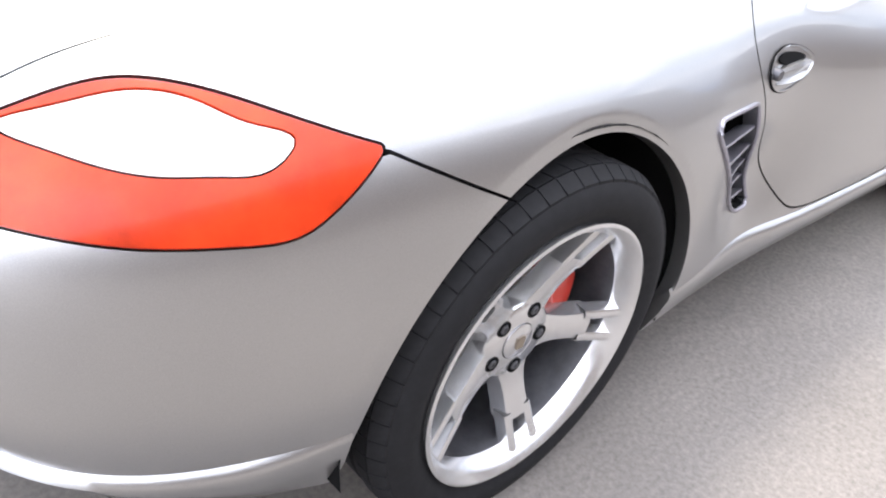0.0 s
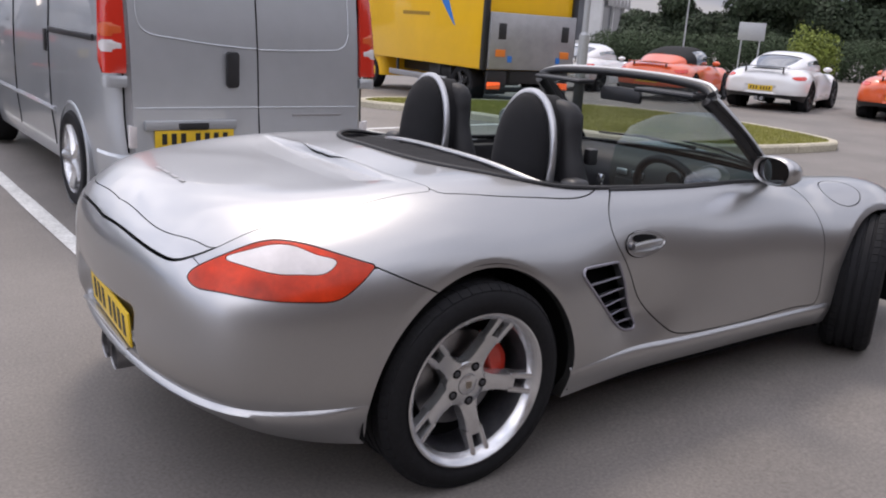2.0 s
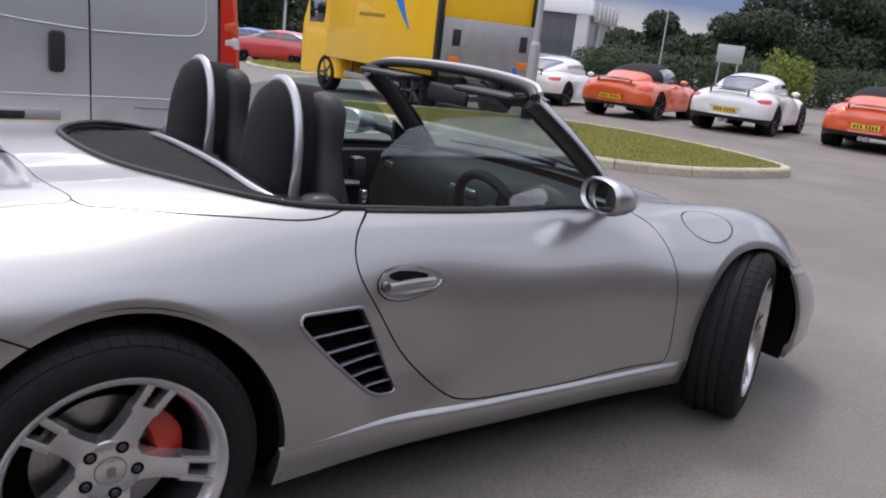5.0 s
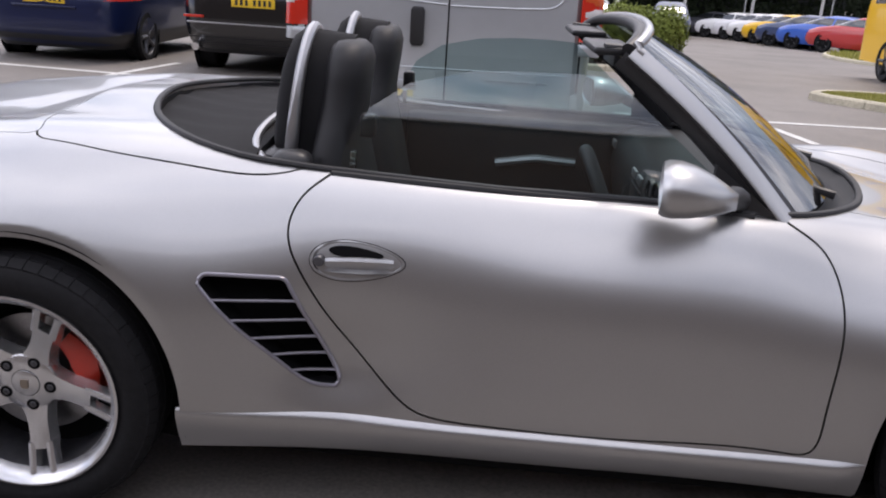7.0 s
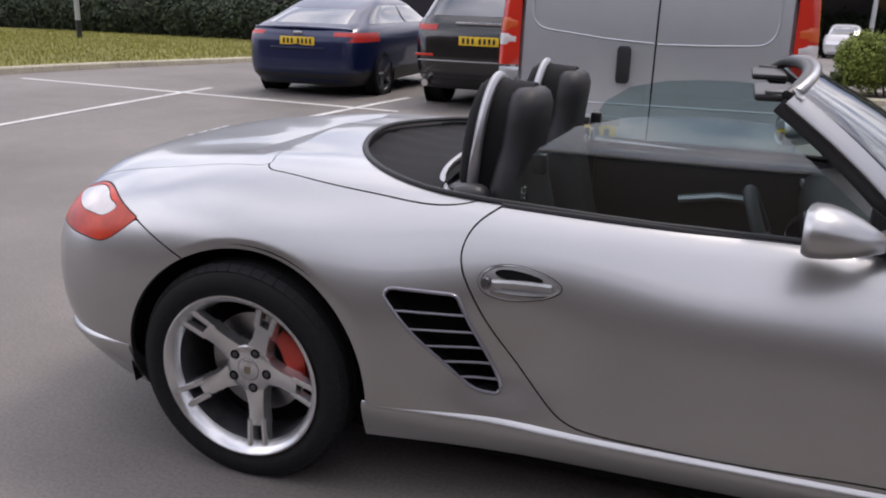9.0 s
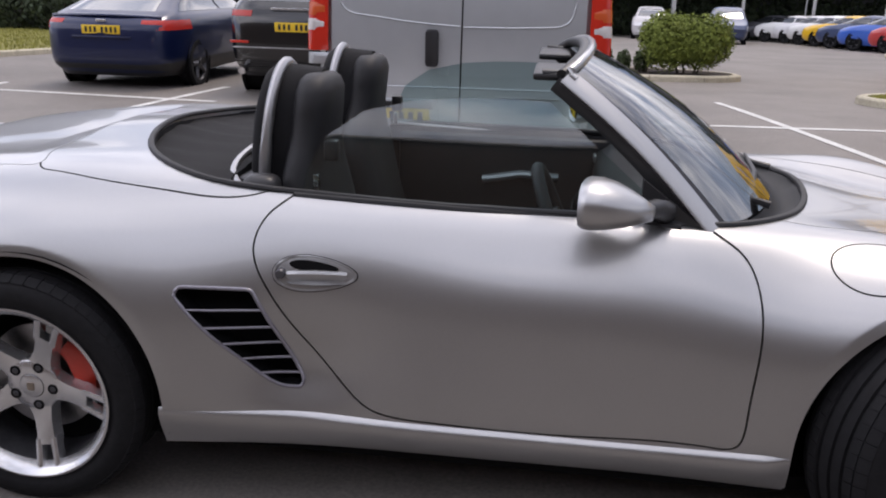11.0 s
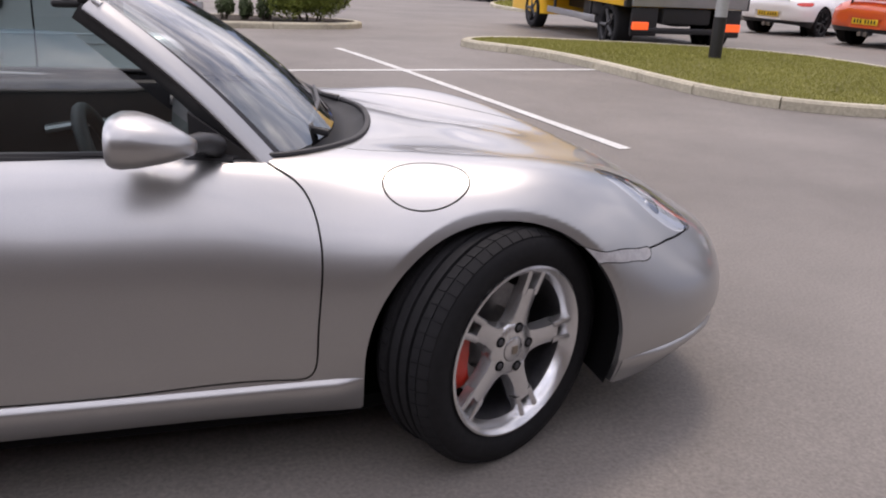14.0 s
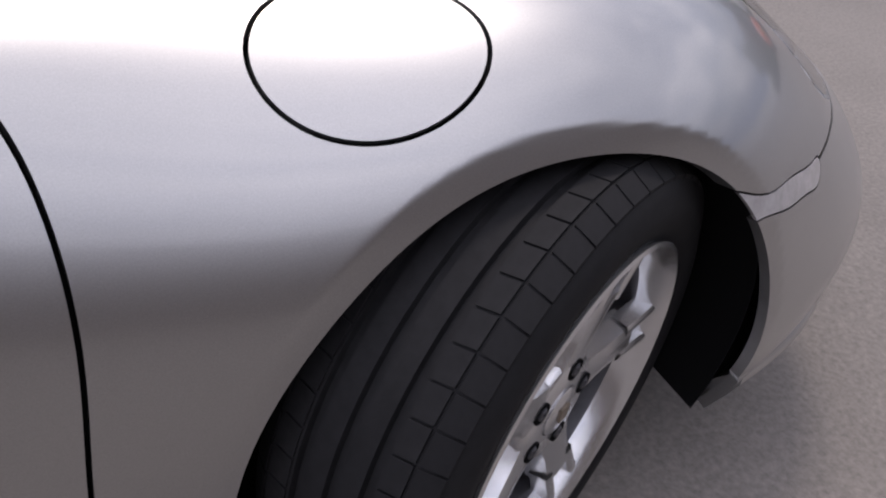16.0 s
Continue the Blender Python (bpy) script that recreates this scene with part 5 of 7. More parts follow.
def vehicle(name, label, group, mat, levels, p=.32, glass_z=(.95, 1.3), side=((-.9, -.1), (0, .8)), wheels=((-1.3, .33), (1.35, .33)), track=.78, tail=((.55, .80, .72),), plate=(.6, .52),
            black_below=0.0, seg=64, n=18, rear_glass=.72, lens=RED_LENS, windscreen=True, glass_mat=PALE_GLASS, roof_mat=None, tyre_w=.22):
    car_ob = tagged(empty(name), label, "car", group)
    lv = fill_levels(levels, n)
    body = part("body", rings(lv, p, seg), mat, car_ob, smooth=35)
    z0, z1 = glass_z
    gl = [level_at(levels, z) for z in np.linspace(z0, z1, 5)]
    if rear_glass:
        part("rear_window", rings(gl, p, seg * 2, (-math.asin(rear_glass ** (1 / p)), math.asin(rear_glass ** (1 / p))), .006), glass_mat, car_ob, "rear window")
    if windscreen:
        part("windscreen", rings(gl, p, seg * 2, (math.pi - math.asin(.78 ** (1 / p)), math.pi + math.asin(.78 ** (1 / p))), .006), glass_mat, car_ob, "windscreen")
    for x0, x1 in side:
        a0, a1 = side_span(levels, (z0 + z1) / 2, p, x0, x1)
        for s in (1, -1):
            part("side_window", rings(gl, p, seg * 3, (min(s * a0, s * a1), max(s * a0, s * a1)), .006), DARK_GLASS, car_ob, "dark side window")
    if roof_mat:
        part("soft_top", rings([level_at(levels, z) for z in np.linspace(z1 + .005, levels[-1][0], 6)], p, seg, None, .008), roof_mat, car_ob, "dark cloth roof")
    if black_below:
        part("lower_trim", rings([level_at(levels, z) for z in np.linspace(levels[0][0], black_below, 4)], p, seg, None, .008), TRIM, car_ob, "black lower trim")
    for x, r in wheels:
        for s in (-1, 1):
            arch = lathe([(r * 1.16, -.02), (r * 1.16, .03), (0, .03)], 36)
            bmesh.ops.translate(arch, verts=arch.verts, vec=(x, s * (level_at(levels, r)[3] - .01) - (0 if s > 0 else .01), r))
            part("wheel_arch", arch, DARK, car_ob, "dark wheel arch")
            road_wheel(car_ob, x, s * (level_at(levels, r)[3] - tyre_w / 2 + .025), r, tyre_w, BARREL)
    for zl, zh, wi in tail:
        a0 = math.asin(min(1, wi) ** (1 / p)) if wi < 1 else math.pi / 2
        a1 = math.asin(.58 ** (1 / p)) if wi <= .97 else a0 * .55
        for s in (1, -1):
            lo, hi = (a1, math.pi * .42) if s > 0 else (-math.pi * .42, -a1)
            part("tail_lamp", rings([level_at(levels, z) for z in np.linspace(zl, zh, 4)], p, seg * 3, (lo, hi), .008), lens, car_ob, "red tail lamp")
    if plate:
        z, w = plate
        pl = number_plate(w, .111)
        pl.parent = car_ob
        pl.matrix_local = pose(level_at(levels, z)[1] - .012, 0, z)
    return car_ob


ROW_WHITE = material("white_paint", (.78, .78, .78), rough=.3, coat=1.0, stains=(2, .04))
ROW_ORANGE = material("orange_paint", (.72, .105, .025), rough=.32, coat=1.0, stains=(2, .06))
NAVY = material("navy_paint", (.005, .012, .055), rough=.30, metal=.2, coat=.5, stains=(2, .1))
BLACK_PAINT = material("black_paint", (.006, .006, .007), rough=.2, coat=1.0, stains=(3, .15))

SALOON = [(.20, -2.15, 2.2, .82), (.34, -2.30, 2.33, .90), (.55, -2.34, 2.34, .925), (.75, -2.33, 2.25, .925), (.90, -2.28, 1.9, .905), (.99, -2.12, 1.30, .86), (1.08, -1.85, 1.02, .77), (1.20, -1.5, .72, .70),
          (1.33, -1.05, .35, .62), (1.40, -.70, .02, .50), (1.42, -.45, -.15, .30)]
SUV = [(.28, -2.2, 2.2, .88), (.45, -2.38, 2.38, .95), (.70, -2.42, 2.40, .98), (.95, -2.40, 2.30, .98), (1.08, -2.36, 1.5, .955), (1.18, -2.30, 1.2, .90), (1.35, -2.14, .92, .83), (1.52, -1.95, .62, .76), (1.64, -1.72, .35, .66),
       (1.70, -1.45, .05, .50), (1.715, -1.2, -.2, .30)]


def glasshouse(x0, x1, a0, a1, out=0.0, nx=22, na=24):
    """The cabin of a closed sports car, or a part of it: from x0 to x1, and from the turn a0 to a1 over the top (0 to 1, one side to the other)."""
    xs = [-1.66, -1.3, -.9, -.5, -.1, .2, .5, .80]
    bm, rows = bmesh.new(), []
    for x in np.linspace(x0, x1, nx):
        top = float(spline(xs, [.915, 1.025, 1.150, 1.240, 1.278, 1.245, 1.075, .845], [x])[0]) + out
        low = float(np.interp(x, [-1.66, -1.2, 0, .8], [.885, .875, .845, .83]))
        wide = float(spline(xs, [.34, .52, .61, .648, .652, .645, .595, .44], [x])[0]) + out
        row = []
        for a in np.linspace(a0, a1, na) * math.pi:
            c, d = math.cos(a), max(0.0, math.sin(a))
            row.append(bm.verts.new((x, wide * math.copysign(abs(c) ** .62, c), low + (top - low) * d ** .72)))
        rows.append(row)
    for r, t in zip(rows, rows[1:]):
        for k in range(na - 1):
            bm.faces.new((r[k], r[k + 1], t[k + 1], t[k]))
    return bm


def row_skins():
    """The outer skin of a parked sports car: shell, black lower tail, tail lamp."""
    sk = grid_skin(*loft(BODY, 150, 64))
    for cx, cz, r in (ARCH_R, ARCH_F):
        d = np.hypot(sk[0][:, 0] - cx, sk[0][:, 2] - cz) - r
        sk = clip(sk, np.where(sk[0][:, 1] < -0.5, d, 1.0))
    x, z = sk[0][:, 0], sk[0][:, 2]
    black, sk = split(sk, np.where(x < -1.45, .375 - z, -1.0), .003)
    line = loop_of([(-1.16, .735), (-1.0, .778), (-.86, .782), (-.745, .765), (-.76, .735), (-.84, .705), (-.98, .700), (-1.12, .712)], 90)
    lamp, sk = split(sk, np.where(sk[0][:, 0] < -1.4, inside(slant(sk), line), -1.0), .006)
    door, sk = split(sk, np.where(sk[0][:, 1] < -.3, inside(side_view(sk), loop_of(DOOR, 120)), -1.0), .007)
    return sk, black, lamp, door


ROW = row_skins()


def sporty(name, label, mat, at, turn, open_top=False):
    """A parked sports car: a closed coupe, or a roadster with its dark cloth roof up."""
    ob = tagged(empty(name), label, "car", "sports cars in a row")
    shell, black, lamp, door = ROW
    part_of = lambda nm, sk, m, words="", depth=.012: put(nm, skin_mesh(nm, [sk, other(sk)], depth), m, ob, words)
    part_of("body", shell, mat)
    part_of("lower_trim", black, TRIM, "black lower tail")
    inner = offset(grid_skin(*loft(BODY, 70, 30)), -.03)
    part_of("inner_shell", inner, DARK, "dark inner shell", 0)
    for flip in (lambda k: k, other):
        put("door", skin_mesh("door", [flip(door)], .012), mat, ob)
        put("tail_lamp", skin_mesh("tail_lamp", [flip(offset(lamp, .002))], .01), RED_LENS, ob, "red tail lamp")
    part("cabin_glass", glasshouse(-1.64, .80, 0, 1), PALE_GLASS, ob, "dark window glass")
    if open_top:
        part("soft_top", glasshouse(-1.12, .24, .30, .70, .012), CLOTH, ob, "dark cloth roof")
        for lo, hi in ((0, .31), (.69, 1)):
            part("soft_top_side", glasshouse(-1.12, -.62, lo, hi, .012, 8, 8), CLOTH, ob, "dark cloth roof side")
        part("rear_deck", glasshouse(-1.66, -1.10, 0, 1, .008, 8, 20), mat, ob)
    else:
        part("roof_panel", glasshouse(-.74, .24, .27, .73, .010), mat, ob)
        for lo, hi in ((0, .30), (.70, 1)):
            part("rear_quarter", glasshouse(-1.66, -.80, lo, hi, .010, 12, 8), mat, ob)
            a, b = (lo, .09) if lo == 0 else (.91, 1)
            part("window_ledge", glasshouse(-.80, .62, a, b, .010, 14, 4), mat, ob)
            a, b = (.17, .30) if lo == 0 else (.70, .83)
            part("roof_rail", glasshouse(-.82, .30, a, b, .010, 12, 4), mat, ob)
    for x, r in ((-1.205, .335), (1.16, .33)):
        for s in (-1, 1):
            road_wheel(ob, x, s * .765, r, .235, TRIM)
            liner = lathe([(.375, -.06), (.375, .05), (0, .05)], 30)
            bmesh.ops.translate(liner, verts=liner.verts, vec=(x, s * .60, r))
            part("wheel_housing", liner, DARK, ob, "dark wheel housing")
    part("rear_wing", box(-2.03, -.52, .905 if open_top else .945, -1.88, .52, .917 if open_top else .960, .005), mat if open_top else TRIM, ob, "small raised rear wing")
    for s in (-1, 1):
        part("wing_post", box(-1.97, s * .40 - .015, .80, -1.93, s * .40 + .015, .95 if not open_top else .908, .004), TRIM, ob)
        tip = tube([(-1.98, s * .06, .27), (-2.10, s * .06, .27)], .045, 14)
        part("tail_pipe", tip, STEEL, ob, "steel tail pipe")
        mir = bmesh.new()
        bmesh.ops.create_uvsphere(mir, u_segments=14, v_segments=8, radius=1, matrix=Matrix.LocRotScale((.36, s * .80, .92), None, (.07, .10, .06)))
        part("door_mirror", mir, mat, ob)
    pl = number_plate(.52, .111)
    pl.parent = ob
    pl.matrix_local = pose(-2.085, 0, .50, 0, -3)
    ob.matrix_world = pose(at[0], at[1], lie(*at), 0, 0, turn)
    return ob


def from_rear(x, y, turn, back=2.17):
    return (x + back * math.cos(radians(turn)), y + back * math.sin(radians(turn)))


sporty("white_coupe", "white sports coupe with a black rear wing, parked in a row", ROW_WHITE, from_rear(13.6, 8.5, 19), 19)
sporty("orange_roadster", "orange roadster with a closed dark cloth roof", ROW_ORANGE, from_rear(12.75, 11.0, 19), 19, True)
sporty("white_coupe", "white sports coupe beside an orange roadster", ROW_WHITE, from_rear(13.05, 14.35, 22), 22)
sporty("orange_roadster", "orange roadster with a closed dark cloth roof, last in the row", ROW_ORANGE, from_rear(14.6, 5.95, 19), 19, True)

saloon = vehicle("blue_saloon", "dark metallic blue saloon with broad red tail lamps", "", NAVY, SALOON, .30, (1.03, 1.36), ((-1.3, -.35), (-.28, .75)), ((-1.38, .335), (1.45, .335)), tail=((.80, .925, .9),), plate=(.80, .52), n=22, lens=DIM_RED, glass_mat=DARK_GLASS, black_below=.40)
part("boot_lip", tube([(-2.19 + .10 * (abs(y) / .8) ** 3, y, .975 - .02 * (abs(y) / .8) ** 2) for y in np.linspace(-.74, .74, 21)], .022, 8, flat=1.4), NAVY, saloon, "raised lip of the boot lid")
part("plate_shelf", box(-2.352, -.40, .695, -2.32, .40, .72, .008), NAVY, saloon, "ledge below the plate")
saloon.matrix_world = pose(-5.72, 7.75 + 2.33, lie(-5.72, 10), 0, 0, 91)
part("badge", box(-2.31, -.07, .90, -2.285, .07, .93, .006), CHROME, saloon, "plain chrome badge")
suv = vehicle("black_suv", "black sport utility car with a sloping tailgate", "", BLACK_PAINT, SUV, .27, (1.20, 1.60), ((-1.75, -.95), (-.85, 0.0), (.06, .7)), ((-1.42, .37), (1.45, .37)), tail=((1.02, 1.09, .9),), plate=(.90, .52),
              black_below=.48, n=22, tyre_w=.26, lens=DIM_RED)
suv.matrix_world = pose(-3.02, 7.55 + 2.40, lie(-3.0, 9.6), 0, 0, 90)
for s in (-1, 1):
    part("reflector", box(-2.425, s * .72 - .12, .70, -2.40, s * .72 + .12, .73, .006), RED_LENS, suv, "red bumper reflector")
    part("tail_pipe", tube([(-2.30, s * .70, .36), (-2.44, s * .70, .36)], .045, 14), CHROME, suv, "chrome tail pipe")
part("bright_strip", box(-2.435, -.8, .64, -2.40, .8, .655, .004), CHROME_SATIN, suv, "satin strip across the bumper")
part("lettering_strip", box(-2.385, -.32, 1.105, -2.365, .32, 1.125, .003), CHROME, suv, "plain chrome strip")


# ---- the silver van ----
def build_van():
    v = tagged(empty("van"), "silver panel van with tall red tail lamps and a yellow plate", "van")
    lv = [(.24, .03, 4.55, .90), (.30, .0, 4.70, .92), (.48, -.01, 4.78, .935), (.56, .0, 4.78, .945), (.72, .02, 4.72, .95), (.95, .03, 4.62, .95), (1.15, .045, 4.15, .945), (1.4, .075, 3.75, .93), (1.65, .115, 3.4, .905), (1.82, .15, 3.15, .87),
          (1.91, .20, 3.0, .80), (1.95, .30, 2.85, .66), (1.965, .5, 2.6, .3)]
    part("body", rings(fill_levels(lv, 30), .15, 160), VAN_SILVER, v, smooth=35)

    def back(y, z, out=0.0):
        return Vector((level_at(lv, z)[1] - out, y, z))

    def rear_panel(name, y0, y1, z0, z1, out, mat, label="", round_=.0):
        bm = bmesh.new()
        rows = []
        for z in np.linspace(z0, z1, 9):
            rows.append([bm.verts.new(back(y, z, out)) for y in np.linspace(y0, y1, 7)])
        for r, s in zip(rows, rows[1:]):
            for i in range(6):
                bm.faces.new((r[i], r[i + 1], s[i + 1], s[i]))
        ext = bmesh.ops.extrude_face_region(bm, geom=bm.faces[:])
        bmesh.ops.translate(bm, verts=[e for e in ext["geom"] if isinstance(e, bmesh.types.BMVert)], vec=(.012, 0, 0))
        return part(name, bm, mat, v, label, smooth=35)

    # local y points to the van's left; doors, the wider one with plate and handle
    seam = -.03
    wide = rear_panel("rear_door", seam + .003, .80, .50, 1.84, .012, VAN_SILVER, "wide silver rear door")
    slim = rear_panel("rear_door", -.80, seam - .003, .50, 1.84, .012, VAN_SILVER, "narrow silver rear door")
    lo = 1.15
    for pts in ([(.75, 1.80), (.75, lo + .20), (.74, lo + .13), (.70, lo + .085), (.60, lo + .06), (.30, lo + .025), (seam + .012, lo + .004)],
                [(seam - .012, lo), (-.30, lo + .002), (-.58, lo + .012), (-.68, lo + .035), (-.72, lo + .09), (-.73, lo + .18), (-.73, 1.80)]):
        line = loop_of(pts, 60, closed=False)
        part("pressed_edge", tube([back(a, b, .012) for a, b in line], .007, 6), VAN_SILVER, v, "pressed edge of the door panel")
    part("waist_crease", tube([back(y, .775, .012) for y in np.linspace(-.78, .78, 9)], .006, 6), VAN_SILVER, v, "pressed crease across the doors")
    part("door_handle", prism([(-.042, -.095), (-.030, -.115), (.030, -.115), (.042, -.095), (.042, .095), (.030, .115), (-.030, .115), (-.042, .095)], -.05, -.01, "X", bevel=.008), TRIM, wide, "black upright handle")
    wide.children[-1].matrix_local = Matrix.Translation(back(.155, 1.02, 0)) @ Matrix.Identity(4)
    part("plate_recess", box(-.03, .14, .64, .0, .74, .70, .008), VAN_SILVER, v, "plate recess")
    part("plate_grip", prism([(.33, .655), (.34, .64), (.52, .64), (.53, .655), (.53, .685), (.33, .685)], -.035, -.015, "X", bevel=.004), TRIM, v, "black grip above the plate")
    pl = number_plate(.52, .111)
    pl.parent = v
    pl.matrix_local = pose(back(0, .58, .022).x, .42, .585)
    part("model_strip", box(back(0, .72, .02).x, -.66, .715, back(0, .72, .005).x, -.28, .728, .002), CHROME_SATIN, v, "plain grey badge strip")
    part("bumper", rings([(.25, -.03, 4.6, .925), (.30, -.055, 4.7, .945), (.42, -.06, 4.7, .955), (.47, -.05, 4.7, .955), (.485, -.01, 4.7, .94)], .15, 160, (-math.pi / 2 + .35, math.pi / 2 - .35)), VAN_SILVER, v, "silver rear bumper", smooth=40)
    for s in (-1, 1):
        # tail lamps wrap the corner
        a0, a1 = math.radians(2.2), math.radians(52)
        def corner(name, z0, z1, y0, deep, out, mat, label, parent):
            bm = bmesh.new()
            rows = []
            for z in np.linspace(z0, z1, 10):
                q = level_at(lv, z)
                x, w, e = q[1] - out, q[3] + out, min(1, (z - z0) / .03 + .3, (z1 - z) / .03 + .3)
                rows.append([bm.verts.new((px, s * py, z)) for px, py in ((x + .04, y0), (x + .02 * (1 - e), y0), (x, w - .05), (x + .012, w - .018), (x + .04, w), (x + deep * e, w), (x + deep * e, w - .03))])
            for r, q in zip(rows, rows[1:]):
                for i in range(6):
                    bm.faces.new((r[i], r[i + 1], q[i + 1], q[i]))
            for r in (rows[0], rows[-1]):
                bm.faces.new(r)
            return part(name, bm, mat, parent, label, smooth=40)
        lamp = corner("tail_lamp", .985, 1.62, .825, .11, .016, RED_LENS, "tall red tail lamp", v)
        corner("clear_band", 1.11, 1.18, .85, .085, .0175, TAIL_CLEAR, "clear reversing lens", lamp)
        corner("amber_band", 1.20, 1.28, .845, .09, .0175, material("dull_amber", (.62, .10, .025), rough=.25, coat=.3), "amber lens", lamp)
        corner("corner_trim", .90, .97, .825, .12, .012, VAN_SILVER, "silver corner piece", v)
        part("corner_seam", tube([ring_point(tuple(q + d for q, d in zip(level_at(lv, z), (0, -.014, 0, .014))), s * .42, .15) for z in np.linspace(.5, 1.9, 14)], .006, 6), DARK, v, "dark gap beside the door")
        part("reflector", prism([(s * .845, .54), (s * .80, .54), (s * .80, .67), (s * .845, .68)], -.065, -.02, "X", bevel=.006), TAIL_CLEAR, v, "clear bumper reflector")
        part("wheel_arch", lathe([(.385, -.05), (.385, .008), (.372, .016), (.36, .016), (.36, -.2)], 40), VAN_SILVER, v, "swollen wheel arch")
        v.children[-1].matrix_local = pose(.86, s * .935, .345, 0, 0, 0 if s > 0 else 180)
        hole = lathe([(0, .012), (.365, .012), (.365, -.03)], 40)
        part("arch_hole", hole, DARK, v, "dark wheel arch")
        v.children[-1].matrix_local = pose(.86, s * .942, .345, 0, 0, 0 if s > 0 else 180)
        road_wheel(v, .86, s * .86, .335, .22)
        road_wheel(v, 3.96, s * .86, .335, .22)
        part("slide_rail", box(.25, s * .945, 1.16, 1.35, s * .965, 1.20, .008), TRIM, v, "black sliding-door rail")
        part("door_seam", tube([(1.42, s * level_at(lv, z)[3] + s * .003, z) for z in np.linspace(.35, 1.85, 14)], .006, 6), DARK, v, "dark door gap")
        part("door_seam", tube([(2.62, s * level_at(lv, z)[3] + s * .003, z) for z in np.linspace(.35, 1.85, 14)], .006, 6), DARK, v, "dark door gap")
        part("side_moulding", tube([(x, s * .95, .62) for x in np.linspace(1.3, 3.5, 9)], .02, 6), VAN_SILVER, v, "pressed moulding")
        part("side_pull", box(1.47, s * .94, 1.02, 1.53, s * .965, 1.18, .01), TRIM, v, "black door handle")
    part("door_gap", tube([back(seam, z, .0125) for z in np.linspace(.50, 1.84, 12)], .005, 6), DARK, v, "dark gap between the doors")
    part("underside", box(.2, -.85, .2, 4.5, .85, .26), DARK, v, "dark underside")
    v.matrix_world = pose(-.46, 2.62, 0, 0, 0, 91.9)
    return v


build_van()


# ---- yellow lorry ----
YELLOW = material("lorry_yellow", (.82, .46, .012), rough=.35, coat=.5, stains=(1.5, .06))
LIT_LENS = material("lit_red_lens", (.75, .08, .02), rough=.2, coat=.5, glow=((1.0, .16, .04), 0.9))
LORRY_BLUE = material("lorry_blue", (.015, .17, .55), rough=.4)
ALU = material("tail_lift_alloy", (.42, .42, .43), rough=.45, metal=.7, grain=(60, .1), stains=(2, .2))


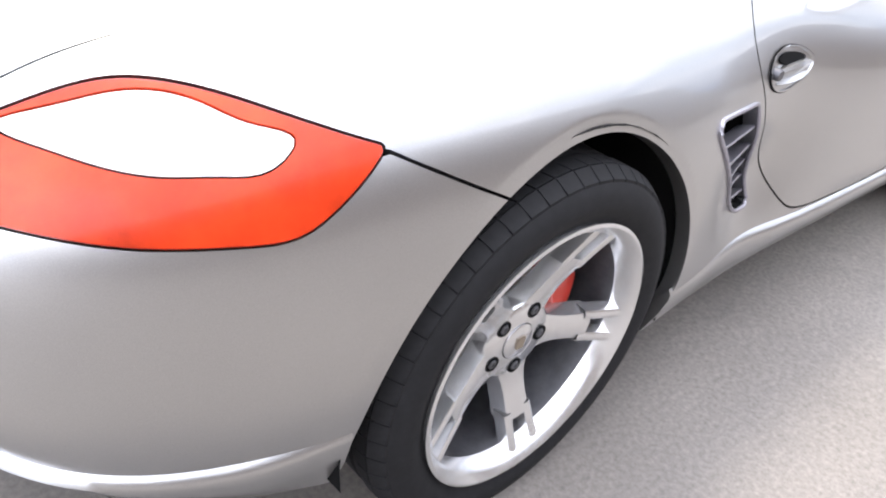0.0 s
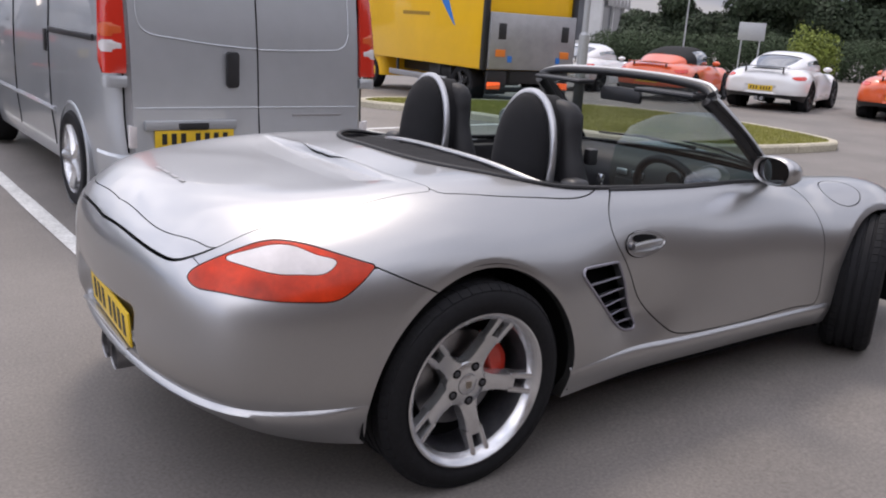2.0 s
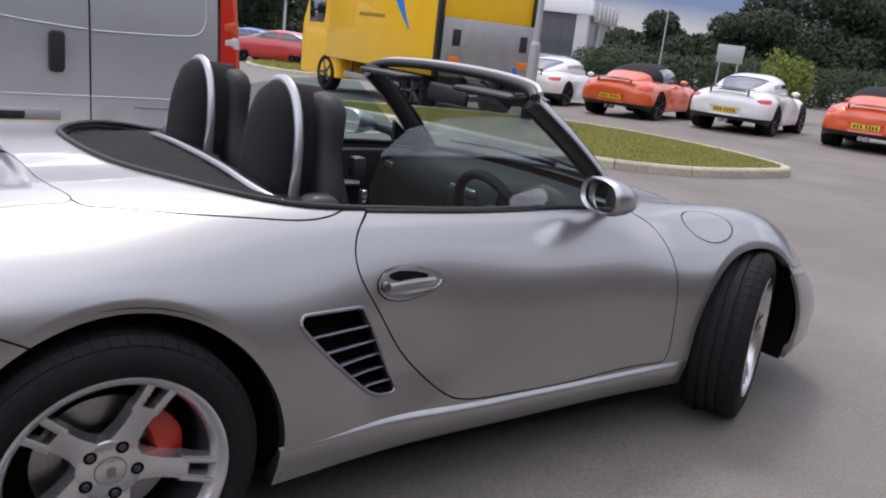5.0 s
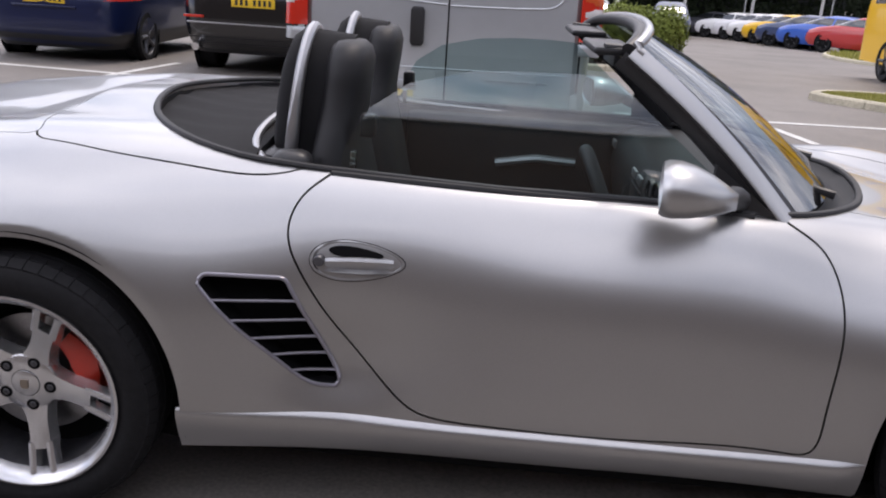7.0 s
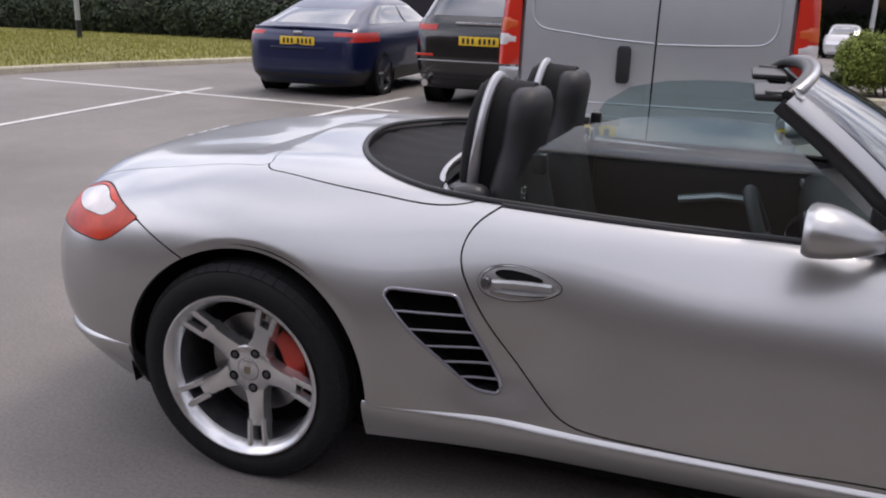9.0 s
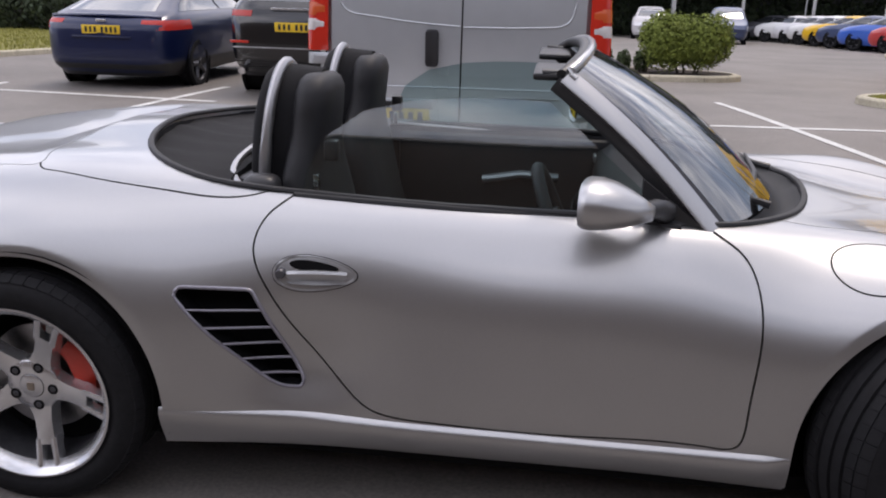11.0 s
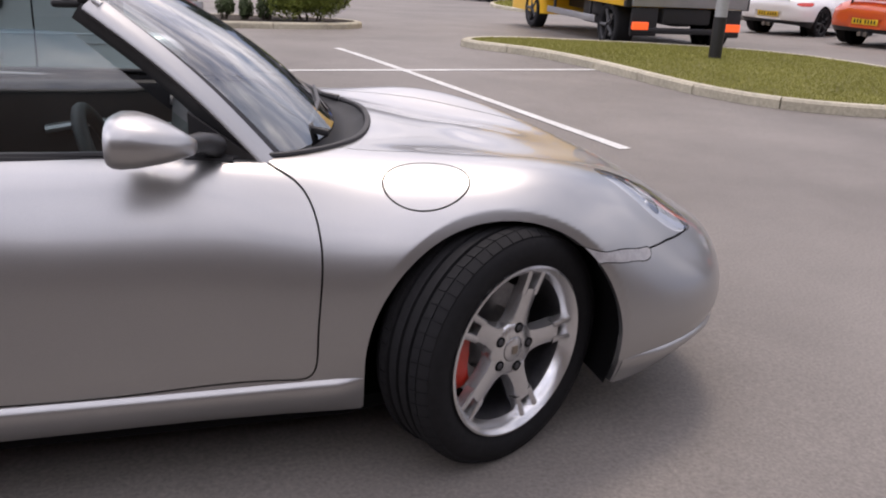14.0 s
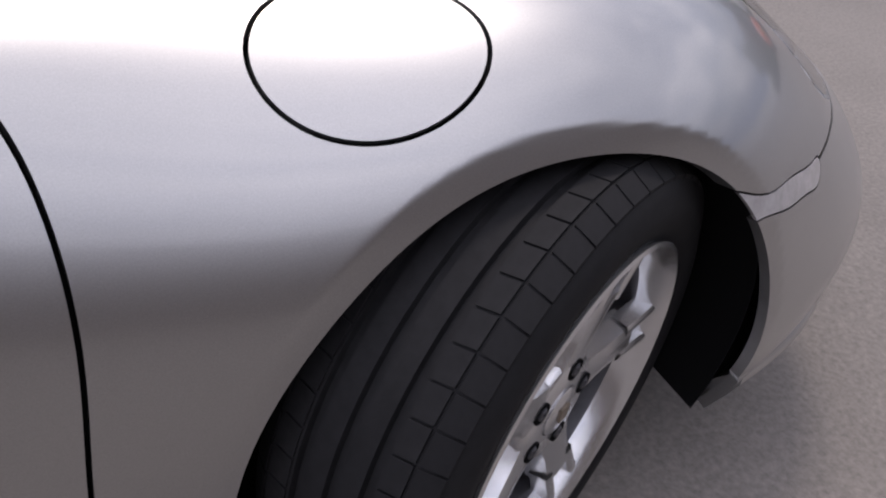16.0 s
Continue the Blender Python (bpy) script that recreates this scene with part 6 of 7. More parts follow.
def build_lorry():
    """Local x ahead, tail at 0."""
    t = tagged(empty("lorry"), "yellow box lorry with a grey tail lift", "lorry")
    box_body = part("box_body", box(.05, -1.15, .76, 4.45, 1.15, 3.3, .03), YELLOW, t, "yellow cargo box")
    part("corner_post", box(-.02, 1.06, .76, .08, 1.17, 3.3, .01), TRIM, box_body, "dark corner post")
    part("corner_post", box(-.02, -1.17, .76, .08, -1.06, 3.3, .01), TRIM, box_body, "dark corner post")
    lift = part("tail_lift", box(-.10, -1.08, .78, -.03, 1.08, 1.85, .015), ALU, t, "grey alloy tail lift, folded up")
    for s in (-1, 1):
        part("lift_slot", box(-.115, s * .80 - .09, 1.35, -.10, s * .80 + .09, 1.65, .01), TRIM, lift, "dark slot")
        part("hazard_mark", box(-.112, s * .82 - .12, 1.02, -.101, s * .82 + .12, 1.16, .004), ORANGE_LENS, lift, "orange hazard mark")
        part("tail_lamp", box(-.06, s * .88 - .15, .40, .0, s * .88 + .15, .53, .015), LIT_LENS, t, "red tail lamp, lit")
        part("hazard_sticker", box(-.107, s * .62 - .09, .92, -.101, s * .62 + .02, 1.04), LORRY_BLUE, lift, "blue sticker", smooth=0)
        part("guard_post", box(1.55, s * 1.06 - .02, .40, 1.62, s * 1.06 + .02, .76, .006), TRIM, t, "dark guard post")
        part("guard_post", box(3.25, s * 1.06 - .02, .40, 3.32, s * 1.06 + .02, .76, .006), TRIM, t, "dark guard post")
        part("lower_rail", box(.06, s * 1.152 - .004, .76, 4.44, s * 1.152 + .004, .82, .002), ALU, box_body, "grey lower rail of the cargo box")
        part("mudguard", box(-.02, s * .80 - .24, .30, .03, s * .80 + .24, .76, .01), TRIM, t, "black mudflap")
        road_wheel(t, .75, s * .93, .40, .36, TRIM)
        road_wheel(t, 4.55, s * .95, .40, .26, TRIM)
        part("side_guard", box(1.3, s * 1.08 - .02, .40, 3.6, s * 1.08 + .02, .52, .01), ALU, t, "grey side guard rail")
        part("side_tank", box(1.35, s * .72 - .22, .35, 2.2, s * .72 + .22, .76, .05), TRIM, t, "dark side locker")
        bm = bmesh.new()
        n = 14
        outer = [(1.0 + .42 * math.sin(k / n * 1.9), 1.55 + 1.35 * (k / n)) for k in range(n + 1)]
        inner = [(1.0 + .42 * math.sin(k / n * 1.9) + .38 * math.sin(math.pi * min(1, k / n * .62 + .02)), 1.55 + 1.35 * (k / n)) for k in range(n + 1)]
        prism([*outer, *inner[::-1]], s * 1.151, s * 1.158, "Y", bm=bm)
        part("blue_crescent", bm, LORRY_BLUE, box_body, "painted blue crescent", smooth=0)
        for k, (x0, x1, z) in enumerate(((1.75, 3.1, 2.15), (1.95, 3.0, 1.72))):
            part("lettering_bar", box(x0, s * 1.151, z, x1, s * 1.158, z + (.26 if k == 0 else .07)), material("faded_ink", (.30, .16, .01), rough=.5), box_body, "plain lettering bar", smooth=0)
    part("lettering_bar", box(-.005, -.35, 2.75, .049, .55, 2.98), material("faded_ink", (.30, .16, .01), rough=.5), box_body, "plain lettering bar", smooth=0)
    part("blue_drop", lathe([(0, .0), (.16, .0), (.16, .02), (0, .02)], 24), LORRY_BLUE, box_body, "painted blue drop")
    box_body.children[-1].matrix_local = pose(.03, .62, 2.5, 0, 0, 90)
    part("chassis", box(.0, -.45, .50, 4.6, .45, .76, .02), TRIM, t, "dark chassis")
    part("under_run_bar", box(-.05, -1.0, .34, .03, 1.0, .44, .02), TRIM, t, "black bar below the tail")
    cab = part("cab", rings(fill_levels([(.32, 4.0, 6.05, 1.05), (.9, 4.0, 6.0, 1.08), (1.4, 4.0, 6.0, 1.08), (1.9, 4.05, 5.85, 1.05), (2.25, 4.1, 5.6, 1.0), (2.40, 4.3, 5.3, .85)], 14), .18, 64), YELLOW, t, "yellow lorry cab")
    part("cab_window", box(4.75, 1.045, 1.45, 5.55, 1.075, 1.98, .02), DARK_GLASS, cab, "dark cab window")
    part("cab_window", box(4.75, -1.075, 1.45, 5.55, -1.045, 1.98, .02), DARK_GLASS, cab, "dark cab window")
    t.matrix_world = pose(8.45, 10.2, lie(8.4, 12) - .07, 0, 0, 89) @ Matrix.Scale(.99, 4)
    return t


build_lorry()

# ---- vehicles far off ----
FAR = [material("far_paint", c, rough=.3, coat=.8) for c in ((.75, .75, .75), (.72, .72, .74), (.78, .45, .02), (.03, .05, .12), (.02, .10, .45), (.45, .03, .03), (.05, .05, .06))]
for k, (x, y, turn, c, words) in enumerate(((10.4, 47.5, -52, 6, "dark hatchback"), (11.0, 45.2, -52, 0, "white hatchback"), (11.5, 43.0, -52, 1, "pale silver hatchback"), (11.6, 40.6, -52, 0, "white saloon"), (11.7, 38.2, -52, 2, "yellow hatchback"), (11.6, 35.6, -52, 3, "dark blue hatchback"),
                                     (11.8, 33.2, -52, 4, "bright blue hatchback"), (12.3, 31.0, -52, 5, "red hatchback"))):
    ob = vehicle("far_car", words + " in a long row of parked cars", "far row of cars", FAR[c], SALOON, .30, (1.03, 1.36), ((-1.3, -.35), (-.28, .75)), seg=32, n=12, tail=(), plate=None)
    ob.matrix_world = pose(x + 2.0, y + 1.0, lie(x, y), 0, 0, turn + 180)
for x, y, turn, c, words in ((8.3, 41.0, -100, 3, "dark pickup facing the road"), (5.2, 46.5, -95, 1, "grey saloon facing the road")):
    ob = vehicle("far_car", words, "", FAR[c], SUV, .27, (1.20, 1.60), ((-1.75, -.95), (-.85, 0.0), (.06, .7)), ((-1.42, .37), (1.45, .37)), seg=32, n=12, tail=(), plate=None)
    ob.matrix_world = pose(x, y, lie(x, y), 0, 0, turn)



# ---- kerbs, grass, planting ----
GRASS = material("grass", (.24, .225, .055), rough=.95, grain=(6, .35), stains=(.5, .3), bump=(60, 1.0, .03))
BLADE = material("grass_blade", (.26, .255, .06), rough=.9, spread=.22)
KERB = material("kerb_stone", (.50, .455, .35), rough=.85, grain=(25, .25), stains=(1.2, .25), bump=(90, .4, .004))
SOIL = material("soil", (.05, .036, .026), rough=1.0, grain=(15, .4), bump=(40, 1.0, .03))


def kerbed_bed(name, label, outline, fill, height=.11, width=.13, smooth_line=True, stones=True):
    """A bed with a ring of kerb stones round it, each a piece of its own."""
    line = loop_of(outline, 160) if smooth_line else np.array(outline, float)
    mid = line.mean(0)
    bed = tagged(empty(name), label, "bed", kind="structure")
    bm = bmesh.new()
    top = [bm.verts.new((a, b, lie(a, b) + height - .012)) for a, b in line]
    bm.faces.new(top)
    bmesh.ops.triangulate(bm, faces=bm.faces[:])
    ob = part("fill", bm, fill, bed, smooth=0)
    d = np.r_[0, np.cumsum(np.linalg.norm(np.diff(np.vstack([line, line[:1]]), axis=0), axis=1))]
    n = max(8, int(d[-1] / .915))
    ring = np.vstack([line, line[:1]])
    for k in range(n):
        s0, s1 = d[-1] * (k + .006) / n, d[-1] * (k + .994) / n
        bm = bmesh.new()
        rows = []
        for s in np.linspace(s0, s1, 4):
            p = np.array([np.interp(s, d, ring[:, i]) for i in (0, 1)])
            q = np.array([np.interp(min(s + .02, d[-1]), d, ring[:, i]) - np.interp(max(s - .02, 0), d, ring[:, i]) for i in (0, 1)])
            q /= np.linalg.norm(q) + 1e-9
            nrm = np.array([q[1], -q[0]])
            if (p - mid) @ nrm < 0:
                nrm = -nrm
            z = lie(*p)
            rows.append([bm.verts.new((*(p + nrm * o), z + h)) for o, h in ((0, -.05), (0, height), (width * .78, height), (width * .96, height - .025), (width, -.05))])
        for r, t in zip(rows, rows[1:]):
            for i in range(4):
                bm.faces.new((r[i], r[i + 1], t[i + 1], t[i]))
        bm.faces.new(rows[0])
        bm.faces.new(rows[-1])
        part("kerb_stone", bm, KERB, bed, smooth=30)
    return bed, line


def tufts(name, label, line, count, size, mat, base, seed):
    rng = np.random.default_rng(seed)
    lo, hi = line.min(0), line.max(0)
    pts = rng.uniform(lo, hi, (count * 3, 2))
    pts = pts[inside(pts, line) > .03][:count]
    v, f = [], []
    for k, (x, y) in enumerate(pts):
        a, h, w = rng.uniform(0, 6.28), size * rng.uniform(.5, 1.3), size * .22
        z = lie(x, y) + base
        c, s = math.cos(a) * w, math.sin(a) * w
        lx, ly = rng.uniform(-.5, .5, 2) * h
        v += [(x - c, y - s, z), (x + c, y + s, z), (x + lx, y + ly, z + h)]
        f.append((3 * k, 3 * k + 1, 3 * k + 2))
    me = bpy.data.meshes.new(name)
    me.from_pydata(v, [], f)
    return tagged(put(name, me, mat), label, "grass", kind="stuff")


isle, line = kerbed_bed("grass_island", "kerbed grass strip between the bays and the road",
                        [(4.45, 9.65), (4.85, 8.80), (5.20, 7.95), (5.44, 6.75), (5.60, 5.5), (5.97, 4.55), (6.85, 3.98), (8.2, 3.85), (8.9, 3.95), (9.25, 4.5), (9.5, 5.6), (9.45, 7.0), (9.0, 8.4), (7.8, 9.4), (6.2, 10.0), (5.0, 10.15)], GRASS)
tufts("island_grass", "short mown grass on the kerbed strip", line, 42000, .032, BLADE, .09, 3)
lawn, line = kerbed_bed("side_lawn", "mown lawn with a pale kerb beside the car park",
                        [(-11.5, 6.6), (-10.9, 9.5), (-10.55, 12.4), (-10.45, 15.0), (-11.2, 18), (-14, 23), (-22, 27), (-34, 20), (-36, 8), (-26, 3), (-15, 3.5)], GRASS)
tufts("lawn_grass", "mown grass of the side lawn", line, 40000, .07, BLADE, .09, 4)
bed, line = kerbed_bed("shrub_bed", "kerbed planting bed with dark soil and a green shrub", [(-1.0, 12.6), (.6, 12.5), (1.8, 12.55), (2.8, 12.75), (3.35, 13.2), (3.3, 13.9), (2.6, 14.5), (1.2, 14.7), (-.6, 14.6), (-1.6, 13.8)], SOIL)
verge, line = kerbed_bed("far_verge", "long grass verge beyond the road", [(11.5, 21.5), (14.5, 21.6), (18.5, 22.6), (23, 21.5), (28, 20), (31, 22), (30, 30), (24, 36), (16, 34), (11, 27)], GRASS, stones=False)
tufts("verge_grass", "rough grass of the far verge", line, 12000, .12, BLADE, .09, 5)

LEAF_LIME = material("lime_leaf", (.15, .19, .03), rough=.8, spread=.3)
LEAF_DARK = material("dark_leaf", (.030, .046, .022), rough=.85, spread=.35)
LEAF_MID = material("mid_leaf", (.055, .080, .030), rough=.8, spread=.35)
LEAF_HEDGE = material("hedge_leaf", (.040, .062, .028), rough=.85, spread=.25)
BARK = material("bark", (.07, .055, .042), rough=.95, grain=(20, .4), bump=(60, .8, .02))


def leaf_cloud(clumps, count, size, rng):
    """Small folded leaves on uneven clumps (x, y, z, rx, ry, rz)."""
    clumps = np.array(clumps, float)
    w = clumps[:, 3] * clumps[:, 4] + clumps[:, 5] * clumps[:, 3]
    pick = rng.choice(len(clumps), count, p=w / w.sum())
    d = rng.normal(size=(count, 3))
    d /= np.linalg.norm(d, axis=1, keepdims=True)
    rad = rng.uniform(.55, 1.04, count) ** .6
    rad *= 1 + .12 * np.sin(d[:, 0] * 7 + pick) * np.cos(d[:, 1] * 6 + d[:, 2] * 5)
    c = clumps[pick, :3] + d * clumps[pick, 3:] * rad[:, None]
    u = rng.normal(size=(count, 3))
    u -= d * (u * d).sum(1, keepdims=True) * .6
    u /= np.linalg.norm(u, axis=1, keepdims=True)
    t = np.cross(u, d + rng.normal(size=(count, 3)) * .5)
    t /= np.linalg.norm(t, axis=1, keepdims=True) + 1e-9
    s = size * rng.uniform(.6, 1.4, (count, 1))
    v = np.stack([c - u * s, c + t * s * .5, c + u * s, c - t * s * .5], 1).reshape(-1, 3)
    return v, np.arange(count * 4).reshape(-1, 4)


def foliage(name, parent, clumps, count, size, mat, seed, label=""):
    v, f = leaf_cloud(clumps, count, size, np.random.default_rng(seed))
    me = bpy.data.meshes.new(name)
    me.from_pydata(v.tolist(), [], f.tolist())
    return put(name, me, mat, parent, label)


def shrub(name, label, at, size, mat, seed, count, leaf, clumps=9):
    ob = tagged(empty(name), label, "shrub")
    rng = np.random.default_rng(seed)
    x, y = at
    z = lie(x, y) + .08
    sx, sy, sz = size
    cl = [(x + rng.uniform(-.62, .62) * sx, y + rng.uniform(-.6, .6) * sy, z + sz * rng.uniform(.45, .68), sx * rng.uniform(.32, .45), sy * rng.uniform(.4, .55), sz * rng.uniform(.34, .46)) for _ in range(clumps)]
    foliage("leaves", ob, cl, count, leaf, mat, seed + 1)
    for k in range(5):
        c = cl[k]
        part("stem", tube([(x + (c[0] - x) * .3, y + (c[1] - y) * .3, z - .06), (c[0], c[1], c[2])], [.02, .008], 6), BARK, ob)
    return ob


shrub("shrub", "rounded yellow-green shrub in a kerbed bed", (2.6, 13.5), (1.02, .7, 1.05), LEAF_LIME, 11, 26000, .03, 16)
for k, x in enumerate((1.0, 1.38, 1.75)):
    shrub("small_shrub", "small clipped shrub in the soil bed", (x, 13.3), (.2, .2, .42), LEAF_MID, 21 + k, 900, .03, 5)
shrub("shrub", "pale yellow-green shrub behind the parked sports cars", (22.0, 12.6), (1.2, .9, 2.0), LEAF_LIME, 27, 5000, .05, 12)
for k, (x, y, sx, sz, m) in enumerate(((14.6, 22.6, 1.6, .7, LEAF_LIME), (17.2, 23.4, 1.7, .8, LEAF_LIME), (19.6, 23.6, 1.2, .6, LEAF_MID))):
    shrub("border_shrub", "low yellow-green border shrub on the verge", (x, y), (sx, .9, sz), m, 31 + k, 2200, .07, 8)
ROCK = material("pale_rock", (.55, .52, .46), rough=.9, grain=(6, .2), bump=(12, .8, .05))
for k, (x, y, r) in enumerate(((18.4, 22.7, .75), (16.0, 22.3, .45))):
    bm = bmesh.new()
    bmesh.ops.create_icosphere(bm, subdivisions=3, radius=1)
    for q in bm.verts:
        q.co *= 1 + .18 * noise.noise(q.co * 1.6 + Vector((k * 5, 0, 0)))
        q.co = Vector((q.co.x * r * 1.5, q.co.y * r, q.co.z * r * .55))
    ob = tagged(part("boulder", bm, ROCK, smooth=60), "pale rounded boulder on the verge", "rock", "boulders")
    ob.matrix_world = pose(x, y, lie(x, y) + .2, 0, 0, 30 * k)


def tree(at, height, spread, seed, mat=LEAF_DARK, count=12000, leaf=.16):
    ob = tagged(empty("tree"), "tall dark green broadleaf tree with a dense crown", "tree", "dark trees")
    rng = np.random.default_rng(seed)
    x, y = at
    z = lie(x, y)
    part("trunk", tube([(x, y, z - .2), (x + .05, y, z + height * .25), (x - .08, y + .05, z + height * .55), (x, y, z + height * .8)], [height * .035, height * .026, height * .016, .03], 9), BARK, ob)
    cl = []
    for k in range(11):
        a, h = rng.uniform(0, 6.28), rng.uniform(.28, .9)
        r = spread * (1 - abs(h - .5) * .9) * rng.uniform(.25, .72)
        c = (x + math.cos(a) * r, y + math.sin(a) * r, z + height * h)
        s = spread * rng.uniform(.34, .52)
        cl.append((*c, s, s, s * .8))
        if k < 6:
            part("limb", tube([(x, y, z + height * (h * .55)), ((x + c[0]) / 2, (y + c[1]) / 2, z + height * h * .82), c], [height * .012, height * .008, .02], 6), BARK, ob)
    foliage("crown", ob, cl, count, leaf, mat, seed + 7)
    return ob


# trees behind the row of sports cars
for k in range(18):
    f = k / 17
    x, y = 45 + 16 * f + (k % 3) * 2.0, 41 - 27 * f + (k % 2) * 3
    tree((x, y), float(np.interp(f, [0, .15, .4, .6, .7, 1], [2.8, 5.0, 7.6, 8.6, 7.8, 11.5])) + (k * 37 % 3) * .3, 2.8 + 1.9 * f, 100 + k)
# trees and shade behind the far row and the blue saloon
for k in range(9):
    tree((-2 + 4.0 * k, 60 + (k % 3) * 3), 9 + (k * 29 % 4), 4.2, 140 + k)
for k in range(8):
    tree((-31 + 2.9 * k + (k % 2), 33 + k * 1.6), 8 + (k * 13 % 3), 3.8, 170 + k)


def hedge(name, label, a, b, height, depth, mat, seed, count, leaf=.12):
    ob = tagged(empty(name), label, "hedge")
    a, b = Vector(a), Vector(b)
    n = max(4, int((b - a).length / 1.6))
    rng = np.random.default_rng(seed)
    cl = []
    for k in range(n + 1):
        p = a.lerp(b, k / n)
        g = lie(p.x, p.y)
        cl.append((p.x, p.y, g + height * .5 * rng.uniform(.9, 1.08), 1.25, max(depth, .9), height * .55))
    foliage("leaves", ob, cl, count, leaf, mat, seed)
    for k in range(n + 1):
        p = a.lerp(b, k / n)
        part("stem", tube([(p.x, p.y, lie(p.x, p.y) - .1), (p.x + .1, p.y, lie(p.x, p.y) + height * .6)], [.06, .03], 6), BARK, ob)
    return ob


hedge("hedge", "broad green hedge behind the parked sports cars", (38, 37), (54, 10), 2.4, 1.6, LEAF_HEDGE, 61, 80000, .075)
hedge("hedge", "dark hedge along the far edge of the lawn", (-34, 27), (-12, 25.5), 1.7, 1.0, LEAF_DARK, 62, 22000, .09)
hedge("hedge", "dark hedge beyond the far row of cars", (-4, 55), (34, 50), 2.6, 1.4, LEAF_DARK, 63, 26000, .13)

# dark boarded fence behind the lawn
FENCE = material("dark_fence", (.02, .018, .022), rough=.85, grain=(8, .3), spread=.3)
fence = tagged(empty("fence"), "tall dark boarded fence behind the lawn", "fence")
for k in range(90):
    x = -40 + k * .4
    y = 28.5 - .05 * (x + 40)
    part("board", box(x, y, lie(x, y) - .1, x + .385, y + .03, lie(x, y) + 3.2), FENCE, fence, smooth=0)

# ---- posts, sign, building ----
POST = material("galvanised_post", (.40, .41, .42), rough=.5, metal=.4, grain=(20, .1))


def lamp_post(at, height, radius, label, black=True):
    x, y = at
    z = lie(x, y) + (.1 if black else 0)
    ob = tagged(empty("lamp_post"), label, "lamp post", "lamp posts")
    part("base", tube([(x, y, z - .1), (x, y, z + 1.25)], radius, 16), POST, ob, "thicker grey base")
    if black:
        part("black_band", tube([(x, y, z - .05), (x, y, z + .55)], radius * 1.03, 16), TRIM, ob, "black painted foot")
    part("collar", tube([(x, y, z + 1.22), (x, y, z + 1.30)], [radius, radius * .65], 16), POST, ob)
    part("mast", tube([(x, y, z + 1.25), (x, y, z + height)], [radius * .62, radius * .4], 14), POST, ob)
    part("lamp_head", box(x - .6, y - .12, z + height - .02, x + .1, y + .12, z + height + .08, .03), POST, ob, "grey lamp head")
    return ob


lamp_post((7.35, 7.6), 6.5, .085, "grey lamp post with a black foot on the grass strip")
lamp_post((24.3, 19.5), 7.5, .05, "thin grey lamp post beyond the parked cars", False)
lamp_post((-19.9, 19.6), 6.0, .08, "pale lamp post with a black foot on the lawn")
for k, (x, y) in enumerate(((6.5, 48), (13.5, 47), (17.5, 45))):
    lamp_post((x, y), 5.5, .06, "thin pale post by the far row", False)

totem = tagged(empty("totem_sign"), "white totem sign with a plain coloured crest", "sign")
part("slab", box(18.0, 26.2, lie(18, 26) - .1, 18.95, 26.45, 2.65, .02), material("totem_white", (.72, .72, .74), rough=.4), totem)
part("crest", prism([(18.32, 2.0), (18.63, 2.0), (18.68, 2.25), (18.65, 2.42), (18.30, 2.42), (18.27, 2.25)], 26.18, 26.2, "Y"), material("crest_red", (.28, .07, .05), rough=.5), totem, "plain red-brown crest", smooth=0)

board = tagged(empty("road_sign"), "grey board on two posts, seen from behind", "sign")
dx, dy = .62, -.78
part("panel", prism([(-.55, 0), (.55, 0), (.55, .75), (-.55, .75)], -.02, .02, "Y", bevel=.004), POST, board)
for s in (-1, 1):
    part("post", tube([(s * .38, .04, -2.2), (s * .38, .04, .6)], .035, 8), POST, board)
board.matrix_world = pose(29.9, 20.5, 1.45, 0, 0, -52)

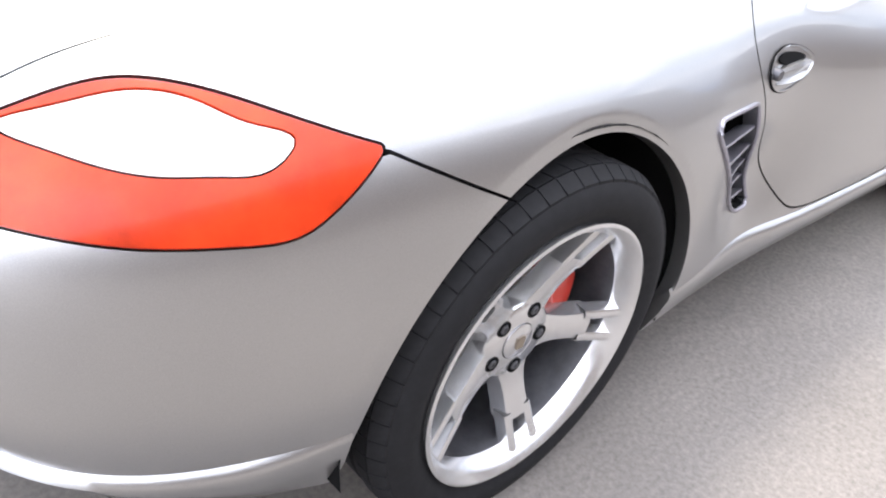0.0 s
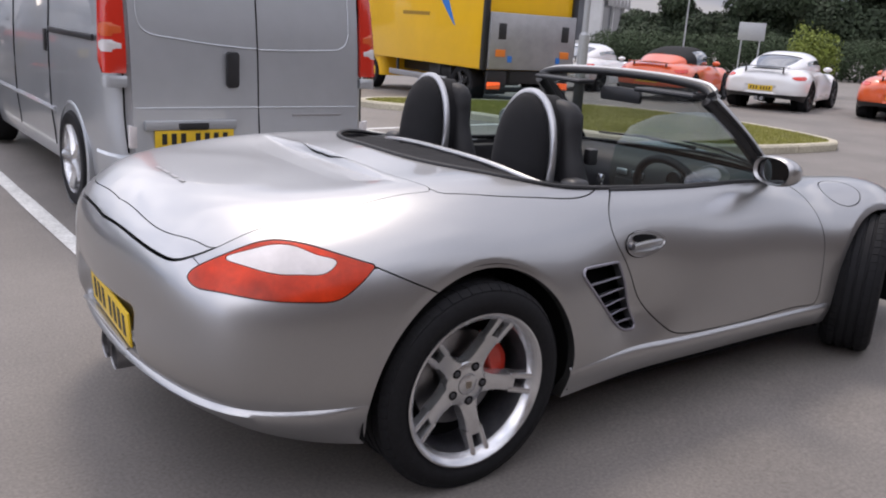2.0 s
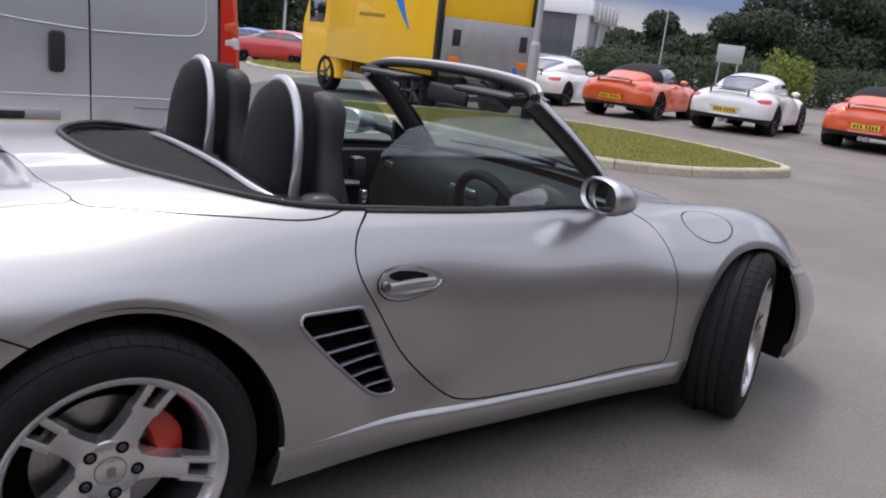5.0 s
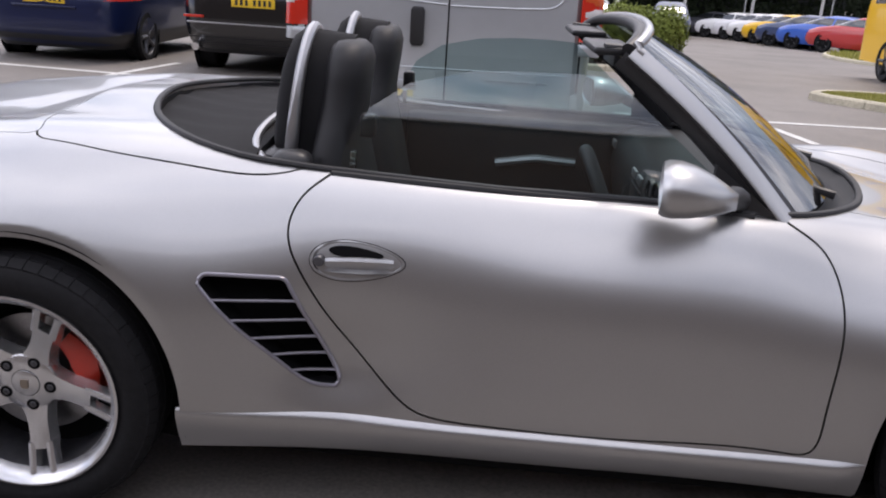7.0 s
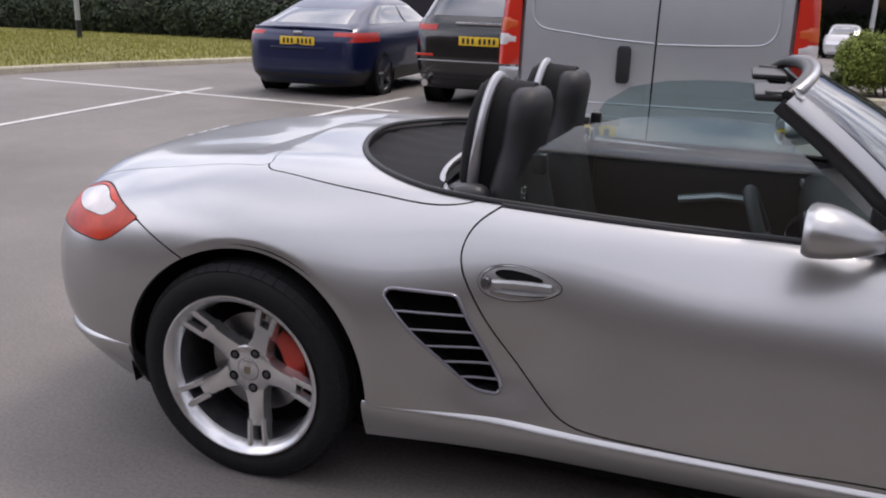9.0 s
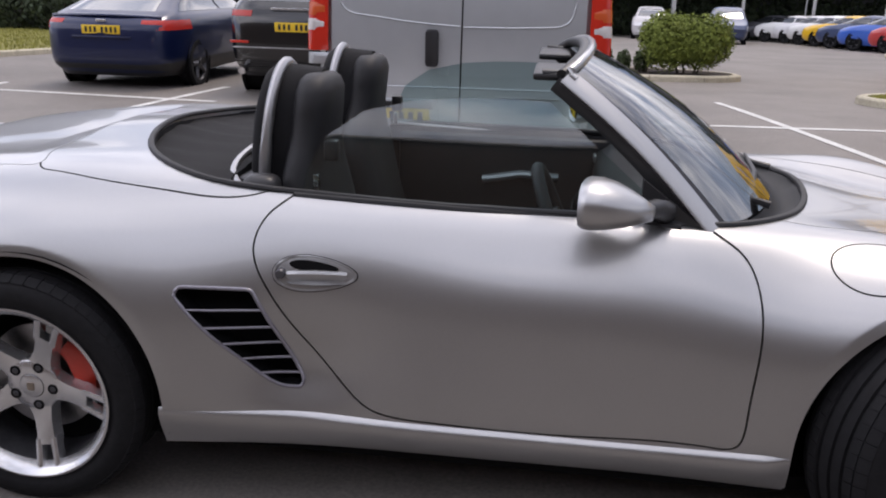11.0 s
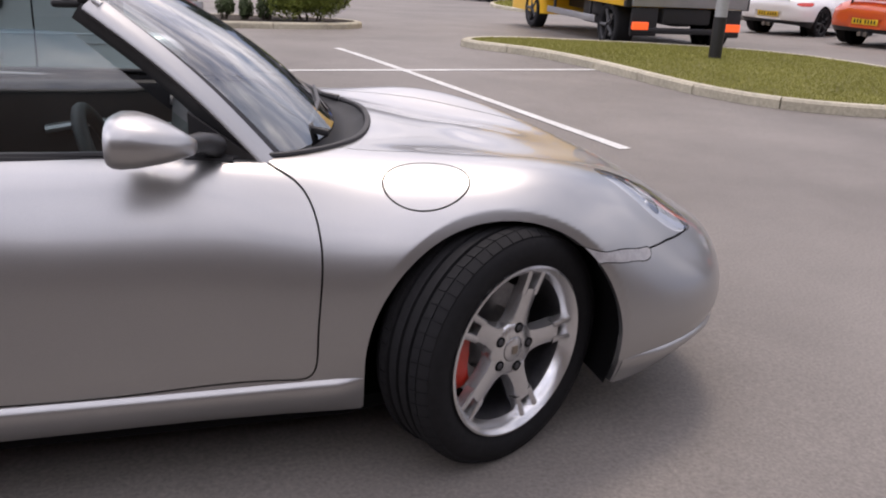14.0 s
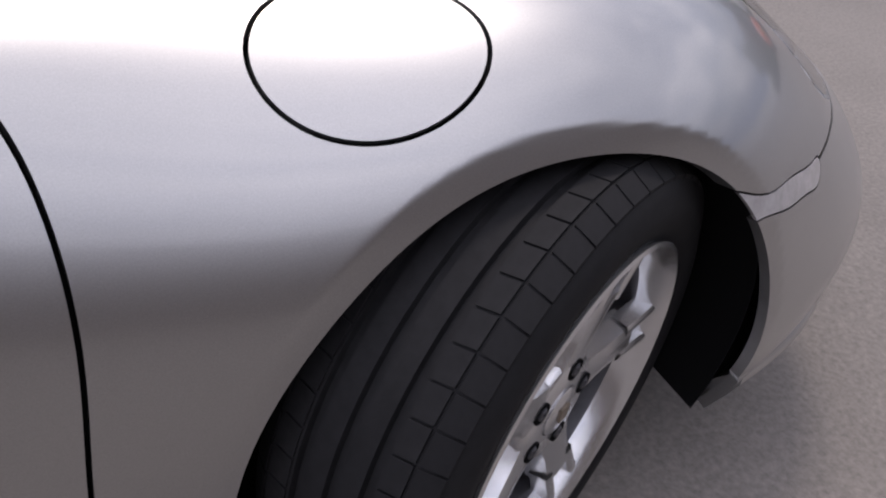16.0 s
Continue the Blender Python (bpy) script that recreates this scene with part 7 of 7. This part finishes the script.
WALL_DARK = material("dark_cladding", (.07, .075, .085), rough=.35, stains=(.4, .15), coat=.3)
WALL_PALE = material("pale_wall", (.55, .55, .54), rough=.7, stains=(.5, .15))
hall = tagged(empty("commercial_hall"), "long low hall with dark glazing and a white roof edge", "building")
L, W = 26.0, 14.0
part("wall", box(-14, 0, -4, 14, W, 4.1), WALL_DARK, hall, "dark glazed wall")
part("plinth", box(-14.02, -.06, -4, 14.02, 0, .55), WALL_PALE, hall, "pale plinth")
part("roof", box(-14.5, -.6, 4.1, 14.5, W + .6, 5.3, .08), material("roof_white", (.80, .80, .80), rough=.5), hall, "white roof edge")
for k in range(24):
    x = -13.6 + k * 1.16
    part("mullion", box(x - .03, -.05, .55, x + .03, .0, 4.1), WALL_DARK, hall)
part("corner_pillar", box(13.2, -.5, -4, 14.2, .4, 4.1), WALL_PALE, hall, "pale corner pillar")
for k in range(6):
    y = .4 + k * 2.2
    part("roof_tooth", prism([(y - .1, 5.25), (y + 1.7, 5.25), (y + .8, 3.6)], 14.4, 14.8, "X"), material("tooth_white", (.75, .75, .75), rough=.5), hall, "white roof tooth", smooth=0)
    if k % 3 == 2:
        part("side_pillar", box(13.6, y + .9, -4, 14.2, y + 1.3, 4.1), WALL_PALE, hall)
hall.matrix_world = pose(43.1, 61.7, 0, 0, 0, -55) @ pose(-.5, 0, 0)

canopy = tagged(empty("canopy"), "low dark canopy on pale posts beyond the far cars", "canopy")
part("roof", prism([(-16, 3.6), (16, 3.6), (14, 4.6), (-14, 4.6)], -5, 5, "Y"), material("canopy_slate", (.12, .12, .13), rough=.7), canopy, smooth=0)
part("back_wall", box(-15, 3.5, -3, 15, 4, 3.6), WALL_DARK, canopy)
for k in range(9):
    part("post", tube([(-15 + 3.75 * k, -4.6, -3), (-15 + 3.75 * k, -4.6, 3.6)], .09, 8), WALL_PALE, canopy)
canopy.matrix_world = pose(7, 53, lie(7, 53) + .2, 0, 0, -4)


# an unseen plain wall, added behind the camera so the car's flank reflects dark
wall = tagged(part("wall_behind", box(-45, -15.2, -.5, 50, -14.8, 8.9), material("added_wall_brown", (.095, .072, .058), rough=.9, grain=(9, .25), stains=(.4, .25))), "long plain brown wall, unseen, added to darken the car's side", "wall", kind="structure")
part("coping", box(-45.1, -15.3, 8.9, 50.1, -14.7, 9.02, .02), WALL_PALE, wall)
